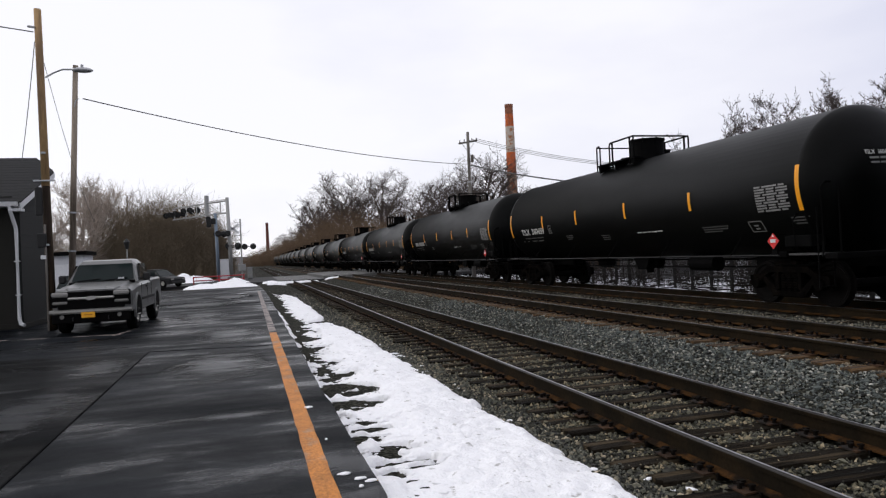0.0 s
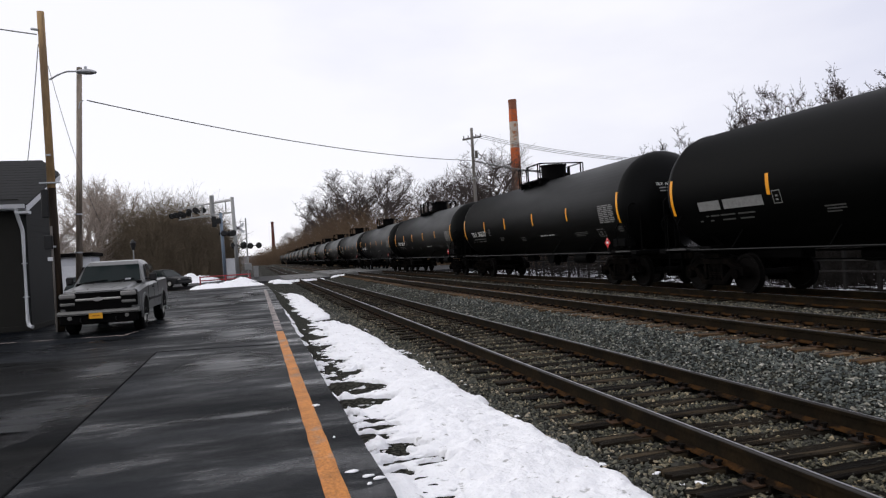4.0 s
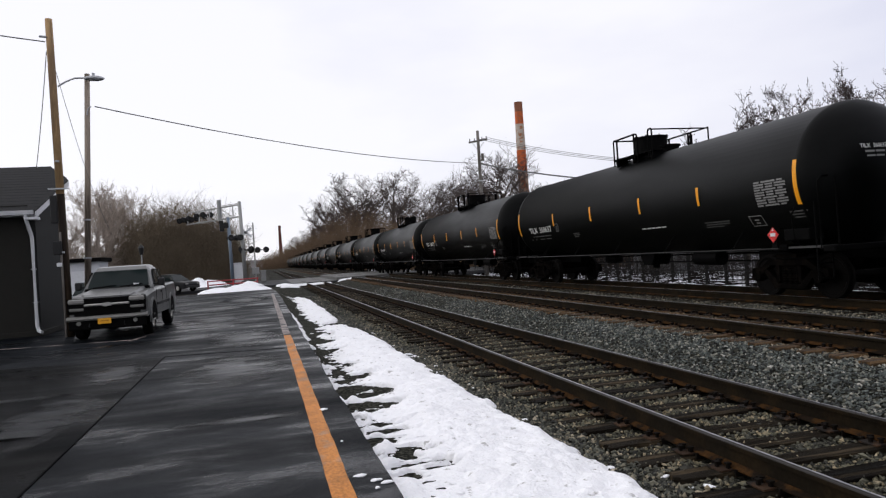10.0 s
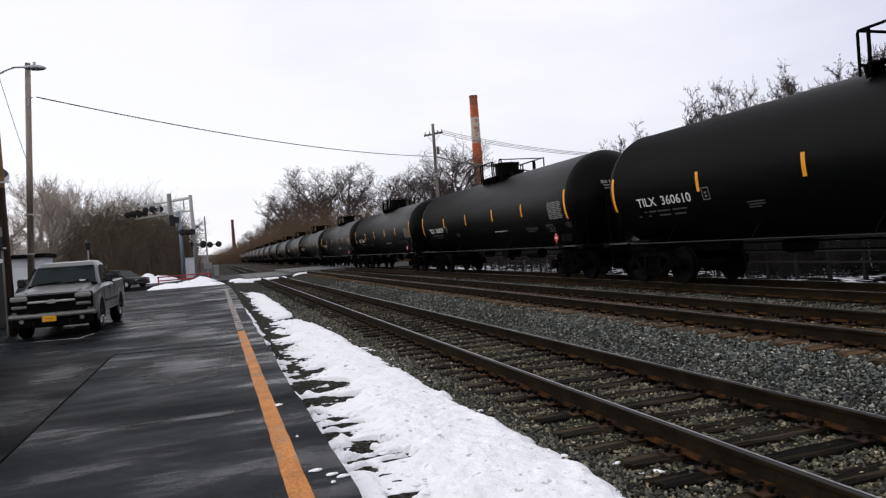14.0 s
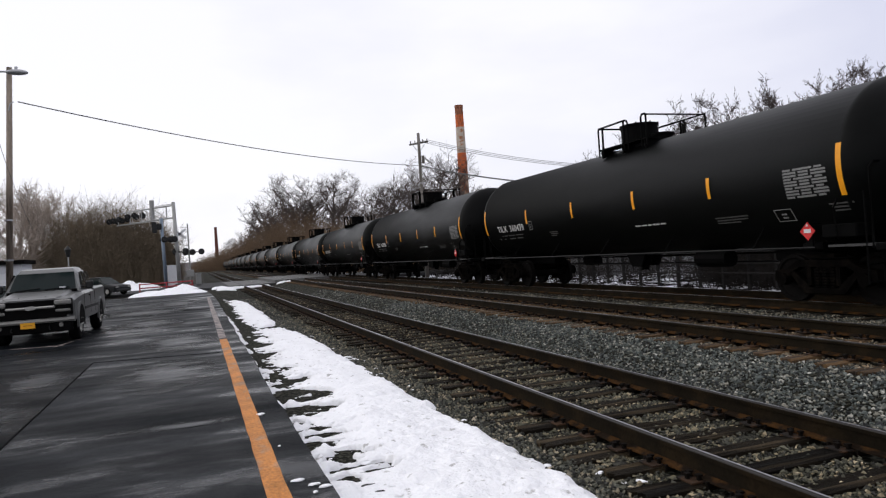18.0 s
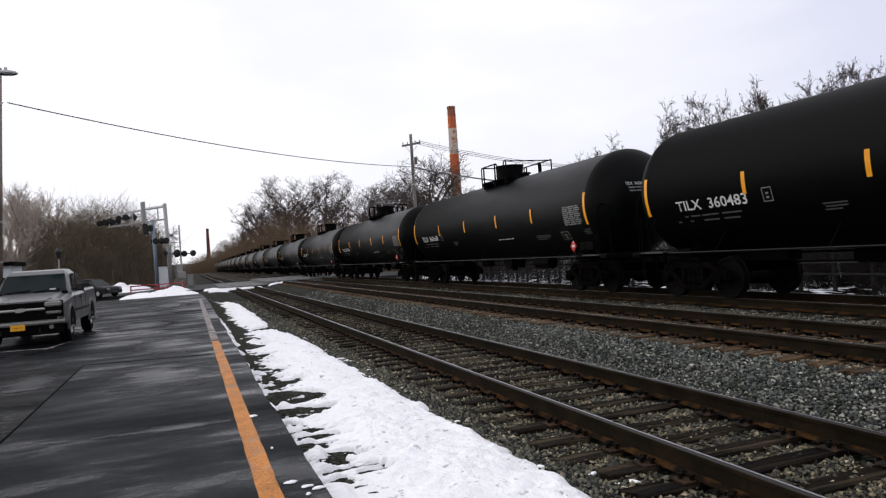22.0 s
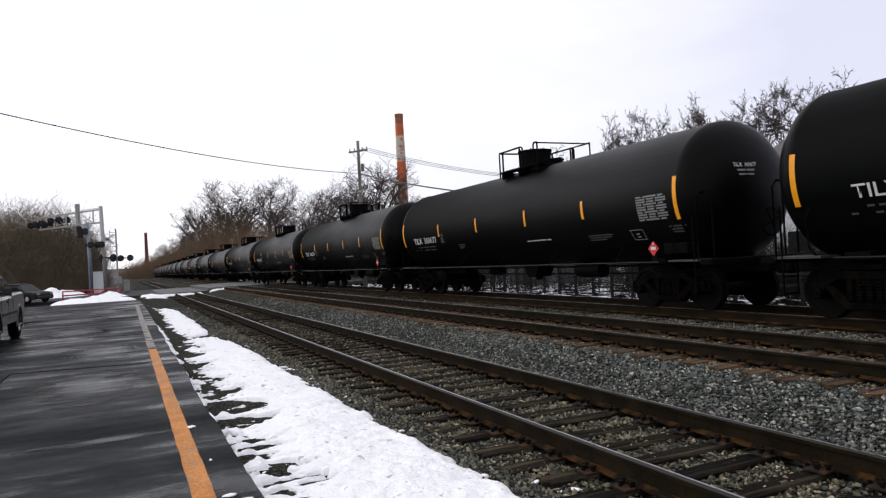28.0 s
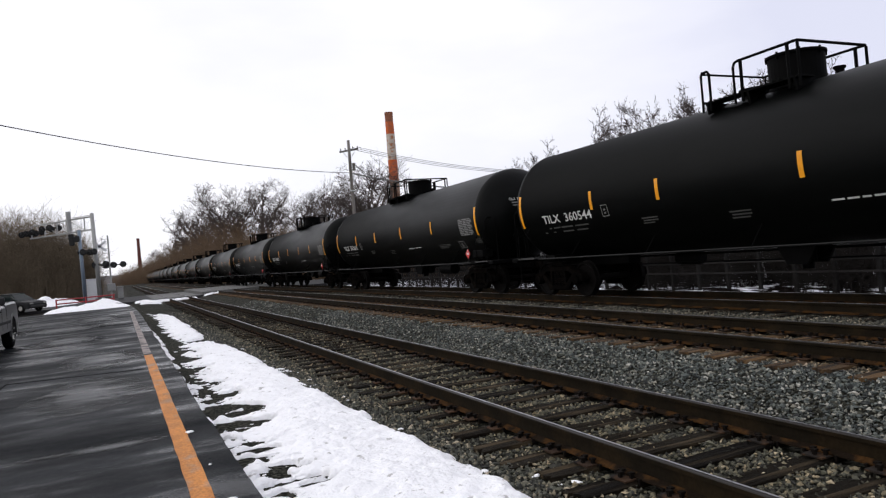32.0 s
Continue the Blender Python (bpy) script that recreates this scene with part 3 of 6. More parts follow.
SNOW_Y = (2.5, 4, 5, 6, 7.5, 9.3, 11, 13.1, 15.4, 17, 18.3, 19.3, 19.8, 20.4, 20.9, 21.5, 23, 27, 32, 35.7, 38, 41)
SNOW_R = (2.54, 2.62, 2.68, 2.66, 2.60, 2.55, 2.55, 2.46, 2.50, 2.42, 2.36, 2.15, 1.60, 1.55, 1.95, 2.12, 2.18, 2.22, 2.16, 2.08, 1.5, 1.1)
SNOW_L = (0.74, 0.74, 0.75, 0.78, 0.86, 0.96, 1.06, 1.14, 1.18, 1.24, 1.34, 1.38, 1.42, 1.36, 1.28, 1.25, 1.28, 1.34, 1.40, 1.42, 1.35, 1.1)


def build_snow():
    xs, ys = np.arange(0.72, 3.2, 0.020), np.concatenate([np.arange(2.8, 9, 0.022), np.arange(9, 16, 0.04), np.arange(16, 44, 0.09)])

    def height(X, Y):
        e = 0.10 * waves(21, X, Y, 5, 0.8) + 0.06 * waves(36, X, Y, 3, 0.16)
        right = np.interp(Y, SNOW_Y, SNOW_R) + e
        streak = 0.75 * waves(22, X * 0.7, Y * 1.4, 5, 0.7) + 0.5 * waves(29, X * 0.7, Y * 1.3, 3, 0.16)
        left = np.interp(Y, SNOW_Y, SNOW_L) + 0.46 * streak * np.clip((Y - 4.5) / 3, 0.10, 1)
        m = np.minimum((right - X) / 0.13, (X - left) / 0.14)
        # a thin rim left along the edge of the asphalt
        rim = (0.945 + 0.07 * waves(26, X, Y, 4, 0.35) - X) / 0.05 - 0.7 * np.clip(waves(27, X * 0.3, Y, 3, 1.1) + 0.12, 0, 1) * 3 - 6 * np.clip((Y - 26) / 4, 0, 1)
        m = np.maximum(m, rim)
        zone = np.exp(-((X - 1.20) / 0.27) ** 2) * np.clip((Y - 3.9) / 1.6, 0.0, 1) * np.clip((17 - Y) / 3, 0, 1)
        # trodden hollows where the dark ground shows through
        hole = 0.8 * waves(23, X * 0.7, Y * 1.6, 5, 0.55) + 0.45 * waves(30, X * 0.8, Y * 1.3, 3, 0.13) - 0.08 + zone * (0.22 + 0.85 * waves(34, X * 0.7, Y * 1.5, 4, 0.17)) - 0.85 * np.clip((X - 1.45) / 0.5, 0, 2) - 0.30 * np.clip((5.2 - Y) / 1.5, 0, 1)
        m = np.minimum(m, -hole * 5 + 0.15)
        m = np.clip(m, -1, 1)
        lumps = 0.014 * waves(35, X, Y, 2, 0.055) + 0.030 * waves(24, X, Y, 3, 0.16) + 0.035 * waves(28, X, Y, 3, 0.45) + 0.03 * waves(25, X, Y, 3, 1.1)
        return bed(X) - 0.06 + np.where(m > 0, 0.055 + (0.075 + lumps) * np.maximum(np.clip((X - 0.95) / 0.65, 0.22, 1), np.clip((1.12 - X) * 8, 0, 0.75)) * np.clip(m, 0, 1) ** 0.7, 0.05 * m)

    v, f = heightfield(xs, ys, height)
    s = new("snow_bank", big_mesh("snow_bank", v, f, M_SNOW, True))
    tagged(s, "strip of old trodden snow along the platform edge", "snow", kind="structure")
    rs = random.Random(9)
    lumps = [(1.05 + rs.uniform(-0.1, 0.3), rs.uniform(4.4, 12), rs.uniform(0.012, 0.035)) for _ in range(24)] + [(2.56 + rs.uniform(-0.05, 0.2), rs.uniform(5, 18), rs.uniform(0.012, 0.035)) for _ in range(22)]
    lumps += [(2.98, 4.95, 0.028), (3.14, 4.60, 0.034), (3.02, 4.66, 0.020), (2.52, 12.9, 0.07), (2.60, 12.7, 0.05)]
    for x, y, r in lumps:
        bm = bmesh.new()
        bmesh.ops.create_icosphere(bm, subdivisions=2, radius=r)
        for v in bm.verts:
            v.co *= 1 + 0.55 * noise.noise(v.co * 0.9 / r + Vector((x * 7, y * 7, 0)))
            v.co.x *= 1.5
            v.co.z *= 0.32
        solid("snow_lump", bm, M_SNOW, "small crumb of loose snow on the ballast", "snow lump", "snow lumps", at=pose(x, y, bed(x) + 0.35 * r + 0.012, 0, 0, rs.uniform(0, 180)), smooth=True)
    # bits of snow trodden onto the asphalt
    for x, y, w, d in ((0.62, 5.36, 0.055, 0.020), (0.72, 5.20, 0.050, 0.016), (0.60, 6.45, 0.014, 0.012), (0.79, 5.12, 0.05, 0.02), (0.56, 7.95, 0.05, 0.03), (0.70, 5.02, 0.02, 0.012)):
        bm = bmesh.new()
        bmesh.ops.create_icosphere(bm, subdivisions=2, radius=1)
        for v in bm.verts:
            v.co *= 1 + 0.4 * noise.noise(v.co * 1.5 + Vector((x * 9, y, 0)))
            v.co = Vector((v.co.x * w, v.co.y * d * 1.6, max(v.co.z, -0.2) * 0.012))
        solid("snow_crumb", bm, M_SNOW, "smear of trodden snow on the asphalt", "snow lump", "snow lumps", at=pose(x, y, 0.003), smooth=True)


def ragged(cx, cy, rx, ry, seed, n=26, amount=0.22):
    """An uneven outline round a place on the ground."""
    r = random.Random(seed)
    ph = [r.uniform(0, math.tau) for _ in range(4)]
    out = []
    for i in range(n):
        a = i * math.tau / n
        k = 1 + amount * (math.sin(2 * a + ph[0]) * 0.5 + math.sin(3 * a + ph[1]) * 0.5 + math.sin(5 * a + ph[2]) * 0.4 + math.sin(8 * a + ph[3]) * 0.3)
        out.append((cx + rx * k * math.cos(a), cy + ry * k * math.sin(a)))
    return out


def build_platform():
    # slab with a ragged outer edge that swings in at the far end
    ys = np.concatenate([np.arange(-12, 22, 0.12), np.arange(22, 51.01, 0.4)])
    wob = waves(31, ys, ys * 0, 4, 1.1)
    edge = [(0.815 + 0.035 * float(w) - 0.010 * max(0.0, float(y) - 38) - 0.004 * max(0.0, float(y) - 45) ** 2, float(y)) for y, w in zip(ys, wob)]
    outline = [(-45, -12)] + edge + [(-45, 51)]
    bm = prism(outline, -0.14, 0.0, "z")
    solid("platform_pavement", bm, M_ASPHALT, "wet black asphalt platform and car park", "pavement", kind="structure")
    # older paving joins and patches, laid flush on the slab
    bm = prism([(-9.0, 3.0), (-1.90, 3.0), (-1.93, 7.0), (-1.97, 14.6), (-9.0, 15.6)], 0.0, 0.005, "z")
    solid("asphalt_patch", bm, M_PATCH, "square repair patch of older wet asphalt", "pavement", kind="structure")
    for (x0, y0), (x1, y1), w in (((-1.91, 3.0), (-1.975, 14.65), 0.018), ((-1.98, 14.66), (0.30, 14.22), 0.022), ((-0.9, 21.5), (0.3, 21.2), 0.03), ((-1.2, 30.0), (0.3, 29.7), 0.04)):
        d = Vector((x1 - x0, y1 - y0)).normalized() * w / 2
        bm = prism([(x0 - d.y, y0 + d.x), (x1 - d.y, y1 + d.x), (x1 + d.y, y1 - d.x), (x0 + d.y, y0 - d.x)], 0.0, 0.009, "z")
        solid("asphalt_joint", bm, M_TAR, "dark tar joint in the asphalt", "pavement", kind="structure")
    films = ((-2.62, 9.3, 0.62, 2.2), (-2.5, 12.9, 0.5, 1.5), (-0.28, 7.92, 0.75, 0.22), (-0.55, 12.0, 0.95, 2.0), (-0.6, 17.2, 0.9, 2.2), (-1.6, 24.0, 1.3, 1.8), (-2.2, 31.0, 1.8, 2.6), (-1.0, 37.0, 1.1, 3.2), (-3.6, 11.0, 0.9, 0.30), (-3.2, 8.2, 0.8, 0.25))
    for i, (x, y, rx, ry) in enumerate(films):
        bm = prism(ragged(x, y, rx, ry, 90 + i), 0.0, 0.007 if x < -1.95 else 0.003, "z")
        solid("wet_film", bm, M_FILM, "thin film of rain water lying on the asphalt", "puddle", "wet films", "structure")
    r = random.Random(17)
    for x, run in ((0.368, (-12, 16.9)), (0.365, (16.9, 42))):
        ys = np.arange(run[0], run[1] + 0.01, 0.25)
        left = [(x + r.uniform(-0.004, 0.005), float(y)) for y in ys]
        right = [(0.530 + r.uniform(-0.005, 0.004), float(y)) for y in ys]
        bm = prism(left + right[::-1], 0.0, 0.006, "z")
        if run[0] < 0:
            solid("platform_line", bm, M_YLINE, "worn orange safety line painted along the platform", "line", kind="structure")
        else:
            solid("faded_platform_line", bm, M_FADED, "worn pale rest of the safety line", "line", kind="structure")
    for (x0, y0), (x1, y1), w in (((-10, 20.3), (-3.2, 19.1), 0.10), ((-3.35, 18.9), (-3.02, 20.6), 0.08)):
        d = Vector((x1 - x0, y1 - y0)).normalized() * w / 2
        bm = prism([(x0 - d.y, y0 + d.x), (x1 - d.y, y1 + d.x), (x1 + d.y, y1 - d.x), (x0 + d.y, y0 - d.x)], 0.0, 0.004, "z")
        solid("stall_line", bm, M_FADED, "worn painted parking stall line on the asphalt", "line", "parking lines", "structure")


M_TAR = mat("dark_tar_joint", (0.0034, 0.0036, 0.0040), 0.8, 0, 0.4, 4, gloss=0.02)
# the darker second colour stands in for the house mirrored in puddles
M_PATCH = mat("patched_wet_asphalt", (0.0044, 0.0050, 0.0056), 0.42, 0, 0.5, 0.8, 0.25, 70, (0.0020, 0.0022, 0.0024), 0.9, rough_vary=0.26, gloss=0.015, stretch=(0.3, 1.1, 1))


def faint(m, reach=0.46):
    """Let a thin film on the ground thin out towards its own edge, unevenly."""
    n, l = m.node_tree.nodes, m.node_tree.links
    co = n.new("ShaderNodeTexCoord")
    off = n.new("ShaderNodeVectorMath")
    off.operation, off.inputs[1].default_value = "SUBTRACT", (0.5, 0.5, 0.0)
    flat = n.new("ShaderNodeVectorMath")
    flat.operation, flat.inputs[1].default_value = "MULTIPLY", (1, 1, 0)
    far = n.new("ShaderNodeVectorMath")
    far.operation = "LENGTH"
    mp = n.new("ShaderNodeMapping")
    mp.inputs["Scale"].default_value = (0.7, 2.4, 1)
    nz = n.new("ShaderNodeTexNoise")
    nz.inputs["Scale"].default_value, nz.inputs["Detail"].default_value = 1.8, 6
    add = n.new("ShaderNodeMath")
    add.operation, add.inputs[1].default_value = "MULTIPLY_ADD", 0.7
    ramp = n.new("ShaderNodeMapRange")
    ramp.inputs["From Min"].default_value, ramp.inputs["From Max"].default_value = reach + 0.33, reach + 0.02
    clear, mix = n.new("ShaderNodeBsdfTransparent"), n.new("ShaderNodeMixShader")
    l.new(co.outputs["Generated"], off.inputs[0])
    l.new(off.outputs[0], flat.inputs[0])
    l.new(flat.outputs[0], far.inputs[0])
    l.new(co.outputs["Object"], mp.inputs[0])
    l.new(mp.outputs[0], nz.inputs["Vector"])
    l.new(nz.outputs["Fac"], add.inputs[0])
    l.new(far.outputs["Value"], add.inputs[2])
    l.new(add.outputs[0], ramp.inputs["Value"])
    l.new(ramp.outputs[0], mix.inputs[0])
    l.new(clear.outputs[0], mix.inputs[1])
    l.new(n["Principled BSDF"].outputs[0], mix.inputs[2])
    l.new(mix.outputs[0], n["Material Output"].inputs["Surface"])
    return m


M_FILM = faint(mat("thin_water_film", (0.0066, 0.0078, 0.0098), 0.32, 0, 0.4, 1.2, 0.1, 50, (0.0045, 0.0052, 0.0062), 1.5, rough_vary=0.12, gloss=0.09, stretch=(0.35, 1.6, 1)))


def build_crossing():
    road = prism([(-60, 63.5), (1.9, 62.0), (60, 61), (60, 80), (1.9, 82), (-60, 84)], -0.30, -0.012, "z")
    solid("crossing_road", road, M_ASPHALT_OLD, "grey road running across the tracks", "road", kind="structure")
    for x, z in TRACKS:
        for a, b in ((-1.9, -0.82), (-0.68, 0.68), (0.82, 1.9)):
            for k in range(6):
                bm = box(x + a, 62.6 + k * 3.1, -0.25, x + b, 62.6 + k * 3.1 + 3.05, z - 0.004, 0.01)
                solid("crossing_panel", bm, M_GREYPANEL, "grey rubber level crossing panel between the rails", "panel", "crossing panels", "structure")
    snow_edges = [(0.9, 60.2, 3.6, 0.5), (3.4, 60.6, 2.4, 0.35), (6.2, 60.9, 1.6, 0.3), (1.2, 56.5, 1.6, 0.7)]
    for x, y, w, h in snow_edges:
        xs, ys = np.linspace(x, x + w, 24), np.linspace(y, y + h * 2, 12)
        v, f = heightfield(xs, ys, lambda X, Y: bed(X) - 0.05 + np.clip(0.30 * np.minimum(np.minimum(X - x, x + w - X), np.minimum(Y - y, y + 2 * h - Y)) * 4, 0, 0.22) * (1 + 0.5 * waves(40 + int(x), X, Y, 3, 0.6)))
        s = new("snow_ridge", big_mesh("snow_ridge", v, f, M_SNOW, True))
        tagged(s, "ploughed ridge of snow beside the level crossing", "snow", kind="structure")


build_ground()
build_platform()
build_crossing()
build_snow()


# ---- the train: tank cars, local y along the track, rail head at z = 0, platform side at -x ----
R_TANK, Z_TANK, HALF = 1.52, 2.50, 7.85
PITCH_CAR = 18.27


def tank_side(z, out=0.004):
    """x of the tank's skin on the platform side at a height."""
    return -math.sqrt(max((R_TANK + out) ** 2 - (z - Z_TANK) ** 2, 0))


def tank_bm(sides=72):
    stations = [(-HALF - 0.74, 0.02), (-HALF - 0.725, 0.30), (-HALF - 0.66, 0.66), (-HALF - 0.52, 1.02), (-HALF - 0.34, 1.28), (-HALF - 0.14, 1.455), (-HALF, R_TANK), (-HALF + 0.05, R_TANK + 0.010), (-HALF + 0.13, R_TANK + 0.010), (-HALF + 0.14, R_TANK)]
    half = stations
    full = half + [(-y, r) for y, r in reversed(half)]
    rings = [[(r * math.cos(i * math.tau / sides), y, Z_TANK + r * math.sin(i * math.tau / sides)) for i in range(sides)] for y, r in full]
    return loft(rings)


def curved_patch(y0, y1, z0, z1, out=0.004, steps=6):
    """A thin sheet that follows the tank's side."""
    bm = bmesh.new()
    rows = []
    for k in range(steps + 1):
        z = z0 + (z1 - z0) * k / steps
        rows.append([bm.verts.new((tank_side(z, out), y, z)) for y in (y0, y1)])
    for a, b in zip(rows, rows[1:]):
        bm.faces.new((a[0], b[0], b[1], a[1]))
    return bm


def lettering(words, y_left, z_base, height, width, on_head=False):
    """Stencilled words wrapped on the tank's side; they read towards -y."""
    cu = bpy.data.curves.new("lettering", "FONT")
    cu.body, cu.size, cu.resolution_u, cu.offset = words, 1.0, 2, 0.012
    ob = bpy.data.objects.new("lettering", cu)
    scene.collection.objects.link(ob)
    bpy.context.view_layer.update()
    me = bpy.data.meshes.new_from_object(ob.evaluated_get(bpy.context.evaluated_depsgraph_get()))
    bpy.data.objects.remove(ob)
    xs, ys = [v.co.x for v in me.vertices], [v.co.y for v in me.vertices]
    sx, sy = width / (max(xs) - min(xs)), height / (max(ys) - min(ys))
    x0, y0 = min(xs), min(ys)
    for v in me.vertices:
        z = z_base + (v.co.y - y0) * sy
        if on_head:
            u = -0.65 + (v.co.x - x0) * sx
            v.co = (u, head_y(u, z), z)
        else:
            v.co = (tank_side(z, 0.006), y_left - (v.co.x - x0) * sx, z)
    me.materials.append(M_DECAL)
    return me


def bars(lines, material, thick=0.030):
    """Unreadable small stencils as plain bars: (y, z, length) each."""
    bm = bmesh.new()
    for y, z, length in lines:
        a = [bm.verts.new((tank_side(zz, 0.006), yy, zz)) for yy, zz in ((y, z), (y, z + thick), (y - length, z + thick), (y - length, z))]
        bm.faces.new(a)
    return bm


def wheelset_bm(sides=20):
    bm = bmesh.new()
    prof = [(-0.83, 0.06), (-0.79, 0.10), (-0.775, 0.16), (-0.79, 0.37), (-0.82, 0.40), (-0.82, 0.457), (-0.72, 0.460), (-0.705, 0.485), (-0.685, 0.48), (-0.685, 0.39), (-0.72, 0.36), (-0.73, 0.16), (-0.69, 0.10), (-0.66, 0.085)]
    prof = prof + [(-x, r) for x, r in reversed(prof)]
    rings = [[(x, r * math.cos(i * math.tau / sides), r * math.sin(i * math.tau / sides)) for i in range(sides)] for x, r in prof]
    loft(rings, bm=bm)
    for s in (-1, 1):
        rod((s * 0.83, 0, 0), (s * 1.08, 0, 0), 0.085, sides=10, bm=bm)
    return bm


def side_frame_bm():
    """Cast side frame: top member, two pedestals, sloping tension members and the spring window."""
    bm = bmesh.new()
    # top member
    prism([(-1.12, 0.42), (-1.10, 0.62), (-0.80, 0.66), (-0.55, 0.82), (0.55, 0.82), (0.80, 0.66), (1.10, 0.62), (1.12, 0.42), (1.00, 0.42), (0.98, 0.53), (0.76, 0.56), (0.50, 0.69), (-0.50, 0.69), (-0.76, 0.56), (-0.98, 0.53), (-1.00, 0.42)], -0.09, 0.09, bm=bm)
    for s in (-1, 1):
        prism([(s * 0.80, 0.60), (s * 0.68, 0.62), (s * 0.33, 0.34), (s * 0.33, 0.20), (s * 0.44, 0.20)], -0.07, 0.07, bm=bm)
        prism([(s * 0.36, 0.70), (s * 0.27, 0.70), (s * 0.27, 0.34), (s * 0.36, 0.34)], -0.07, 0.07, bm=bm)
        rod((-0.16, s * 0.89, 0.457), (0.02, s * 0.89, 0.457), 0.12, sides=12, bm=bm)
        box(-0.09, s * 0.89 - 0.14, 0.52, 0.09, s * 0.89 + 0.14, 0.63, bm=bm)
    box(-0.10, -0.45, 0.18, 0.10, 0.45, 0.30, 0.02, bm=bm)
    return bm


def spring_bm():
    """One coil of a spring nest."""
    rings = []
    for k in range(7):
        z = 0.31 + k * 0.054
        for dz, r in ((0, 0.078), (0.027, 0.062)):
            rings.append([(r * math.cos(i * math.tau / 8), r * math.sin(i * math.tau / 8), z + dz) for i in range(8)])
    return loft(rings)


def build_truck(parent, y):
    t = new("truck")
    t.parent, t.matrix_basis = parent, pose(0, y, 0)
    tagged(t, "grimy cast steel three-piece truck")
    for s in (-1, 1):
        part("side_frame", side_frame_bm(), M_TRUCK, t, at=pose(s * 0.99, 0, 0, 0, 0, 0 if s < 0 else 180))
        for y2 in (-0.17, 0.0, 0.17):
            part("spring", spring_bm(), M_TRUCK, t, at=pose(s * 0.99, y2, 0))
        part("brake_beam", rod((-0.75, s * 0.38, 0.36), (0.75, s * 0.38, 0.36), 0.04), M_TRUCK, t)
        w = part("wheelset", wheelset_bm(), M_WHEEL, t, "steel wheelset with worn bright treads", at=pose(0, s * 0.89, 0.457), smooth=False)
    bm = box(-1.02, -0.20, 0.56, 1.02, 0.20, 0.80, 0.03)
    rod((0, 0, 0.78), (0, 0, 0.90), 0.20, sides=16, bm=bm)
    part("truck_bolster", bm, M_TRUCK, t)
    return t


def railing_parts(car, older=False):
    """Manway platform on top of the tank with its bent pipe railings."""
    top = Z_TANK + R_TANK
    for x0, x1 in ((-0.95, -0.55), (0.55, 0.95)):
        yc = 0.23 if older else -0.60
        bm = box(x0, yc - 1.12, top - 0.03, x1, yc + 1.12, top - 0.01)
        for y in np.arange(yc - 1.06, yc + 1.07, 0.125):
            box(x0, y - 0.012, top - 0.01, x1, y + 0.012, top + 0.012, bm=bm)
        part("platform_grating", bm, M_BLACK, car)
    for y in (yc - 1.0, yc, yc + 1.0):
        part("platform_bracket", prism([(-0.95, top - 0.03), (-0.90, top - 0.26), (-0.60, top - 0.13), (0.60, top - 0.13), (0.90, top - 0.26), (0.95, top - 0.03)], y - 0.025, y + 0.025, "y"), M_BLACK, car)
    # a cage of bent pipe, open beside the ladder; older cars carry it the other way round
    z0, z1, r = top - 0.20, top + 0.60, 0.027
    Y = lambda v: (0.23 + v) if older else (-0.60 - v)
    for x, gap in ((-0.93, True), (0.93, False)):
        zb = z0 if gap else top + 0.02
        if gap:
            part("railing", tube([(x, Y(1.11), z0), (x, Y(1.11), z1 - 0.06), (x, Y(1.08), z1), (x, Y(0.95), z1), (x, Y(0.90), z1 - 0.06), (x, Y(0.90), z0)], r), M_BLACK, car)
        else:
            part("railing", tube([(x, Y(1.11), zb), (x, Y(1.11), z1), (x, Y(0.22), z1), (x, Y(0.22), zb)], r), M_BLACK, car)
        part("railing", tube([(x, Y(0.30), zb), (x, Y(0.30), z1 - 0.10), (x, Y(0.26), z1 - 0.02), (x, Y(0.18), z1), (x, Y(-1.08), z1), (x, Y(-1.11), z1 - 0.04), (x, Y(-1.11), zb)], r), M_BLACK, car)
        part("railing_post", rod((x, Y(0.12), zb), (x, Y(0.12), z1), 0.032, sides=6), M_BLACK, car)
        part("railing_post", rod((x, Y(-0.90), zb), (x, Y(-0.90), z1), 0.032, sides=6), M_BLACK, car)
    part("end_rail", tube([(-0.93, Y(-1.10), z1), (0.93, Y(-1.10), z1)], r), M_BLACK, car)
    part("end_rail", tube([(-0.93, Y(1.10), z1 - 0.02), (0.93, Y(1.10), z1 - 0.02)], r * 0.8), M_BLACK, car)
    bm = rod((0, -0.12, top - 0.06), (0, -0.12, top + 0.56), 0.50, sides=32)
    house = part("valve_housing", bm, M_BLACK, car, "black round valve housing with flat lid")
    bm = rod((0, -0.12, top + 0.56), (0, -0.12, top + 0.60), 0.535, sides=32)
    for k in range(8):
        a = k * math.tau / 8
        rod((0.51 * math.cos(a), -0.12 + 0.51 * math.sin(a), top + 0.50), (0.51 * math.cos(a), -0.12 + 0.51 * math.sin(a), top + 0.63), 0.022, sides=6, bm=bm)
    part("lid", bm, M_BLACK, house)
    ym = 0.85 if older else -1.15
    bm = rod((0, ym, top - 0.05), (0, ym, top + 0.14), 0.26, sides=20)
    rod((0, ym, top + 0.14), (0, ym, top + 0.19), 0.31, sides=20, bm=bm)
    part("manway", bm, M_BLACK, car)
    ym = -0.80 if older else 0.72
    bm = rod((0.25, ym, top - 0.05), (0.25, ym, top + 0.16), 0.08, sides=10)
    rod((0.25, ym, top + 0.16), (0.25, ym, top + 0.20), 0.11, sides=10, bm=bm)
    part("safety_valve", bm, M_BLACK, car)


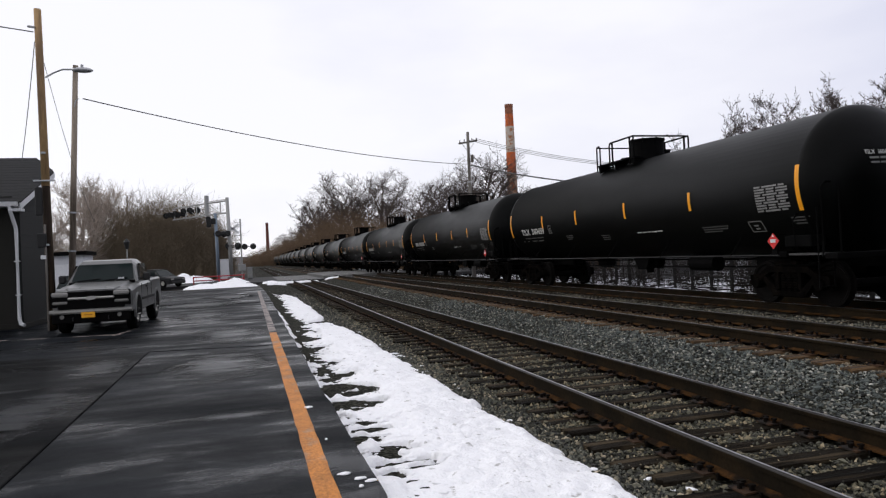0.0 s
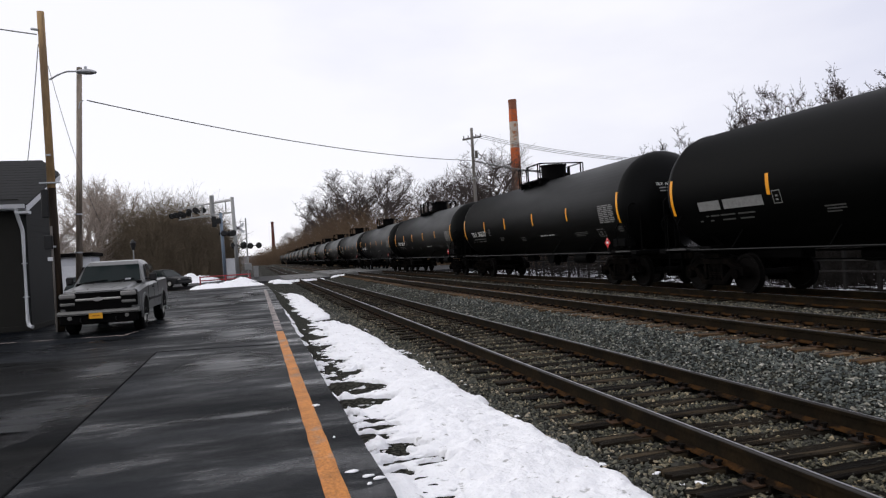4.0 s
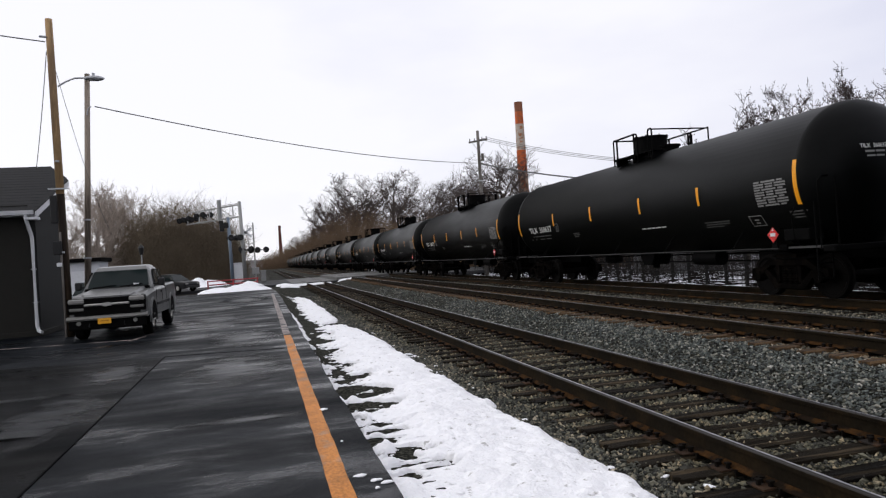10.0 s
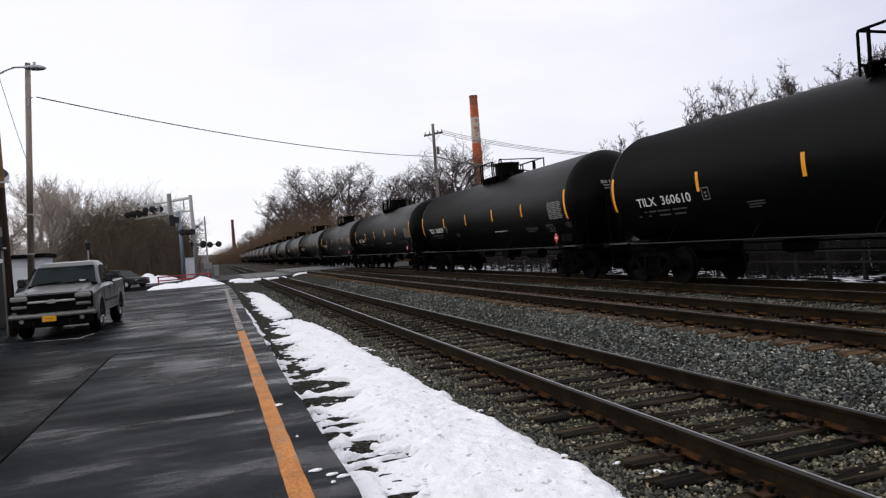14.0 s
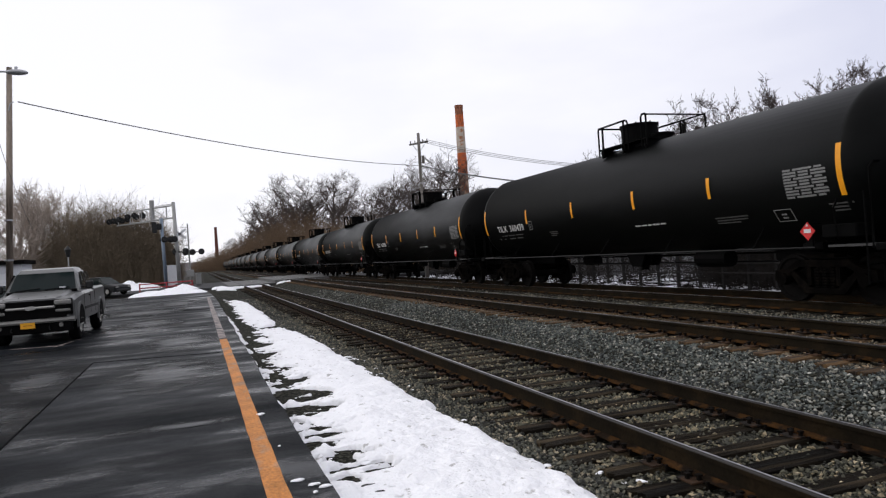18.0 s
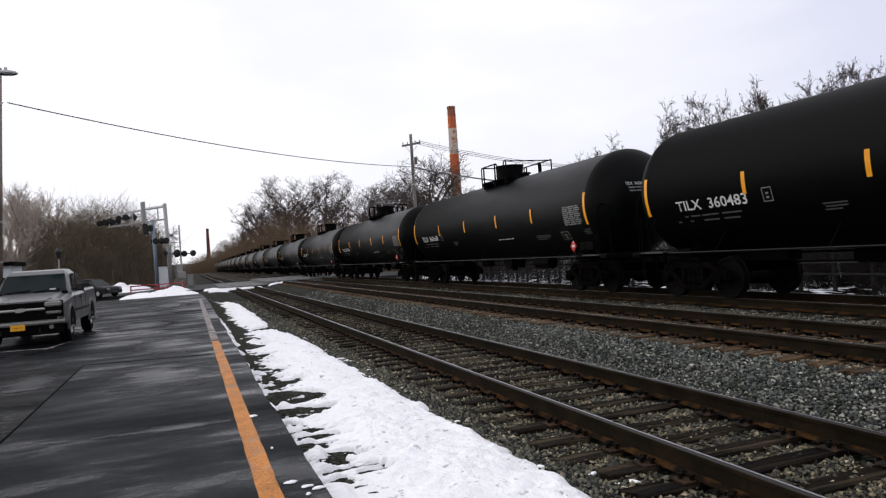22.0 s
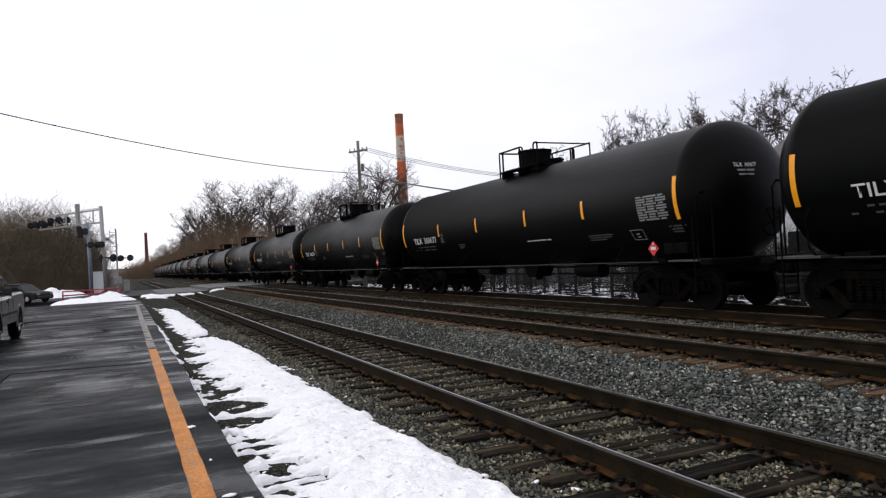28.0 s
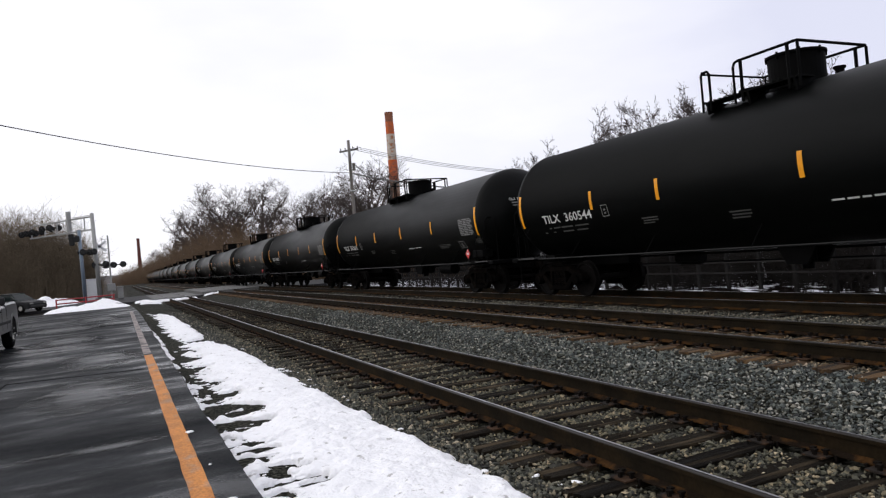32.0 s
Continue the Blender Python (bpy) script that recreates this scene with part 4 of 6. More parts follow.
SIDE_STRIPS = ((-4.50, -1.75, 1.30, 4.28), (-4.24, -1.18, 1.92, 4.62))  # two makes of car
OLDER = (0, 1, 3, 4, 6, 7, 8, 25, 35)
ODD_STRIPS = {22: (-4.85, -1.92, 1.45, 4.28), 36: (-4.24, -1.18, 2.25, 4.53)}  # cars with uneven strips


def build_tank_car():
    car = thing("tank_car", pose(0, 0, 0), "black railway tank car with yellow reflective strips, rolling on rusty rails", "tank car", "tank train")
    part("tank", tank_bm(), M_TANK, car, "matt black cylindrical tank with domed heads", smooth=True)
    # reflective strips; the long ones stand beside the heads
    for y in (-7.73, 7.73):
        part("end_strip", curved_patch(y - 0.055, y + 0.055, Z_TANK - 0.56, Z_TANK + 0.34, 0.014, 10), M_YELLOW, car, "long yellow reflective strip")
    for y in SIDE_STRIPS[0]:
        part("side_strip", curved_patch(y - 0.05, y + 0.05, Z_TANK - 0.32, Z_TANK + 0.13, 0.008), M_YELLOW, car, "short yellow reflective strip")
    # stencils that cannot be read
    part("stencil", bars([(6.55, 1.84, 0.12), (6.36, 1.84, 0.3), (6.0, 1.84, 0.5), (5.4, 1.84, 0.55), (6.45, 1.73, 0.12), (6.85, 1.73, 0.12), (6.0, 1.73, 0.45), (5.4, 1.73, 0.45)], M_DECAL, 0.034), M_PANEL, car, "rows of small white stencils")["kind"] = "stuff"
    for y, z, w in ((2.95, 1.82, 0.50), (-4.45, 1.74, 0.95)):
        part("stencil", bars([(y, z, w), (y - 0.03, z - 0.055, w * 0.92), (y, z - 0.11, w * 0.7)], M_DECAL, 0.026), M_PANEL, car, "rows of small white stencils")["kind"] = "stuff"
    part("stencil", bars([(-1.55, 1.74, 0.22), (-1.82, 1.74, 0.20), (-2.07, 1.74, 0.14), (-2.26, 1.74, 0.26), (-2.57, 1.74, 0.20)], M_DECAL, 0.030), M_DECAL, car, "single row of white stencils")["kind"] = "stuff"
    lines = []
    for k, z in enumerate(np.arange(1.98, 2.50, 0.056)):
        y = -6.52
        for w in ((0.30, 0.22, 0.32) if k % 3 else (0.18, 0.42, 0.16)):
            lines.append((y, float(z), w))
            y -= w + 0.05
    part("data_panel", bars(lines, M_DECAL, 0.036), M_DECALDIM, car, "panel of dense white test stencils")["kind"] = "stuff"
    part("stencil", bars([(-7.35, 1.80, 0.5), (-7.38, 1.74, 0.42), (-7.42, 1.68, 0.3)], M_DECAL, 0.03), M_PANEL, car, "small white stencils")["kind"] = "stuff"
    for y, z, h, w in ((-6.08, 1.57, 0.22, 0.42), (4.20, 1.98, 0.26, 0.24)):
        bm = bars([(y, z, w), (y, z + h, w)], M_DECAL, 0.018)
        for yy in (y, y - w + 0.018):
            a = [bm.verts.new((tank_side(zz, 0.006), u, zz)) for u, zz in ((yy, z), (yy, z + h), (yy - 0.018, z + h), (yy - 0.018, z))]
            bm.faces.new(a)
        for k in range(2):
            a = [bm.verts.new((tank_side(zz, 0.006), u, zz)) for u, zz in ((y - w * 0.35, z + h * (0.25 + 0.3 * k)), (y - w * 0.35, z + h * (0.4 + 0.3 * k)), (y - w * 0.65, z + h * (0.4 + 0.3 * k)), (y - w * 0.65, z + h * (0.25 + 0.3 * k)))]
            bm.faces.new(a)
        part("stencil_box", bm, M_DECALDIM, car, "outlined white stencil box")["kind"] = "stuff"
    # small lines under the number on the near head
    bm = bmesh.new()
    for z, half, th in ((2.84, 0.21, 0.040), (2.755, 0.19, 0.034)):
        for k in range(2):
            u0, u1 = -0.36 - half + k * half * 1.05, -0.36 - half + k * half * 1.05 + half * 0.92
            d = [bm.verts.new((u, head_y(u, zz), zz)) for u, zz in ((u0, z), (u1, z), (u1, z + th), (u0, z + th))]
            bm.faces.new(d)
    part("head_stencil", bm, M_DECALDIM, car, "white stencils on the domed head")["kind"] = "stuff"
    # placard
    bm = bmesh.new()
    prism([(0, -0.165), (0.165, 0), (0, 0.165), (-0.165, 0)], -0.012, 0.0, bm=bm)
    plac = part("placard", bm, M_RED, car, "red diamond hazard placard", at=pose(-1.46, -6.95, 1.36))
    part("placard_panel", prism([(-0.075, -0.03), (0.075, -0.03), (0.075, 0.04), (-0.075, 0.04)], -0.017, -0.012), M_WHITE, plac)
    part("placard_flame", prism([(-0.03, 0.09), (0.03, 0.09), (0.0, 0.14)], -0.017, -0.012), M_WHITE, plac)
    part("placard_bracket", box(-1.44, -7.02, 1.06, -1.40, -6.88, 1.30), M_BLACK, car)
    part("equipment_box", box(-1.42, -7.9, 1.22, -1.05, -7.2, 1.46, 0.02), M_BLACK, car)
    # running rail under each side and its hangers
    for s in (-1, 1):
        part("side_rail", rod((s * 1.47, -7.1, 1.06), (s * 1.47, 7.1, 1.06), 0.020, sides=6), M_SIDERAIL, car, "thin worn side rail")
        for y in (-5.6, -2.8, 0.0, 2.8, 5.6):
            part("rail_hanger", rod((s * 1.47, y, 1.06), (s * 1.12, y, 1.50), 0.014, sides=5), M_BLACK, car)
    # saddles, stub sills, couplers and end platforms
    for s in (-1, 1):
        arc = [(R_TANK * math.sin(a), Z_TANK - R_TANK * math.cos(a)) for a in np.linspace(-0.85, 0.85, 13)]
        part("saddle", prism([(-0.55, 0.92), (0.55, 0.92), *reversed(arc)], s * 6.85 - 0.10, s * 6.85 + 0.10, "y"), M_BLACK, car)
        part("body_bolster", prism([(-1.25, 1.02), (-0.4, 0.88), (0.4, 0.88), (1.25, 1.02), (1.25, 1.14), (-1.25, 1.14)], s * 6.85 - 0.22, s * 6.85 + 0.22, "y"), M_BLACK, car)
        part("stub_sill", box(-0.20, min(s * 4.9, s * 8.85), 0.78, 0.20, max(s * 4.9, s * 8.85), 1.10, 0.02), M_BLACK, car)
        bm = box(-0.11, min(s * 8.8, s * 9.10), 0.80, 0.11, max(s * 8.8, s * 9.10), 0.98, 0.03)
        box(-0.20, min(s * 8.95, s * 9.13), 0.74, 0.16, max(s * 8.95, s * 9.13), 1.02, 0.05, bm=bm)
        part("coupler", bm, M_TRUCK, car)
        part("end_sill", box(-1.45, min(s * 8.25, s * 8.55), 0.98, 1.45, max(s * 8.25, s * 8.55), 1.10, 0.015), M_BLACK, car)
        part("end_platform", box(-1.45, min(s * 7.35, s * 8.25), 1.06, -0.95, max(s * 7.35, s * 8.25), 1.10), M_GRATE, car, "worn grey step grating")
        bm = tube([(-1.44, s * 8.22, 1.02), (-1.44, s * 8.22, 2.36), (-1.35, s * 8.22, 2.46), (1.35, s * 8.22, 2.46), (1.44, s * 8.22, 2.36), (1.44, s * 8.22, 1.02)], 0.024)
        rod((-1.10, s * 8.30, 1.08), (-1.10, s * 8.30, 2.46), 0.018, sides=6, bm=bm)
        part("end_handrail", bm, M_BLACK, car)
        bm = bmesh.new()
        for x in (-1.44, -1.08):
            rod((x, s * 8.10, 0.42), (x, s * 8.10, 1.98 if x < -1.2 else 1.10), 0.018, sides=6, bm=bm)
        for z in (0.45, 0.75, 1.08):
            rod((-1.44, s * 8.10, z), (-1.08, s * 8.10, z), 0.018, sides=6, bm=bm)
        part("ladder", bm, M_BLACK, car)
        part("grab_iron", tube([(-1.30, s * 7.55, 1.10), (-1.46, s * 7.55, 1.25), (-1.50, s * 7.55, 1.75), (-1.38, s * 7.55, 1.92)], 0.016), M_BLACK, car)
        part("air_hose", tube([(0.35, s * 8.8, 0.86), (0.36, s * 9.0, 0.62), (0.34, s * 9.12, 0.58)], 0.028), M_DARKPLASTIC, car)
        part("bearing_pad", box(-1.10, s * 6.85 - 0.30, 0.86, -0.80, s * 6.85 + 0.30, 0.93), M_TRUCK, car)
        build_truck(car, s * 6.85)
    # brake gear and bottom outlet
    bm = tube([(-1.0 + 0.26 * math.cos(a), 8.66, 1.75 + 0.26 * math.sin(a)) for a in np.linspace(0, math.tau, 17)], 0.016, 5)
    for k in range(4):
        rod((-1.0, 8.64, 1.75), (-1.0 + 0.26 * math.cos(k * 1.571 + 0.4), 8.66, 1.75 + 0.26 * math.sin(k * 1.571 + 0.4)), 0.012, sides=5, bm=bm)
    part("brake_wheel", bm, M_BLACK, car)
    part("brake_reservoir", rod((-0.5, -3.9, 0.86), (-0.5, -2.9, 0.86), 0.20, sides=14), M_BLACK, car)
    part("brake_cylinder", rod((0.35, 3.0, 0.84), (0.35, 3.7, 0.84), 0.16, sides=12), M_BLACK, car)
    part("brake_rod", rod((0.15, -5.2, 0.74), (0.15, 5.2, 0.74), 0.02, sides=6), M_BLACK, car)
    part("train_pipe", rod((0.32, -8.7, 0.93), (0.32, 8.7, 0.93), 0.026, sides=6), M_BLACK, car)
    bm = rod((0, 0, 1.02), (0, 0, 0.68), 0.17, sides=14)
    rod((0, 0, 0.68), (0, 0, 0.56), 0.11, sides=12, bm=bm)
    part("bottom_outlet", bm, M_BLACK, car)
    part("outlet_skid", prism([(-0.42, 1.00), (-0.22, 0.66), (0.22, 0.66), (0.42, 1.00)], -0.30, -0.24), M_BLACK, car)
    part("outlet_skid", prism([(-0.42, 1.00), (-0.22, 0.66), (0.22, 0.66), (0.42, 1.00)], 0.24, 0.30), M_BLACK, car)
    railing_parts(car)
    return car


def head_y(x, z):
    """The near head's skin: y at a place across it."""
    r = min(math.hypot(x, z - Z_TANK) / R_TANK, 0.999)
    return -HALF - 0.74 * math.sqrt(1 - r * r) - 0.012


def build_far_car():
    """The same car for the head of the train, which stays far away: fewer small fittings."""
    car = thing("tank_car", pose(0, 0, 0), "black railway tank car far along the train", "tank car", "tank train")
    part("tank", tank_bm(20), M_TANK, car, smooth=True)
    top = Z_TANK + R_TANK
    part("valve_housing", rod((0, 0.12, top - 0.05), (0, 0.12, top + 0.55), 0.48, sides=12), M_BLACK, car)
    part("railing", tube([(-0.9, -1.3, top), (-0.9, -1.3, top + 0.8), (-0.9, 1.3, top + 0.8), (-0.9, 1.3, top)], 0.03, 4), M_BLACK, car)
    for s in (-1, 1):
        part("end_strip", curved_patch(s * 7.73 - 0.055, s * 7.73 + 0.055, Z_TANK - 0.56, Z_TANK + 0.34, 0.014, 4), M_YELLOW, car)
        bm = box(-1.1, s * 6.85 - 1.1, 0.25, 1.1, s * 6.85 + 1.1, 0.8, 0.1)
        for y in (-0.89, 0.89):
            rod((-0.8, s * 6.85 + y, 0.457), (0.8, s * 6.85 + y, 0.457), 0.457, sides=14, bm=bm)
        part("truck", bm, M_TRUCK, car)
        part("stub_sill", box(-0.2, min(s * 4.9, s * 9.13), 0.78, 0.2, max(s * 4.9, s * 9.13), 1.1), M_BLACK, car)
        part("saddle", box(-1.1, s * 6.85 - 0.15, 0.8, 1.1, s * 6.85 + 0.15, 1.35), M_BLACK, car)
    part("side_rail", rod((-1.47, -7.1, 1.06), (-1.47, 7.1, 1.06), 0.02, sides=5), M_SIDERAIL, car)
    return car


M_DECALDIM = mat("grey_white_stencil_paint", (0.20, 0.20, 0.195), 0.6, 0, 0.3, 12)
M_SIDERAIL = mat("worn_grey_steel", (0.008, 0.008, 0.008), 0.5, 0.2, 0.3, 5, gloss=0.2)
M_GRATE = mat("worn_step_grating", (0.05, 0.05, 0.05), 0.5, 0.3, 0.3, 9)

# car numbers in passing order; None where no number can be read
NUMBERS = {0: "360659", 1: "360640", 2: "360643", 3: "362619", 4: "362577", 7: "360642", 8: "360628", 9: "360547", 10: "360609", 11: "360637", 12: "360641", 13: "360645", 14: "360634", 15: "360659", 16: "360610",
           19: "360586", 20: "360479", 21: "360599", 22: "361127", 23: "360623", 24: "360660", 25: "360483", 26: "360670", 27: "360451", 30: "360591", 31: "360677", 32: "360583", 33: "360633", 34: "360675", 35: "360605", 36: "360544"}
CARS = []


def build_train():
    first, far = build_tank_car(), build_far_car()
    near = {k: first if k == 38 else copy_thing(first, pose(0, 0, 0)) for k in range(38, -9, -1)}
    # the older make carries its top fittings the other way round
    spare = new("spare_fittings")
    railing_parts(spare, True)
    fit_names = ("platform_grating", "platform_bracket", "railing", "end_rail", "manway", "safety_valve")
    ours = [o for o in first.children if o.name.startswith(fit_names)]
    theirs = [o for o in spare.children if o.name.startswith(fit_names)]
    order = lambda o: (o.name.split(".")[0], o.name)
    swap = {a.data.name: b.data for a, b in zip(sorted(ours, key=order), sorted(theirs, key=order))}
    for o in list(spare.children_recursive) + [spare]:
        bpy.data.objects.remove(o)
    for k in range(38, -46, -1):
        if k >= -8:
            car = near[k]
            if k in OLDER or k in ODD_STRIPS:
                strips = sorted((o for o in car.children if o.name.startswith("side_strip")), key=lambda o: o.data.name)
                for o, a, b in zip(strips, SIDE_STRIPS[0], ODD_STRIPS.get(k, SIDE_STRIPS[1])):
                    o.location.y = b - a
                for o in car.children:
                    if o.data and o.data.name in swap:
                        o.data = swap[o.data.name]
                part("stencil", bars([(0.55, 1.74, 0.50), (0.52, 1.68, 0.46), (0.55, 1.62, 0.42)], M_DECAL, 0.026), M_PANEL, car, "rows of small white stencils")["kind"] = "stuff"
            if k in NUMBERS:
                me = lettering("TILX  " + NUMBERS[k], 6.72, 1.985, 0.225, 2.12)
                ob = new("car_number", me)
                ob.parent = car
                tagged(ob, "white stencilled car number")
                if k >= 0:
                    ob = new("head_number", lettering("TILX  " + NUMBERS[k], 0.0, 2.93, 0.085, 0.56, True))
                    ob.parent = car
                    tagged(ob, "small white car number on the domed head")
            else:
                part("car_number", bars([(6.72, 1.985, 0.8), (5.80, 1.985, 1.3)], M_DECAL, 0.22), M_DECALDIM, car, "white stencilled car number, not readable")
        else:
            car = far if k == -9 else copy_thing(far, pose(0, 0, 0))
        CARS.append((k, car))


# how far the train has rolled on, by the second
ROLLED = ((0, 0.0), (1.5, 30.06), (3, 60.10), (3.5, 70.25), (6, 120.33), (7.5, 150.46), (9, 180.65), (10, 201.40), (11, 221.62), (12, 241.77), (13, 261.90), (14, 282.11), (16, 322.50), (17, 342.75), (18, 363.04), (19, 383.15), (21, 423.78), (23, 464.27), (24.5, 494.86), (26, 525.36), (28, 566.20), (30, 607.00), (32, 647.86))


def motions():
    x, z = TRACKS[2]
    for k, car in CARS:
        walk(car, [(t, pose(x, 18.97 + s - PITCH_CAR * k, z)) for t, s in ROLLED])
    # the wheels turn; every wheelset of a kind shares one set of keys
    speed = 20.245 / 0.457 / FPS
    done = {}
    for k, car in CARS:
        for ob in car.children_recursive:
            if ob.name.startswith("wheelset"):
                y = round(ob.matrix_basis.translation.y, 2)
                if y not in done:
                    walk(ob, [(f / FPS, pose(0, y, 0.457, -math.degrees(speed * f))) for f in range(0, 32 * FPS + 1)])
                    done[y] = ob
                else:
                    ob.rotation_mode = "QUATERNION"
                    keys = ob.animation_data_create()
                    keys.action = done[y].animation_data.action
                    keys.action_slot = done[y].animation_data.action_slot


build_train()


# ---- the station house, poles and wires ----
def build_house():
    h = thing("station_house", pose(-6.55, 23.3, 0), "low grey building with a dark shingle roof and white trim", "house")
    D, W, E, A = 2.6, 14.0, 3.90, 5.74   # depth along the tracks, width, wall-plate and ridge heights
    yr = 4.57                             # the ridge
    slope = (A - E) / yr
    z = 0.16
    while z < E + slope * D - 0.25:
        top = z + 0.19
        y0 = 0.0 if top <= E else (top - E) / slope
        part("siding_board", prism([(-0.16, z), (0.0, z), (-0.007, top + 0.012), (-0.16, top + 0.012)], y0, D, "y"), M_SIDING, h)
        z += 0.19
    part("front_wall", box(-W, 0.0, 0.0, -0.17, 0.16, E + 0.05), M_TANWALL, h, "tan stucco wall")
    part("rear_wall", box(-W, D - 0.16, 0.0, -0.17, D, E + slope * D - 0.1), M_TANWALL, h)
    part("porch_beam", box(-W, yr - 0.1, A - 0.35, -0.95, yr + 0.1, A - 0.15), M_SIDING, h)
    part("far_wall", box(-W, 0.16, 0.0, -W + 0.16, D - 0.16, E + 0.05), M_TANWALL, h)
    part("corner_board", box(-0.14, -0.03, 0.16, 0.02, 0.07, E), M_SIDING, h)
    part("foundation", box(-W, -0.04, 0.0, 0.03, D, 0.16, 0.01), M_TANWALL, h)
    # shingle courses on the slope towards the platform; the gable is clipped near the ridge
    o, n, cut = 0.40, 16, 2.77
    for k in range(n):
        y0, y1 = -o + (yr + o) * k / n, -o + (yr + o) * (k + 1) / n
        z0, z1 = E + slope * y0, E + slope * y1
        x0 = 0.17 + 0.16 * min(1.0, (y0 + o) / (cut + o)) - 1.0 * max(0.0, (y0 - cut) / (yr - cut))
        x1 = 0.17 + 0.16 * min(1.0, (y1 + o) / (cut + o)) - 1.0 * max(0.0, (y1 - cut) / (yr - cut))
        ring = [(-W - 0.4, y0, z0 + 0.02), (x0, y0, z0 + 0.02), (x1, y1 + 0.05, z1 + 0.035), (-W - 0.4, y1 + 0.05, z1 + 0.035)]
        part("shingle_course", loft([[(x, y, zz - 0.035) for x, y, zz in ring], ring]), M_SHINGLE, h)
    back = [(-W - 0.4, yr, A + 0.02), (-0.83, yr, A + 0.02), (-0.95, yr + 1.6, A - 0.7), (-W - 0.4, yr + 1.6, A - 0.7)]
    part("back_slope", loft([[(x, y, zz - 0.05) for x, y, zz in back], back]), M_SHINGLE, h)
    ze = E - slope * o
    part("rake_board", loft([[(xx, -o, ze - 0.20), (xx + 0.16, cut, E + slope * cut - 0.20), (xx + 0.16, cut, E + slope * cut - 0.02), (xx, -o, ze - 0.02)] for xx in (0.13, 0.175)]), M_WHITE, h, "white rake board")
    part("rake_return", box(-0.10, -o - 0.02, ze - 0.26, 0.18, -o + 0.30, ze - 0.18), M_WHITE, h)
    part("gutter", prism([(-o - 0.11, ze + 0.01), (-o, ze + 0.01), (-o, ze - 0.11), (-o - 0.08, ze - 0.11)], -W - 0.3, 0.10), M_WHITE, h, "white metal gutter")
    part("soffit", box(-W, -o, ze - 0.14, 0.12, 0.0, ze - 0.12), M_WHITE, h)
    pipe = tube([(-0.12, -o - 0.04, ze - 0.08), (-0.12, -o - 0.02, ze - 0.22), (-0.08, -0.10, ze - 0.72), (-0.08, -0.07, ze - 0.85), (-0.08, -0.07, 0.30), (-0.03, -0.12, 0.16), (0.08, -0.20, 0.12)], 0.055, 8)
    part("downspout", pipe, M_WHITE, h, "white downspout with a kicked-out foot")
    for z in (1.0, 2.0):
        part("pipe_strap", box(-0.15, -0.125, z, -0.01, 0.0, z + 0.03), M_WHITE, h)
    return h


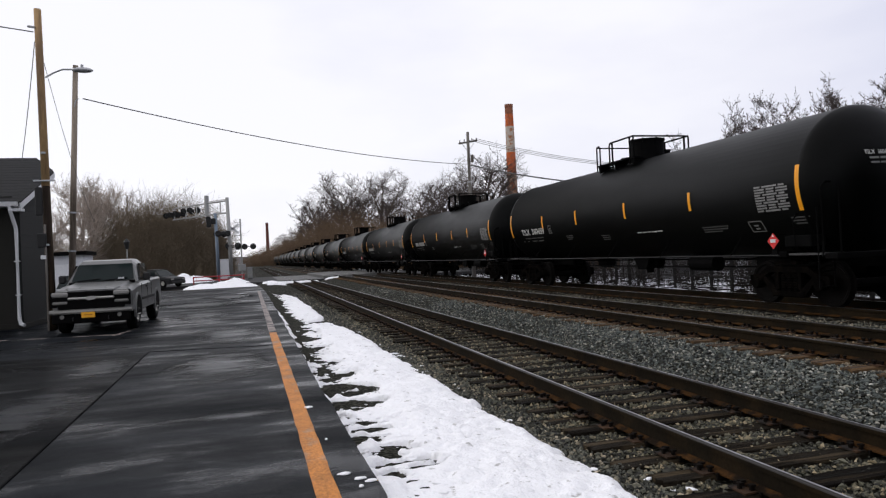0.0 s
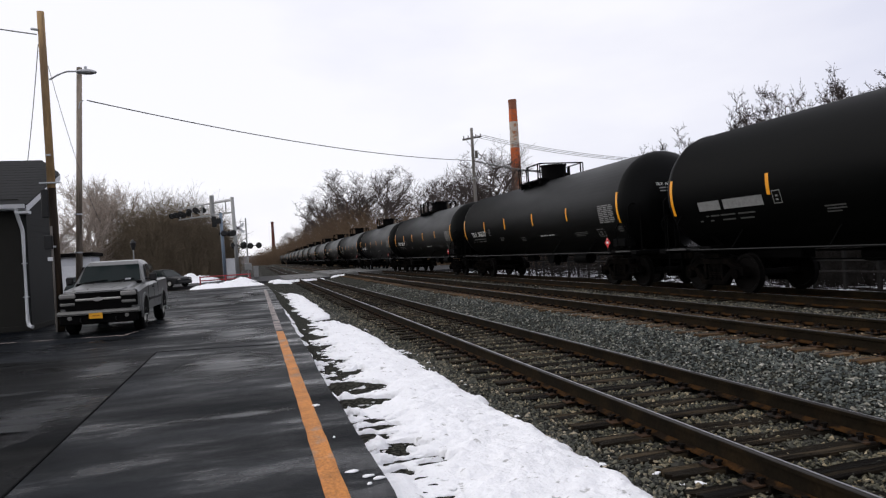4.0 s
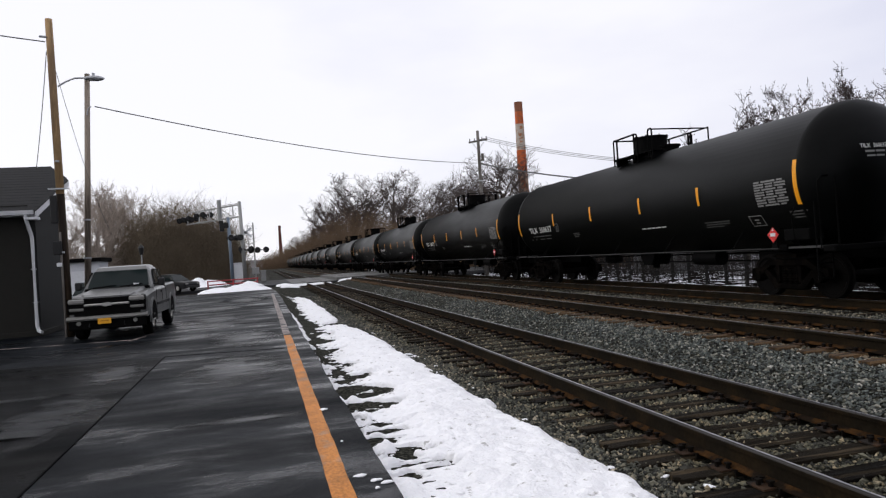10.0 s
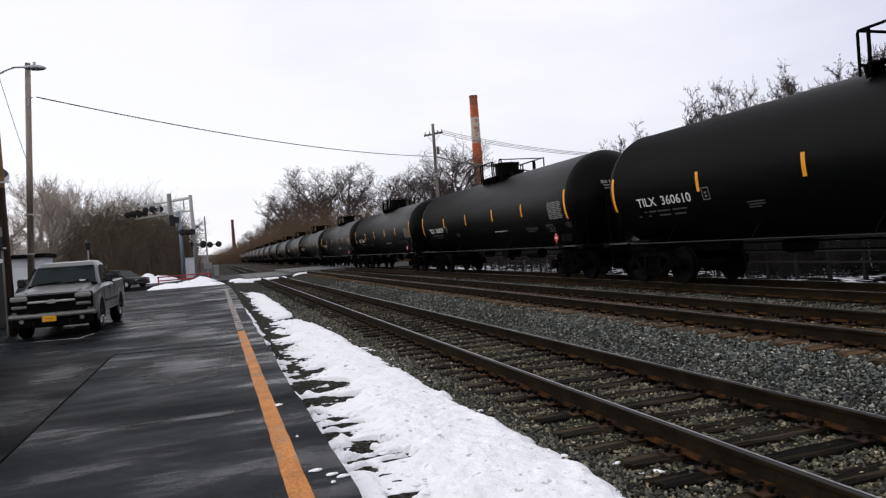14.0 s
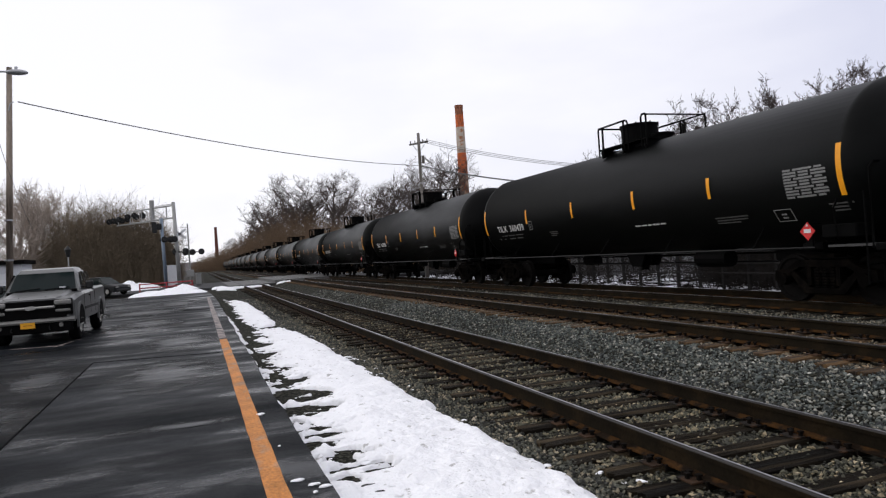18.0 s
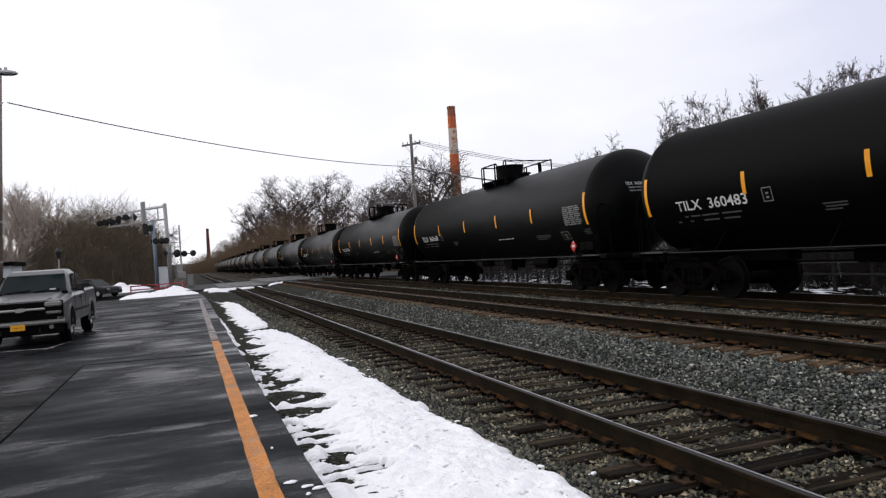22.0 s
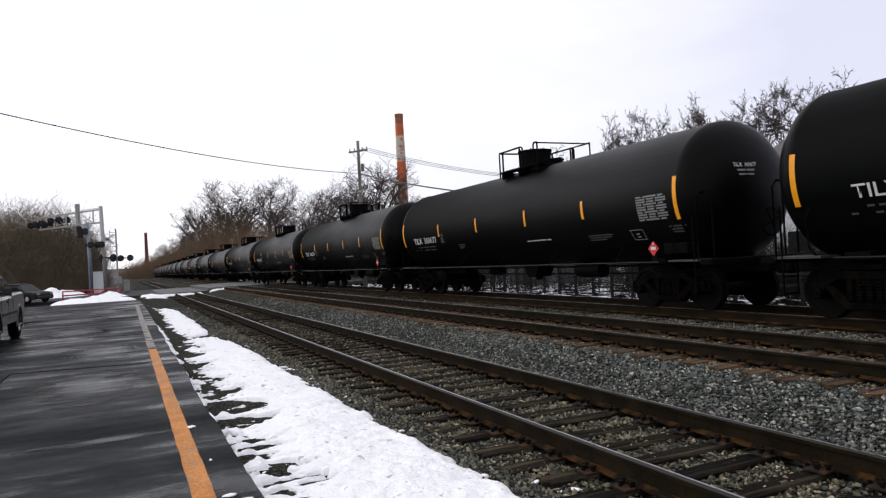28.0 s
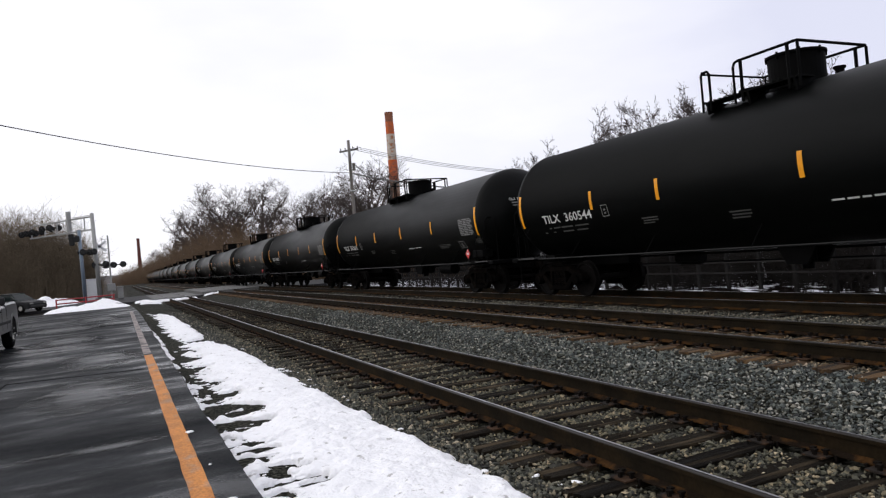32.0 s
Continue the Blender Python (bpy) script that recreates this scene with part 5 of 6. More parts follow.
def build_poles():
    p = thing("utility_pole", pose(-5.47, 22.05, 0), "tan wooden utility pole with a street lamp arm and meter boxes", "utility pole", "utility poles")
    part("shaft", rod((-0.027, 0, 4.1), (-0.06, 0, 9.15), 0.108, 0.095, 14), M_WOODPOLE, p, smooth=True)
    # the pole is dark brown below 4.1 m
    part("butt", rod((0, 0, 0), (-0.027, 0, 4.1), 0.125, 0.108, 14), M_POLEBUTT, p, "darker lower part of the pole", smooth=True)
    arm = tube([(0.08, -0.02, 7.20), (0.30, -0.04, 7.33), (0.55, -0.06, 7.43), (0.95, -0.10, 7.43)], 0.026, 8)
    part("lamp_arm", arm, M_GALV, p)
    head = loft([[(0.80 + u, -0.09 + 0.13 * w * math.cos(a), 7.41 + 0.085 * w * math.sin(a) * (1 if math.sin(a) > 0 else 0.8)) for a in np.linspace(0, math.tau, 13)[:-1]] for u, w in ((0, 0.35), (0.06, 0.75), (0.2, 1.0), (0.36, 1.0), (0.48, 0.7), (0.54, 0.25))])
    part("lamp_head", head, M_GALV, p, "grey cobra-head street lamp")
    part("photocell", rod((1.05, -0.09, 7.48), (1.05, -0.09, 7.57), 0.04), M_GALV, p)
    for z, s in ((5.0, 0.0), (2.4, 0.0)):
        part("conduit_strap", rod((-0.02, -0.16, z), (-0.02, -0.16, z + 0.05), 0.06), M_GALV, p)
    part("conduit", rod((-0.05, -0.18, 0), (-0.05, -0.18, 3.0), 0.03), M_GREYPOLE, p)
    part("meter_box", box(-0.26, -0.24, 3.25, -0.08, -0.13, 4.05, 0.02), M_DARKPLASTIC, p, "dark meter box")
    part("meter_box", box(-0.24, -0.26, 2.35, -0.02, -0.13, 2.75, 0.02), M_DARKPLASTIC, p)
    part("white_sign", box(-0.17, -0.25, 2.02, -0.04, -0.15, 2.13, 0.005), M_WHITE, p, "small white sign")
    part("cross_bracket", box(-0.30, -0.18, 4.22, 0.25, -0.12, 4.26), M_GALV, p)
    part("insulator", rod((-0.12, -0.1, 8.6), (-0.30, -0.1, 8.62), 0.035), M_GALV, p)

    b = thing("utility_pole", pose(-6.76, 30.0, 0), "weathered grey wooden pole carrying a span wire", "utility pole", "utility poles")
    part("shaft", rod((0, 0, 0), (0.50, 0, 9.70), 0.125, 0.095, 14), M_POLEGREY, b, smooth=True)
    part("wire_hook", tube([(0.42, -0.1, 8.05), (0.48, -0.12, 8.30), (0.60, -0.12, 8.38)], 0.02), M_GALV, b)
    for z in (2.4, 3.9):
        part("pole_band", rod((0.043 * z, 0, z), (0.043 * (z + 0.06), 0, z + 0.06), 0.155), M_GALV, b)

    c = thing("utility_pole", pose(16.6, 51.0, -0.4), "grey wooden utility pole with a crossarm behind the train", "utility pole", "utility poles")
    part("shaft", rod((0, 0, 0), (0, 0, 11.4), 0.16, 0.11, 12), M_GREYPOLE, c, smooth=True)
    part("crossarm", box(-0.74, -0.06, -0.065, 0.74, 0.06, 0.065), M_GREYPOLE, c, at=pose(0, 0, 10.62, 0, -8, -10))
    for x in (-0.66, -0.3, 0.32, 0.68):
        part("insulator", rod((x, 0, 10.64 + 0.14 * x), (x, 0, 10.86 + 0.14 * x), 0.04), M_GREYPOLE, c)
    part("arm_brace", rod((-0.5, 0.08, 10.55), (0, 0.1, 9.9), 0.02), M_GALV, c)
    part("arm_brace", rod((0.5, 0.08, 10.55), (0, 0.1, 9.9), 0.02), M_GALV, c)
    part("transformer", rod((0.24, -0.1, 9.05), (0.24, -0.1, 9.62), 0.12, sides=12), M_GREYPOLE, c)
    for z in (4.5, 7.5):
        part("pole_band", rod((0, 0, z), (0, 0, z + 0.06), 0.17), M_GALV, c)


def wire(name, a, b, sag, r, label, n=24, group="overhead wires"):
    a, b = Vector(a), Vector(b)
    pts = [a.lerp(b, t) - Vector((0, 0, sag * 4 * t * (1 - t))) for t in [i / n for i in range(n + 1)]]
    return solid(name, tube(pts, r, 5), M_WIRE, label, "wire", group)


def build_wires():
    wire("span_wire", (-6.02, 29.88, 8.38), (16.6, 51, 8.50), 0.50, 0.024, "thick dark cable hanging across the tracks between two poles")
    wire("service_cable", (16.65, 51, 8.45), (26, 44.0, 5.9), 0.25, 0.055, "thick black service cable dropping from the crossarm pole")
    for dx in (-0.1, 0.30, 0.68):
        wire("power_line", (16.6 + dx, 51, 10.42 + 0.1 * dx), (31 + dx, 43 - dx, 6.9), 0.55, 0.018, "thin overhead line leaving the crossarm pole")
    wire("service_drop", (-5.62, 21.9, 8.45), (-14.0, 14.0, 8.7), 0.35, 0.018, "thin drooping service wire at the pole top")
    wire("guy_wire", (-5.62, 22.0, 8.2), (-7.3, 26.5, 5.5), 0.15, 0.012, "thin guy wire running down to the house roof")
    wire("drop_wire", (-5.4, 22.0, 7.6), (-6.0, 31.0, 3.6), 0.4, 0.008, "thin slack wire between the two poles")


# ---- the parked vehicles: local y points to the rear, x across, on z = 0 ----
def wheel_parts(parent, x, y, r, w, dz=0.0):
    t = part("wheel", bmesh_ring(r, w), M_TYRE, parent, "black tyre", at=pose(x, y, r + dz), smooth=False)
    s = 1 if x > 0 else -1
    bm = rod((s * (w / 2 - 0.06), 0, 0), (s * (w / 2 - 0.01), 0, 0), r * 0.60, r * 0.56, 16)
    for k in range(6):
        a = k * math.tau / 6
        rod((s * (w / 2 - 0.02), 0, 0), (s * (w / 2 + 0.005), r * 0.5 * math.cos(a), r * 0.5 * math.sin(a)), 0.045, 0.03, 6, bm=bm)
    part("rim", bm, M_CHROME, t, "dull alloy rim")


def bmesh_ring(r, w):
    prof = [(-w / 2, r * 0.60), (-w / 2, r * 0.90), (-w * 0.36, r), (w * 0.36, r), (w / 2, r * 0.90), (w / 2, r * 0.60), (w * 0.3, r * 0.56), (-w * 0.3, r * 0.56)]
    rings = [[(x, q * math.cos(i * math.tau / 24), q * math.sin(i * math.tau / 24)) for i in range(24)] for x, q in prof]
    bm = loft(rings + [rings[0]], cap=False)
    bmesh.ops.remove_doubles(bm, verts=bm.verts, dist=0.0005)
    return bm


def body_loft(sections):
    """Rounded car-body sections: (y, half width, z low, z high, shoulder) each."""
    rings = []
    for y, w, z0, z1, sh in sections:
        rings.append([(-w, y, z0), (-w * 1.0, y, z0 + (z1 - z0) * 0.55), (-w * 0.985, y, z1 - sh), (-w + sh * 1.1, y, z1), (w - sh * 1.1, y, z1), (w * 0.985, y, z1 - sh), (w * 1.0, y, z0 + (z1 - z0) * 0.55), (w, y, z0)])
    return loft(rings)


M_POLEGREY = mat("pale_weathered_pole", (0.26, 0.215, 0.17), 0.85, 0, 0.35, 2.5, 0.3, 30, (0.13, 0.105, 0.08), 1.0, stretch=(3, 3, 0.25))
M_PLATEMARK = mat("brown_plate_marks", (0.35, 0.13, 0.01), 0.6)
M_BUMPER = mat("dirty_bumper_metal", (0.17, 0.168, 0.155), 0.4, 0.3, 0.25, 3)


def arch(y, r0, r1, z):
    """Outline of a wheel arch band round an axle."""
    outer = [(y + r1 * math.cos(a), z + r1 * math.sin(a)) for a in np.linspace(-0.25, math.pi + 0.25, 15)]
    inner = [(y + r0 * math.cos(a), z + r0 * math.sin(a)) for a in np.linspace(math.pi + 0.25, -0.25, 15)]
    return outer + inner


def disc(y, r, z, low):
    """Outline of a dark wheel well: a round top on straight sides."""
    return [(y + r, low)] + [(y + r * math.cos(a), z + r * math.sin(a)) for a in np.linspace(0, math.pi, 13)] + [(y - r, low)]


def build_pickup():
    m = pose(-4.00, 19.75, 0.06, 0, 0, -0.8)
    t = thing("pickup_truck", m, "silver-grey pickup truck parked nose to the platform", "pickup truck", "parked vehicles")
    body = body_loft([(0.10, 0.84, 0.56, 0.98, 0.09), (0.16, 0.92, 0.52, 1.05, 0.10), (0.30, 0.965, 0.50, 1.10, 0.10), (0.9, 0.985, 0.48, 1.16, 0.10), (1.55, 0.99, 0.46, 1.20, 0.09), (3.42, 0.99, 0.46, 1.22, 0.07)])
    part("body", body, M_SILVER, t, "silver-grey painted body with dull dirt along the sills")
    bed = body_loft([(3.46, 0.985, 0.46, 1.26, 0.05), (5.40, 0.985, 0.50, 1.28, 0.05), (5.58, 0.97, 0.55, 1.26, 0.05)])
    part("cargo_bed", bed, M_SILVER, t)
    part("hood", body_loft([(0.17, 0.60, 1.00, 1.085, 0.06), (0.34, 0.70, 1.04, 1.145, 0.06), (0.9, 0.74, 1.10, 1.215, 0.07), (1.50, 0.76, 1.16, 1.265, 0.07)]), M_SILVER, t, "raised rounded hood")
    cab = body_loft([(1.52, 0.93, 1.16, 1.22, 0.04), (1.62, 0.92, 1.16, 1.30, 0.05), (2.08, 0.815, 1.16, 1.76, 0.12), (2.24, 0.79, 1.16, 1.845, 0.13), (2.6, 0.785, 1.16, 1.88, 0.13), (3.20, 0.785, 1.16, 1.865, 0.13), (3.42, 0.80, 1.16, 1.78, 0.12), (3.50, 0.86, 1.16, 1.26, 0.04)])
    part("cab", cab, M_SILVER, t)
    for k in (-0.30, 0.30):
        part("hood_crease", rod((k, 0.30, 1.135), (k * 1.15, 1.45, 1.262), 0.014, sides=6), M_SILVER, t)
    part("cowl", box(-0.84, 1.45, 1.20, 0.84, 1.56, 1.275, 0.01), M_BLACKTRIM, t)
    for s in (-1, 1):
        part("wiper", rod((s * 0.35 - 0.3, 1.53, 1.29), (s * 0.35 + 0.28, 1.60, 1.34), 0.012, sides=5), M_BLACKTRIM, t)
    # glass laid on the cab
    bm = bmesh.new()
    bm.faces.new([bm.verts.new(p) for p in ((-0.80, 1.575, 1.295), (0.80, 1.575, 1.295), (0.705, 2.035, 1.742), (-0.705, 2.035, 1.742))])
    part("windscreen", bm, M_GLASSDARK, t, "dark tinted windscreen")
    for s in (-1, 1):
        for y0, y1, y2, y3 in ((1.84, 2.58, 2.58, 2.20), (2.66, 3.40, 3.34, 2.66)):
            bm = bmesh.new()
            bm.faces.new([bm.verts.new(p) for p in ((s * 0.935, y0, 1.27), (s * 0.935, y1, 1.27), (s * 0.828, y2, 1.73), (s * 0.828, y3, 1.73))])
            part("side_window", bm, M_GLASSDARK, t)
        part("mirror", box(s * 1.0 - (0.0 if s > 0 else 0.19), 1.80, 1.24, s * 1.0 + (0.19 if s > 0 else 0.0), 1.92, 1.47, 0.04), M_DARKPLASTIC, t, "black door mirror")
        part("mirror_arm", rod((s * 0.85, 1.88, 1.30), (s * 1.05, 1.88, 1.34), 0.025), M_DARKPLASTIC, t)
        part("headlamp", box(s * 0.73 - 0.20, 0.04, 0.92, s * 0.73 + 0.19, 0.20, 1.045, 0.03), M_LAMPGLASS, t, "clear upper headlamp")
        part("headlamp", box(s * 0.73 - 0.18, 0.05, 0.735, s * 0.73 + 0.17, 0.18, 0.81, 0.02), M_BUMPER, t, "dim lower lamp")
        part("lamp_gap", box(s * 0.74 - 0.22, 0.085, 0.66, s * 0.74 + 0.20, 0.15, 1.055), M_BLACKTRIM, t)
        part("fog_lamp", rod((s * 0.68, -0.03, 0.42), (s * 0.68, 0.06, 0.42), 0.055), M_BUMPER, t)
        part("tow_hook", tube([(s * 0.42, 0.02, 0.40), (s * 0.42, -0.07, 0.38), (s * 0.42, -0.07, 0.33), (s * 0.42, 0.02, 0.31)], 0.014, 5), M_DARKPLASTIC, t)
        for y in (1.0, 4.47):
            part("fender_flare", prism(arch(y, 0.455, 0.525, 0.42), s * 0.955, s * 1.012), M_SILVER, t)
            part("wheel_well", prism(disc(y, 0.455, 0.42, 0.36), s * 0.70, s * 0.999), M_BLACKTRIM, t)
            wheel_parts(t, s * 0.84, y, 0.405, 0.26, -0.06)
        part("door_handle", box(s * 0.99 - 0.02, 2.40, 1.04, s * 0.99 + 0.02, 2.57, 1.08), M_DARKPLASTIC, t)
        part("side_moulding", box(s * 0.992 - 0.02, 1.6, 0.70, s * 0.992 + 0.02, 3.92, 0.77), M_DARKPLASTIC, t)
        for y in (1.58, 2.62, 3.40):
            part("door_seam", box(s * 0.991 - 0.004, y - 0.006, 0.55, s * 0.991 + 0.004, y + 0.006, 1.16), M_BLACKTRIM, t)
    part("grille", box(-0.80, 0.075, 0.60, 0.80, 0.20, 1.05, 0.02), M_BLACKTRIM, t, "dark grille")
    part("grille_bar", box(-0.55, 0.03, 0.845, 0.55, 0.13, 0.905, 0.02), M_CHROME, t, "bright bar across the grille")
    part("grille_badge", prism([(-0.11, 0.84), (-0.04, 0.82), (0.11, 0.84), (0.11, 0.91), (0.04, 0.93), (-0.11, 0.91)], 0.015, 0.035, "y"), M_CHROME, t)
    bump = loft([[(x, y + 0.10 * (abs(x) / 0.98) ** 3, z) for y, z in ((-0.08, 0.49), (-0.10, 0.53), (-0.08, 0.585), (0.10, 0.60), (0.10, 0.47))] for x in np.linspace(-0.98, 0.98, 13)])
    part("front_bumper", bump, M_BUMPER, t, "dull chrome front bumper")
    part("air_dam", box(-0.93, 0.0, 0.24, 0.93, 0.14, 0.485, 0.03), M_BLACKTRIM, t)
    part("plate", box(-0.20, -0.125, 0.385, 0.12, -0.105, 0.525), M_PLATEYELLOW, t, "orange-yellow plate")
    part("plate_marks", box(-0.14, -0.129, 0.45, 0.06, -0.126, 0.468), M_PLATEMARK, t)
    part("bed_floor", box(-0.9, 3.75, 1.10, 0.9, 5.5, 1.282), M_DARKPLASTIC, t)
    part("chassis", box(-0.5, 0.3, 0.28, 0.5, 5.3, 0.50), M_BLACKTRIM, t)
    part("sticker", box(0.40, 1.535, 1.32, 0.55, 1.57, 1.36), M_WHITE, t)
    return t


def build_car(m, paint, label):
    t = thing("parked_car", m, label, "car", "parked vehicles")
    part("body", body_loft([(0.0, 0.70, 0.32, 0.62, 0.08), (0.12, 0.84, 0.26, 0.76, 0.08), (1.2, 0.88, 0.22, 0.90, 0.08), (3.3, 0.88, 0.22, 0.94, 0.07), (4.2, 0.84, 0.28, 0.92, 0.08), (4.35, 0.76, 0.36, 0.82, 0.08)]), paint, t)
    part("cabin", body_loft([(1.15, 0.80, 0.88, 0.91, 0.02), (1.85, 0.64, 0.88, 1.42, 0.08), (2.8, 0.64, 0.88, 1.46, 0.08), (3.75, 0.70, 0.88, 1.30, 0.08), (4.05, 0.76, 0.88, 0.93, 0.02)]), M_GLASSDARK, t, "dark glazed cabin")
    part("roof", body_loft([(1.85, 0.62, 1.40, 1.45, 0.03), (2.8, 0.62, 1.42, 1.49, 0.04), (3.7, 0.66, 1.28, 1.36, 0.04)]), paint, t)
    for s in (-1, 1):
        part("headlamp", box(s * 0.60 - 0.14, -0.01, 0.58, s * 0.60 + 0.14, 0.1, 0.70, 0.02), M_LAMPGLASS, t)
        part("mirror", box(s * 0.92 - 0.07, 1.5, 0.92, s * 0.92 + 0.07, 1.6, 1.04, 0.02), paint, t)
        for y in (0.82, 3.45):
            wheel_parts(t, s * 0.78, y, 0.32, 0.2)
    part("bumper", box(-0.74, -0.05, 0.34, 0.74, 0.08, 0.50, 0.03), M_DARKPLASTIC, t)
    return t


# ---- level crossing signals ----
def light_pair(parent, at, span=0.55):
    """Two round flashing lights with black backplates on a short bar."""
    g = new("flasher_pair")
    g.parent, g.matrix_basis = parent, at
    part("bar", rod((-span, 0, 0), (span, 0, 0), 0.04), M_DARKPLASTIC, g)
    for s in (-1, 1):
        bm = rod((s * span, 0, 0), (s * span, -0.04, 0), 0.30, sides=18)
        rod((s * span, -0.04, 0), (s * span, -0.36, 0.04), 0.15, 0.16, 12, bm=bm)
        part("backplate", bm, M_DARKPLASTIC, g, "black round backplate and hood")


def build_crossing_signals():
    m = thing("cantilever_signal", pose(-1.75, 72, 0), "aluminium cantilever mast with black flashing crossing lights", "crossing signal")
    part("mast", rod((0, 0, 0), (-0.15, 0, 8.25), 0.20, 0.17, 14), M_ALU, m, smooth=True)
    part("mast_base", box(-0.4, -0.4, 0, 0.4, 0.4, 0.35, 0.03), M_GREYPANEL, m)
    end = Vector((-5.7, 6.6, -0.15))
    for z in (7.95, 6.75):
        a = Vector((-0.15, 0, z))
        part("truss_chord", rod(a, a + end * (1.0 if z < 7 else 0.95), 0.09, 0.07), M_ALU, m)
    part("truss_post", rod(Vector((-0.15, 0, 6.75)) + end * 0.36, Vector((-0.15, 0, 8.75)) + end * 0.36, 0.22, 0.22), M_ALU, m, "thick pale post on the arm")
    for k in (0.12, 0.55, 0.75, 0.97):
        part("truss_post", rod(Vector((-0.15, 0, 6.75)) + end * k, Vector((-0.15, 0, 7.95)) + end * k, 0.06), M_ALU, m)
    for k0, k1 in ((0.12, 0.36), (0.36, 0.55), (0.55, 0.75)):
        part("truss_brace", rod(Vector((-0.15, 0, 6.75)) + end * k0, Vector((-0.15, 0, 7.95)) + end * k1, 0.035), M_ALU, m)
    for k, z in ((0.60, 7.45), (0.72, 7.42), (0.88, 7.30), (0.98, 7.25), (1.06, 7.2)):
        p = Vector((-0.15, -0.1, z)) + end * k
        light_pair(m, pose(p.x, p.y, p.z, 0, 0, 25), 0.42)
    part("walk_rail", rod((-0.15, 0, 8.1), Vector((-0.15, 0, 8.1)) + end * 0.3, 0.03), M_ALU, m)
    light_pair(m, pose(0.25, -0.2, 3.45, 0, 0, -20), 0.5)
    light_pair(m, pose(-0.95, -0.1, 4.65, 0, 0, 30), 0.40)

    s = thing("crossing_signal", pose(-2.95, 71.5, 0), "blue-grey steel signal post with black lights", "crossing signal", "crossing signals")
    part("post", rod((0, 0, 0), (-0.1, 0, 6.7), 0.17, 0.15, 12), M_BLUESTEEL, s, smooth=True)
    for x, z in ((-0.75, 6.1), (-0.3, 5.9), (-0.72, 5.6)):
        part("signal_head", box(x - 0.22, -0.25, z - 0.28, x + 0.22, 0.1, z + 0.28, 0.05), M_DARKPLASTIC, s)
    light_pair(s, pose(0.55, -0.2, 4.65, 0, 0, 10), 0.45)

    c = thing("crossing_signal", pose(-0.75, 73.5, 0), "pale crossing post with crossbuck, bell and black lights", "crossing signal", "crossing signals")
    part("post", rod((0, 0, 0), (0, 0, 6.2), 0.085, 0.07, 10), M_ALU, c)
    part("ladder", box(-0.55, -0.05, 3.5, -0.50, 0.05, 6.0), M_ALU, c)
    for k in range(6):
        part("ladder_rung", rod((-0.52, 0, 3.6 + k * 0.45), (0, 0, 3.6 + k * 0.45), 0.025, sides=5), M_ALU, c)
    for a in (40, -40):
        part("crossbuck_board", box(-0.75, -0.12, -0.11, 0.75, -0.09, 0.11), M_WHITE, c, "white crossbuck board", at=pose(-0.75, 0, 5.2, 0, a, 0))
    light_pair(c, pose(-0.75, -0.2, 3.35, 0, 0, 10), 0.42)
    light_pair(c, pose(0.75, -0.2, 3.35, 0, 0, -10), 0.42)
    part("gate_mechanism", box(-0.35, -0.3, 0.9, 0.35, 0.3, 1.6, 0.04), M_ALU, c)

    for x, y, w, h, mt in ((-2.35, 72.5, 0.9, 2.1, M_WHITE), (0.0, 75, 0.5, 1.15, M_ALU)):
        b = thing("signal_cabinet", pose(x, y, 0), "pale metal signal cabinet beside the crossing", "cabinet", "signal cabinets")
        part("body", box(-w / 2, -0.5, 0.12, w / 2, 0.5, h, 0.03), mt, b)
        part("roof", box(-w / 2 - 0.06, -0.56, h, w / 2 + 0.06, 0.56, h + 0.08, 0.02), mt, b)
        part("door", box(-w / 2 + 0.08, -0.53, 0.25, w / 2 - 0.08, -0.50, h - 0.15), mt, b)
        part("plinth", box(-w / 2, -0.5, 0, w / 2, 0.5, 0.12), M_GREYPANEL, b)

    r = thing("guard_rail", pose(-4.7, 63.4, -0.10, 0, 0, 16), "low red painted guard rail in the snow", "guard rail")
    for z in (0.42, 0.74):
        part("bar", rod((0, 0, z), (4.4, 0, z), 0.05), M_REDRAIL, r)
    for k in range(3):
        part("post", rod((k * 2.15, 0, 0), (k * 2.15, 0, 0.8), 0.055), M_REDRAIL, r)

    # ploughed snow round the signals
    for i, (x0, x1, y0, y1, h) in enumerate(((-5.3, 0.7, 56.5, 61.5, 0.47), (-9.5, -3.2, 70, 82, 0.85), (-3.4, 0.4, 61.8, 64.5, 0.55))):
        xs, ys = np.arange(x0, x1, 0.12), np.arange(y0, y1, 0.15)
        cx, cy, hx, hy = (x0 + x1) / 2, (y0 + y1) / 2, (x1 - x0) / 2, (y1 - y0) / 2
        v, f = heightfield(xs, ys, lambda X, Y: -0.30 + h * 1.5 * np.clip(1 - np.sqrt(((X - cx) / hx) ** 2 + ((Y - cy) / hy) ** 2), 0, 1) ** 0.5 * (0.72 + 0.42 * waves(50 + i, X, Y, 5, 0.9)))
        sn = new("snow_pile", big_mesh("snow_pile", v, f, M_SNOW, True))
        tagged(sn, "ploughed pile of snow beside the level crossing", "snow", kind="structure")

    l = thing("lantern_post", pose(-9.35, 60, 0), "black post lantern with a pale base", "street lamp")
    part("post", rod((0, 0, 0), (0, 0, 3.2), 0.07, 0.05), M_ALU, l)
    part("lantern", rod((0, 0, 3.2), (0, 0, 3.75), 0.12, 0.22, 8), M_DARKPLASTIC, l)
    part("cap", rod((0, 0, 3.75), (0, 0, 4.05), 0.26, 0.03, 8), M_DARKPLASTIC, l)


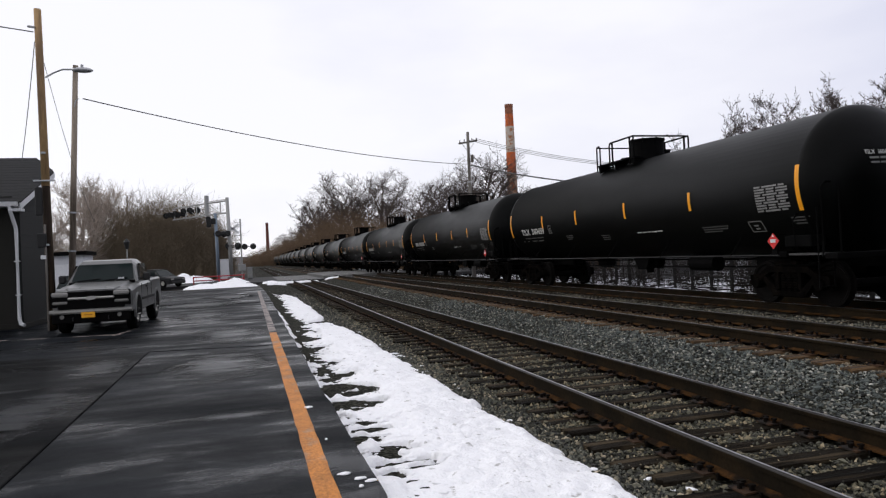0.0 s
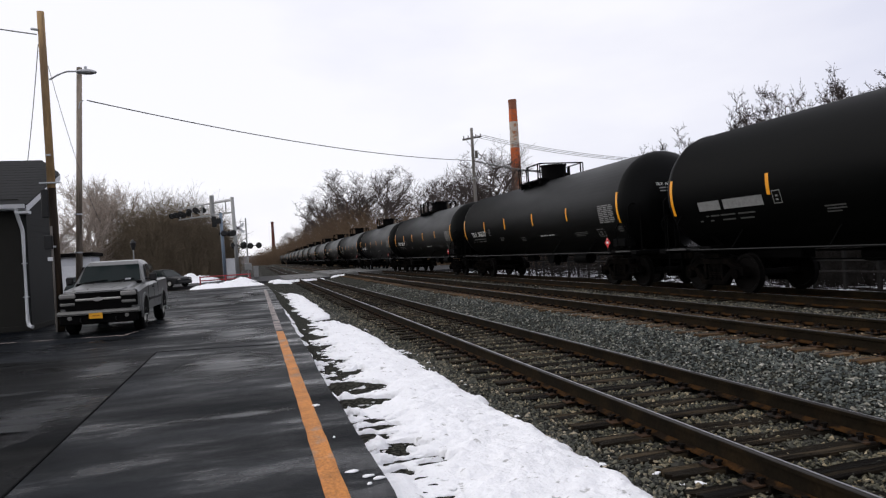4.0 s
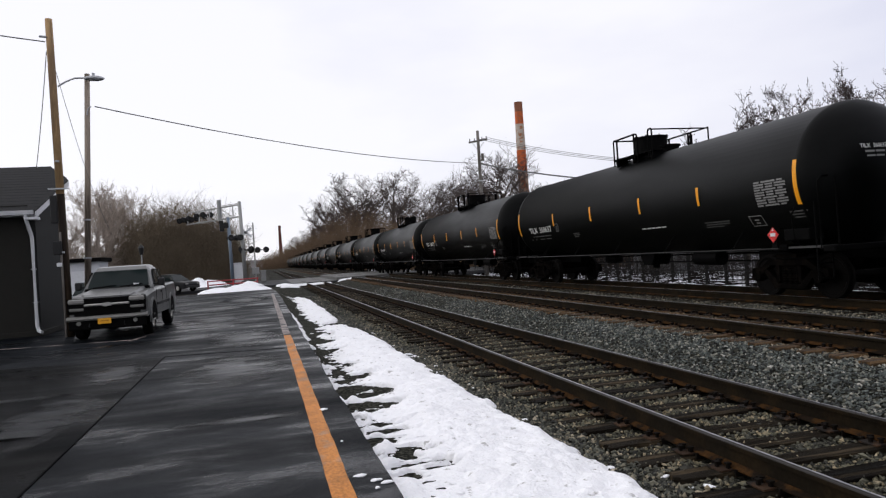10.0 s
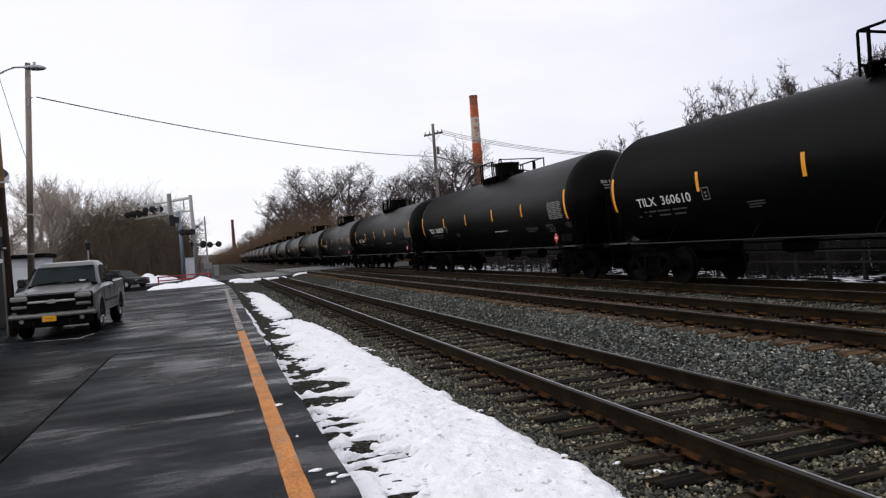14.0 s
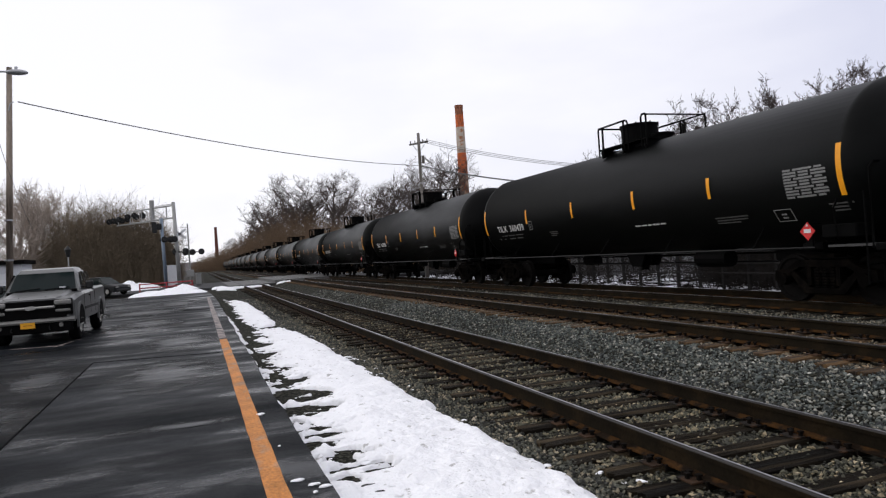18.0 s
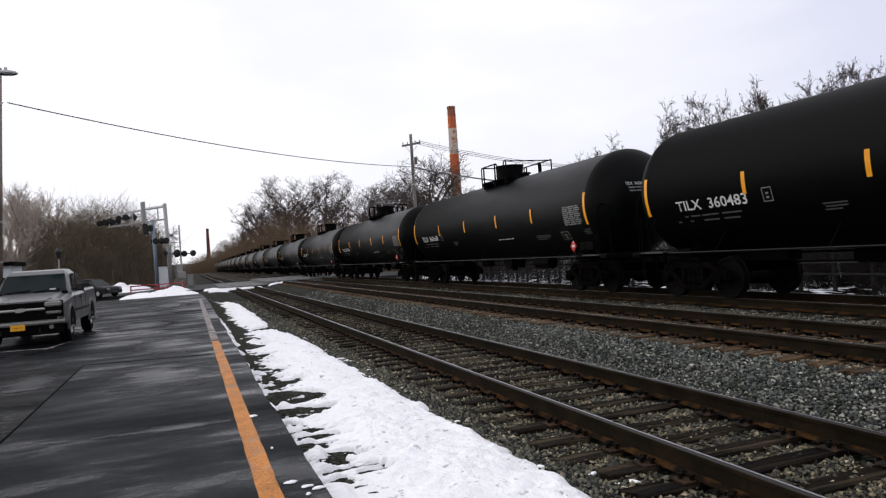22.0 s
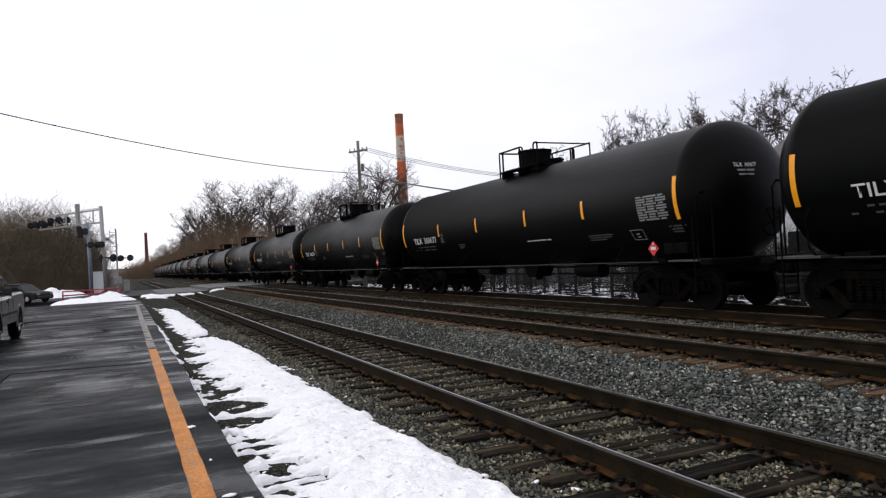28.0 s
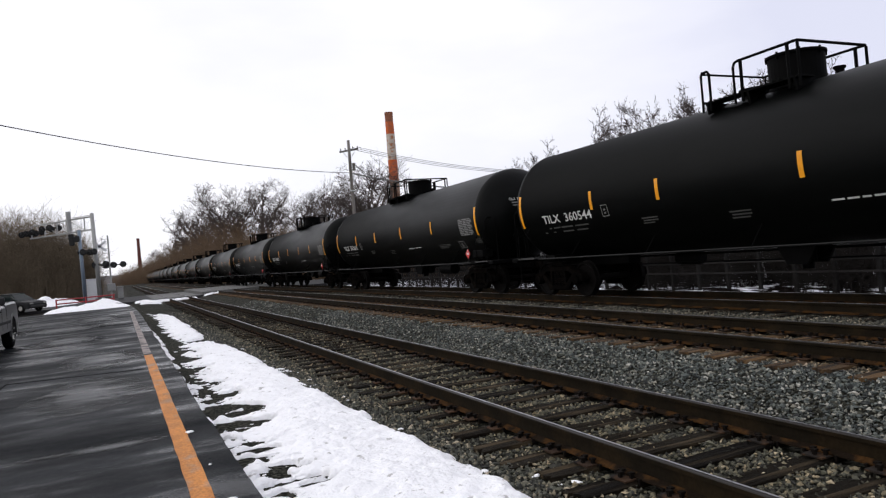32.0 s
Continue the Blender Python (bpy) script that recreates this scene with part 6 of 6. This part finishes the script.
build_house()
build_poles()
build_wires()
build_pickup()
build_car(pose(-5.6, 60, 0, 0, 0, 50), M_DARKCAR, "dark car parked far along the car park")
build_car(pose(-7.3, 33.0, 0, 0, 0, 8), M_DARKBLUECAR, "blue-grey car parked beyond the pickup truck")
build_crossing_signals()
shed = thing("pale_garage", pose(-17.6, 70, -0.1), "pale garage with a dark flat eave beyond the car park", "garage")
part("wall", box(-3.0, 0, 0, 3.0, 4.0, 3.2), M_WHITEBOARD, shed)
part("eave", box(-3.3, -0.4, 3.2, 3.3, 4.3, 3.55, 0.03), M_BLACKTRIM, shed)
part("garage_door", box(0.2, -0.05, 0.0, 2.4, -0.01, 2.4), M_WHITE, shed)


# ---- chimneys, trees and what lies behind the train ----
def ring_stack(name, at, bands, label, category="chimney", sides=24):
    c = thing(name, at, label, category, "brick chimneys")
    for z0, z1, r0, r1, m in bands:
        bm = loft([[(r * math.cos(i * math.tau / sides), r * math.sin(i * math.tau / sides), z) for i in range(sides)] for z, r in ((z0, r0), (z1, r1))])
        part("band", bm, m, c, smooth=False)
    return c


def build_chimneys():
    zs = [0, 14, 20, 27.5, 34.3, 42.8, 46.8, 50.0]
    ms = [M_CHIM_MIX, M_CHIM_MIX, M_CHIM_MIX, M_CHIM_RED, M_CHIM_WHITE, M_CHIM_RED, M_CHIM_CAP]
    rad = lambda z: 1.95 - 0.65 * z / 50
    bands = [(a, b, rad(a), rad(b), m) for a, b, m in zip(zs, zs[1:], ms)]
    bands[-1] = (46.8, 49.2, rad(46.8), rad(49.2), M_CHIM_CAP)
    bands.append((49.2, 50.0, 1.40, 1.38, M_CHIM_CAP))
    ring_stack("tall_chimney", pose(83.6, 212.2, -0.4), bands, "tall factory chimney with faded red and peeling white bands")
    ring_stack("far_chimney", pose(23.5, 920, -0.4), [(0, 50, 2.6, 1.6, M_BRICKFAR), (50, 53, 1.75, 1.75, M_BRICKFAR)], "dark brick chimney far away along the line")


def grow(seed, height, spread, depth, twig=0.012, droop=0.0, fork=3, start=0.25, lean=0.3):
    """Limbs of a bare tree: lists of (start, end, radius, radius, level)."""
    r = random.Random(seed)
    out = []

    def limb(p, d, length, rad, level):
        n = 4 if level < 2 else 3
        q = p
        for k in range(n):
            d = (d + Vector((r.uniform(-1, 1), r.uniform(-1, 1), r.uniform(-0.5, 0.75) - droop)) * (0.22 + 0.10 * level)).normalized()
            e = q + d * (length / n)
            r0, r1 = rad * (1 - 0.45 * k / n), rad * (1 - 0.45 * (k + 1) / n)
            out.append((q, e, r0, r1, level))
            if level < depth:
                count = fork if level else fork + 1
                for _ in range(count if (level or k > 1) else (1 if start < 0.3 else 0)):
                    a = r.uniform(0, math.tau)
                    side = Vector((math.cos(a), math.sin(a), r.uniform(-0.15, 0.75))).normalized()
                    nd = (d * (1 - lean) + side * spread).normalized()
                    limb(q.lerp(e, r.uniform(0.3, 1.0)), nd, length * r.uniform(0.36, 0.62), max(r1 * r.uniform(0.4, 0.62), twig), level + 1)
            q = e

    limb(Vector((0, 0, 0)), Vector((0, 0, 1)), height * 0.62, height * 0.020 + 0.03, 0)
    return out


def limbs_mesh(name, limbs, material, sides=3):
    verts, faces = [], []
    a = np.array([[*s, *e] for s, e, _, _, _ in limbs])
    rad = np.array([[r0, r1] for _, _, r0, r1, _ in limbs])
    s, e = a[:, :3], a[:, 3:]
    d = e - s
    d /= np.linalg.norm(d, axis=1, keepdims=True) + 1e-9
    up = np.where(np.abs(d[:, 2:3]) > 0.9, np.array([[1.0, 0, 0]]), np.array([[0, 0, 1.0]]))
    u = np.cross(d, up)
    u /= np.linalg.norm(u, axis=1, keepdims=True) + 1e-9
    w = np.cross(d, u)
    n = len(limbs)
    V = np.zeros((n, 2 * sides, 3))
    for k in range(sides):
        c, t = math.cos(k * math.tau / sides), math.sin(k * math.tau / sides)
        V[:, k] = s + (u * c + w * t) * rad[:, :1]
        V[:, sides + k] = e + (u * c + w * t) * rad[:, 1:]
    F = []
    base = (np.arange(n) * 2 * sides)[:, None]
    for k in range(sides):
        j = (k + 1) % sides
        F.append(base + np.array([[k, j, sides + j, sides + k]]))
    return big_mesh(name, V.reshape(-1, 3), np.concatenate(F), material)


def leaf_mesh(seed, limbs, material, count, size):
    """Small ragged clumps at the twig ends."""
    r = np.random.RandomState(seed)
    ends = np.array([[*e] for s, e, _, _, lv in limbs if lv >= 3])
    p = ends[r.randint(0, len(ends), count)] + r.uniform(-0.1, 0.1, (count, 3))
    tri = r.uniform(-1, 1, (count, 3, 3)) * size
    V = p[:, None, :] + tri
    return big_mesh("dry_leaves", V.reshape(-1, 3), np.arange(count * 3).reshape(-1, 3), material)


def tree_kind(name, seed, height, spread, depth, label, mats, leaves=0, **kw):
    limbs = grow(seed, height, spread, depth, **kw)
    t = thing(name, pose(0, 0, 0), label, "tree", "bare winter trees")
    thick = [l for l in limbs if l[4] <= 1]
    fine = [l for l in limbs if l[4] >= 2]
    for nm, ls, m, sd in (("trunk", thick, mats[0], 7), ("crown", fine, mats[1], 3)):
        ob = new(nm, limbs_mesh(nm, ls, m, sd))
        ob.parent = t
    if leaves:
        ob = new("leaf_clumps", leaf_mesh(seed, limbs, M_DRYLEAF, leaves, 0.075))
        ob.parent = t
    zs = max(e.z for _, e, _, _, _ in limbs)
    return t, zs


def polar(az, rng, z=-0.4):
    return rng * math.sin(radians(az)), rng * math.cos(radians(az)), z


def plant(kind, az, rng, tan_top, turn, wide=1.0):
    """A copy of a tree so high that its top stands at a given slope above the eye."""
    t, top = kind
    x, y, z = polar(az, rng)
    s = (1.65 + tan_top * rng - z) / top
    return copy_thing(t, pose(x, y, z, 0, 0, turn) @ Matrix.Diagonal((s * wide, s * wide, s, 1)))


def build_trees():
    dark = [tree_kind("bare_tree", 100 + i, 11, 1.25, 4, "bare dark tree with a few dry leaf clumps behind the train", (M_BARK, M_TWIG), 6500, fork=2, twig=0.018, lean=0.50) for i in range(3)]
    grey = [tree_kind("bare_tree", 140 + i, 14, 1.0, 4, "bare grey-brown winter tree", (M_BARK, M_TWIG), 0, fork=2, twig=0.016, lean=0.45) for i in range(3)]
    pale = [tree_kind("bare_tree", 170 + i, 13, 0.55, 4, "pale bare winter tree with fine upright twigs", (M_PALETWIG, M_PALETWIG), 0, fork=2, twig=0.014) for i in range(2)]
    r = random.Random(5)
    for i, (az, rng, tan) in enumerate(((28.5, 66, 0.108), (31.2, 60, 0.140), (33.4, 58, 0.120), (36.8, 54, 0.160), (38.2, 54, 0.178), (39.4, 52, 0.194), (40.5, 54, 0.192), (41.6, 53, 0.194), (43.7, 50, 0.204), (45.6, 50, 0.226), (48.9, 50, 0.220), (50.2, 53, 0.195), (52.6, 50, 0.228), (54.2, 51, 0.212), (58, 52, 0.20), (62, 50, 0.22))):
        plant(dark[i % 3], az, rng, tan - 0.006, r.uniform(0, 360), 0.66)
    for i, (az, rng, tan) in enumerate(((2.4, 330, 0.040), (3.3, 280, 0.056), (4.4, 230, 0.088), (5.1, 215, 0.086), (5.9, 200, 0.098), (6.7, 195, 0.102), (7.5, 180, 0.124), (8.3, 175, 0.118), (9.0, 172, 0.116), (9.9, 168, 0.128), (10.9, 165, 0.110), (12.1, 140, 0.092), (13.3, 110, 0.110), (14.3, 108, 0.114), (15.4, 102, 0.127), (16.4, 100, 0.116), (17.3, 100, 0.108), (19.2, 72, 0.158), (20.5, 76, 0.146), (22.9, 85, 0.114), (24.2, 90, 0.098), (26.0, 90, 0.09))):
        plant(grey[i % 3], az, rng, tan, r.uniform(0, 360), 1.0)
    for i, (az, rng, tan) in enumerate(((-13.6, 90, 0.108), (-12.4, 92, 0.120), (-11.4, 95, 0.124), (-10.5, 100, 0.128), (-9.7, 105, 0.122), (-8.9, 100, 0.108), (-16.0, 95, 0.11), (-8.0, 110, 0.092), (-14.6, 96, 0.112), (-10.9, 108, 0.118))):
        plant(pale[i % 2], az, rng, tan, r.uniform(0, 360), 0.95)
    for t, _ in dark + grey + pale:
        for o in list(t.children_recursive) + [t]:
            bpy.data.objects.remove(o)


def thicket(seed, x, y, z, wx, wy, h, stems, material, label):
    """A dense stand of brush: many fine forked stems, higher in the middle."""
    r = np.random.RandomState(seed)
    limbs = []
    for _ in range(stems):
        a, q = r.uniform(0, math.tau), math.sqrt(r.rand())
        px, py = q * wx * math.cos(a), q * wy * math.sin(a)
        hh = h * (1 - 0.55 * q ** 2) * r.uniform(0.6, 1.05)
        p = Vector((px, py, 0))
        d = Vector((r.uniform(-0.25, 0.25) + 0.25 * px / wx, r.uniform(-0.25, 0.25), 1)).normalized()
        rad = 0.008 * h / 4 + 0.006
        for k in range(4):
            e = p + d * hh / 4
            limbs.append((p, e, rad * (1 - k * 0.2), rad * (1 - (k + 1) * 0.2), 1))
            for _b in range(3 if k else 1):
                s = Vector((r.uniform(-1, 1), r.uniform(-1, 1), r.uniform(0.1, 1.1))).normalized()
                e2 = e + s * hh * r.uniform(0.10, 0.26)
                limbs.append((e, e2, rad * 0.55, rad * 0.3, 2))
                s2 = (s + Vector((r.uniform(-1, 1), r.uniform(-1, 1), r.uniform(-0.3, 1)))).normalized()
                limbs.append((e2, e2 + s2 * hh * 0.12, rad * 0.35, rad * 0.2, 3))
            p = e
            d = (d + Vector((r.uniform(-0.25, 0.25), r.uniform(-0.25, 0.25), 0.1))).normalized()
    ob = new("brush_thicket", limbs_mesh("brush_thicket", limbs, material))
    ob.matrix_basis = pose(x, y, z)
    return tagged(ob, label, "bushes", "brush thickets", "stuff")


def build_brush():
    spots = [(-4.3, 96, 4.5, 4, 8.2), (-5.6, 92, 6, 4, 10.0), (-7.0, 95, 6, 4, 9.6), (-8.6, 98, 6, 4, 6.6), (-10.4, 100, 7, 4, 5.0), (-12.0, 96, 7, 4, 4.8), (-13.8, 94, 7, 4, 6), (-16.0, 92, 7, 4, 6), (-3.4, 104, 4, 4, 4.4)]
    for i, (az, rng, wx, wy, h) in enumerate(spots):
        x, y, z = polar(az, rng, -0.2)
        thicket(200 + i, x, y, z, wx, wy, h, 1300 if az > -8 else 700, M_BRUSHTAN if az > -8.5 else M_BRUSHPALE, "dense brown winter brush at the edge of the car park")
    for i, (az, rng, wx, wy, h) in enumerate(((0.7, 420, 9, 16, 8.5), (1.5, 380, 9, 14, 9.5), (2.3, 350, 9, 14, 10.5), (3.2, 320, 9, 14, 12), (4.2, 270, 9, 12, 12), (5.3, 225, 9, 10, 12.5), (6.6, 190, 9, 9, 12.5), (8.0, 165, 9, 8, 13), (9.6, 150, 9, 8, 9.5), (11.4, 135, 8, 8, 8), (13.2, 115, 8, 8, 8.5), (15.2, 105, 8, 7, 7.5), (17.6, 95, 8, 7, 7), (20.5, 85, 8, 6, 6.5), (24, 75, 8, 6, 6), (28, 66, 8, 6, 5.5))):
        x, y, z = polar(az, rng)
        thicket(240 + i, x, y, z, wx, wy, h, 1000, M_BRUSH, "dense brown brush on the bank behind the train")
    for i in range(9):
        thicket(300 + i, 21.5 + (i % 3) * 0.7, 22.5 + i * 5.2, -0.42, 3.2, 2.2, 2.4, 220, M_SCRUB, "shade-dark scrub along the fence behind the tracks")
    # extra dark thickets added to stand in for shadow behind the near cars
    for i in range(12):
        thicket(330 + i, 20.6 + (i % 3) * 0.5, 1.0 + i * 2.1, -0.42, 2.0, 0.9, 2.4, 400, M_SCRUB, "shade-dark scrub along the fence behind the tracks")
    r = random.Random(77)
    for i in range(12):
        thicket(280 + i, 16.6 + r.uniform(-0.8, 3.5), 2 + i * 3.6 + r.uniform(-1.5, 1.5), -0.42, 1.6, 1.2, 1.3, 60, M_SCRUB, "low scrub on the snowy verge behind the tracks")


M_BRUSHPALE = mat("pale_brown_brush", (0.33, 0.275, 0.22), 0.9, 0, 0.4, 0.4)


def build_background():
    # white clapboard buildings and a board fence beyond the tracks
    for x, y, w, d, h, lbl in ((24.5, 12.0, 9, 9, 5.2, "white clapboard house with a grey roof behind the train"),):
        b = thing("white_house", pose(x, y, -0.45), lbl, "house", "houses behind the train")
        n = int(h / 0.2)
        for k in range(n):
            part("clapboard", prism([(0.0, k * 0.2), (0.0, k * 0.2 + 0.21), (-0.005, k * 0.2 + 0.21), (-0.035, k * 0.2)], 0, d, "y"), M_WHITEBOARD, b)
        part("wall", box(0.0, 0, 0, 0.2, d, h), M_WHITEBOARD, b)
        part("end_wall", box(0.2, 0, 0, w, 0.2, h), M_WHITEBOARD, b)
        part("end_wall", box(0.2, d - 0.2, 0, w, d, h), M_WHITEBOARD, b)
        part("roof", prism([(-0.4, h - 0.05), (w / 2, h + w * 0.26), (w + 0.4, h - 0.05), (w + 0.4, h + 0.08), (w / 2, h + w * 0.26 + 0.13), (-0.4, h + 0.08)], -0.4, d + 0.4, "y"), M_GREYROOF, b, "grey pitched roof")
        for k in range(3):
            y0 = d * (0.18 + 0.29 * k)
            win = part("window", box(-0.05, y0, 1.0, 0.02, y0 + 1.0, 2.4), M_GLASSDARK, b, "dark window")
            part("window_frame", prism([(y0 - 0.09, 0.92), (y0 + 1.09, 0.92), (y0 + 1.09, 2.5), (y0 - 0.09, 2.5)], -0.045, -0.036), M_WHITE, win)
        part("eave_trim", box(-0.42, -0.4, h - 0.10, -0.36, d + 0.4, h + 0.08), M_WHITE, b)
    f = thing("board_fence", pose(18.6, 3, -0.42), "grey wooden post-and-rail fence behind the tracks", "fence")
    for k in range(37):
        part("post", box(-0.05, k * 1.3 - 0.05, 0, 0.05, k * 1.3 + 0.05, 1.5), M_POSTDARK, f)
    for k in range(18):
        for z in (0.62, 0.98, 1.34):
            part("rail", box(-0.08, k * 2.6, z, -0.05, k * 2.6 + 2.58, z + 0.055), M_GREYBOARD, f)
    # low grey sheds along the fence
    for y, d, h in ((24.5, 4.0, 1.9), (36.0, 5.0, 2.0)):
        b = thing("board_shed", pose(23.5, y, -0.45), "low grey clapboard shed with a grey roof behind the train", "shed", "sheds behind the train")
        part("wall", box(0.0, 0, 0, 3.0, d, h), M_SHEDBOARD, b)
        for k in range(int(h / 0.2)):
            part("clapboard", prism([(0.0, k * 0.2), (0.0, k * 0.2 + 0.205), (-0.005, k * 0.2 + 0.205), (-0.035, k * 0.2)], 0, d, "y"), M_SHEDBOARD, b)
        part("roof", prism([(-0.3, h), (1.5, h + 0.8), (3.3, h), (3.3, h + 0.08), (1.5, h + 0.9), (-0.3, h + 0.08)], -0.25, d + 0.25, "y"), M_GREYROOF, b)
        part("door", box(-0.06, d * 0.4, 0.05, -0.02, d * 0.4 + 1.0, 1.75), M_GREYBOARD, b, "dark plank door")
    # bare wooded rise at the horizon
    v, fc = heightfield(np.arange(-900, 1300, 25.0), np.arange(1500, 2300, 40.0), lambda X, Y: 34 * np.clip(1 - np.abs(Y - 1900) / 390, 0, 1) * (0.55 + 0.45 * waves(70, X, Y, 4, 260)) * np.clip((X + 500) / 500, 0.25, 1) - 3)
    h = new("far_hill", big_mesh("far_hill", v, fc, M_FARHILL, True))
    tagged(h, "low wooded hill far beyond the crossing", "hill", kind="structure")


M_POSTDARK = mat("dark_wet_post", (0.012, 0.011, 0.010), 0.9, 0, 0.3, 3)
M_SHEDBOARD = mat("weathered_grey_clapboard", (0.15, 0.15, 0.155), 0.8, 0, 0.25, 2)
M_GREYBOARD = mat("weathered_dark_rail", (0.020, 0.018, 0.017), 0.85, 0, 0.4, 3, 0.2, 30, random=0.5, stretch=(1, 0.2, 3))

build_chimneys()
build_trees()
build_brush()
build_background()


# ---- pieces of the tracks, last ----
def build_tracks():
    labels = ("railway track with brown rusty rails and worn dark ties", "railway track with rusty rails and orange-brown stained ties", "main railway track carrying the tank train")
    plate = plate_mesh()
    made = [build_track(x, z, labels[i]) for i, (x, z) in enumerate(TRACKS)]
    tie = [tie_mesh(400 + k) for k in range(5)]
    rust_tie = [me.copy() for me in tie]
    for me in rust_tie:
        me.materials[0] = M_TIE_RUST
    for i, (x, z) in enumerate(TRACKS):
        build_ties(made[i], x, z, 60 + i, rust_tie if i == 1 else tie, plate if i < 2 else None)


M_TIE_RUST = mat("rust_stained_tie", (0.104, 0.060, 0.025), 0.85, 0, 0.45, 5, 0.5, 50, (0.026, 0.017, 0.010), 4, random=0.4, stretch=(0.25, 3, 1))
build_tracks()
build_stones()
motions()
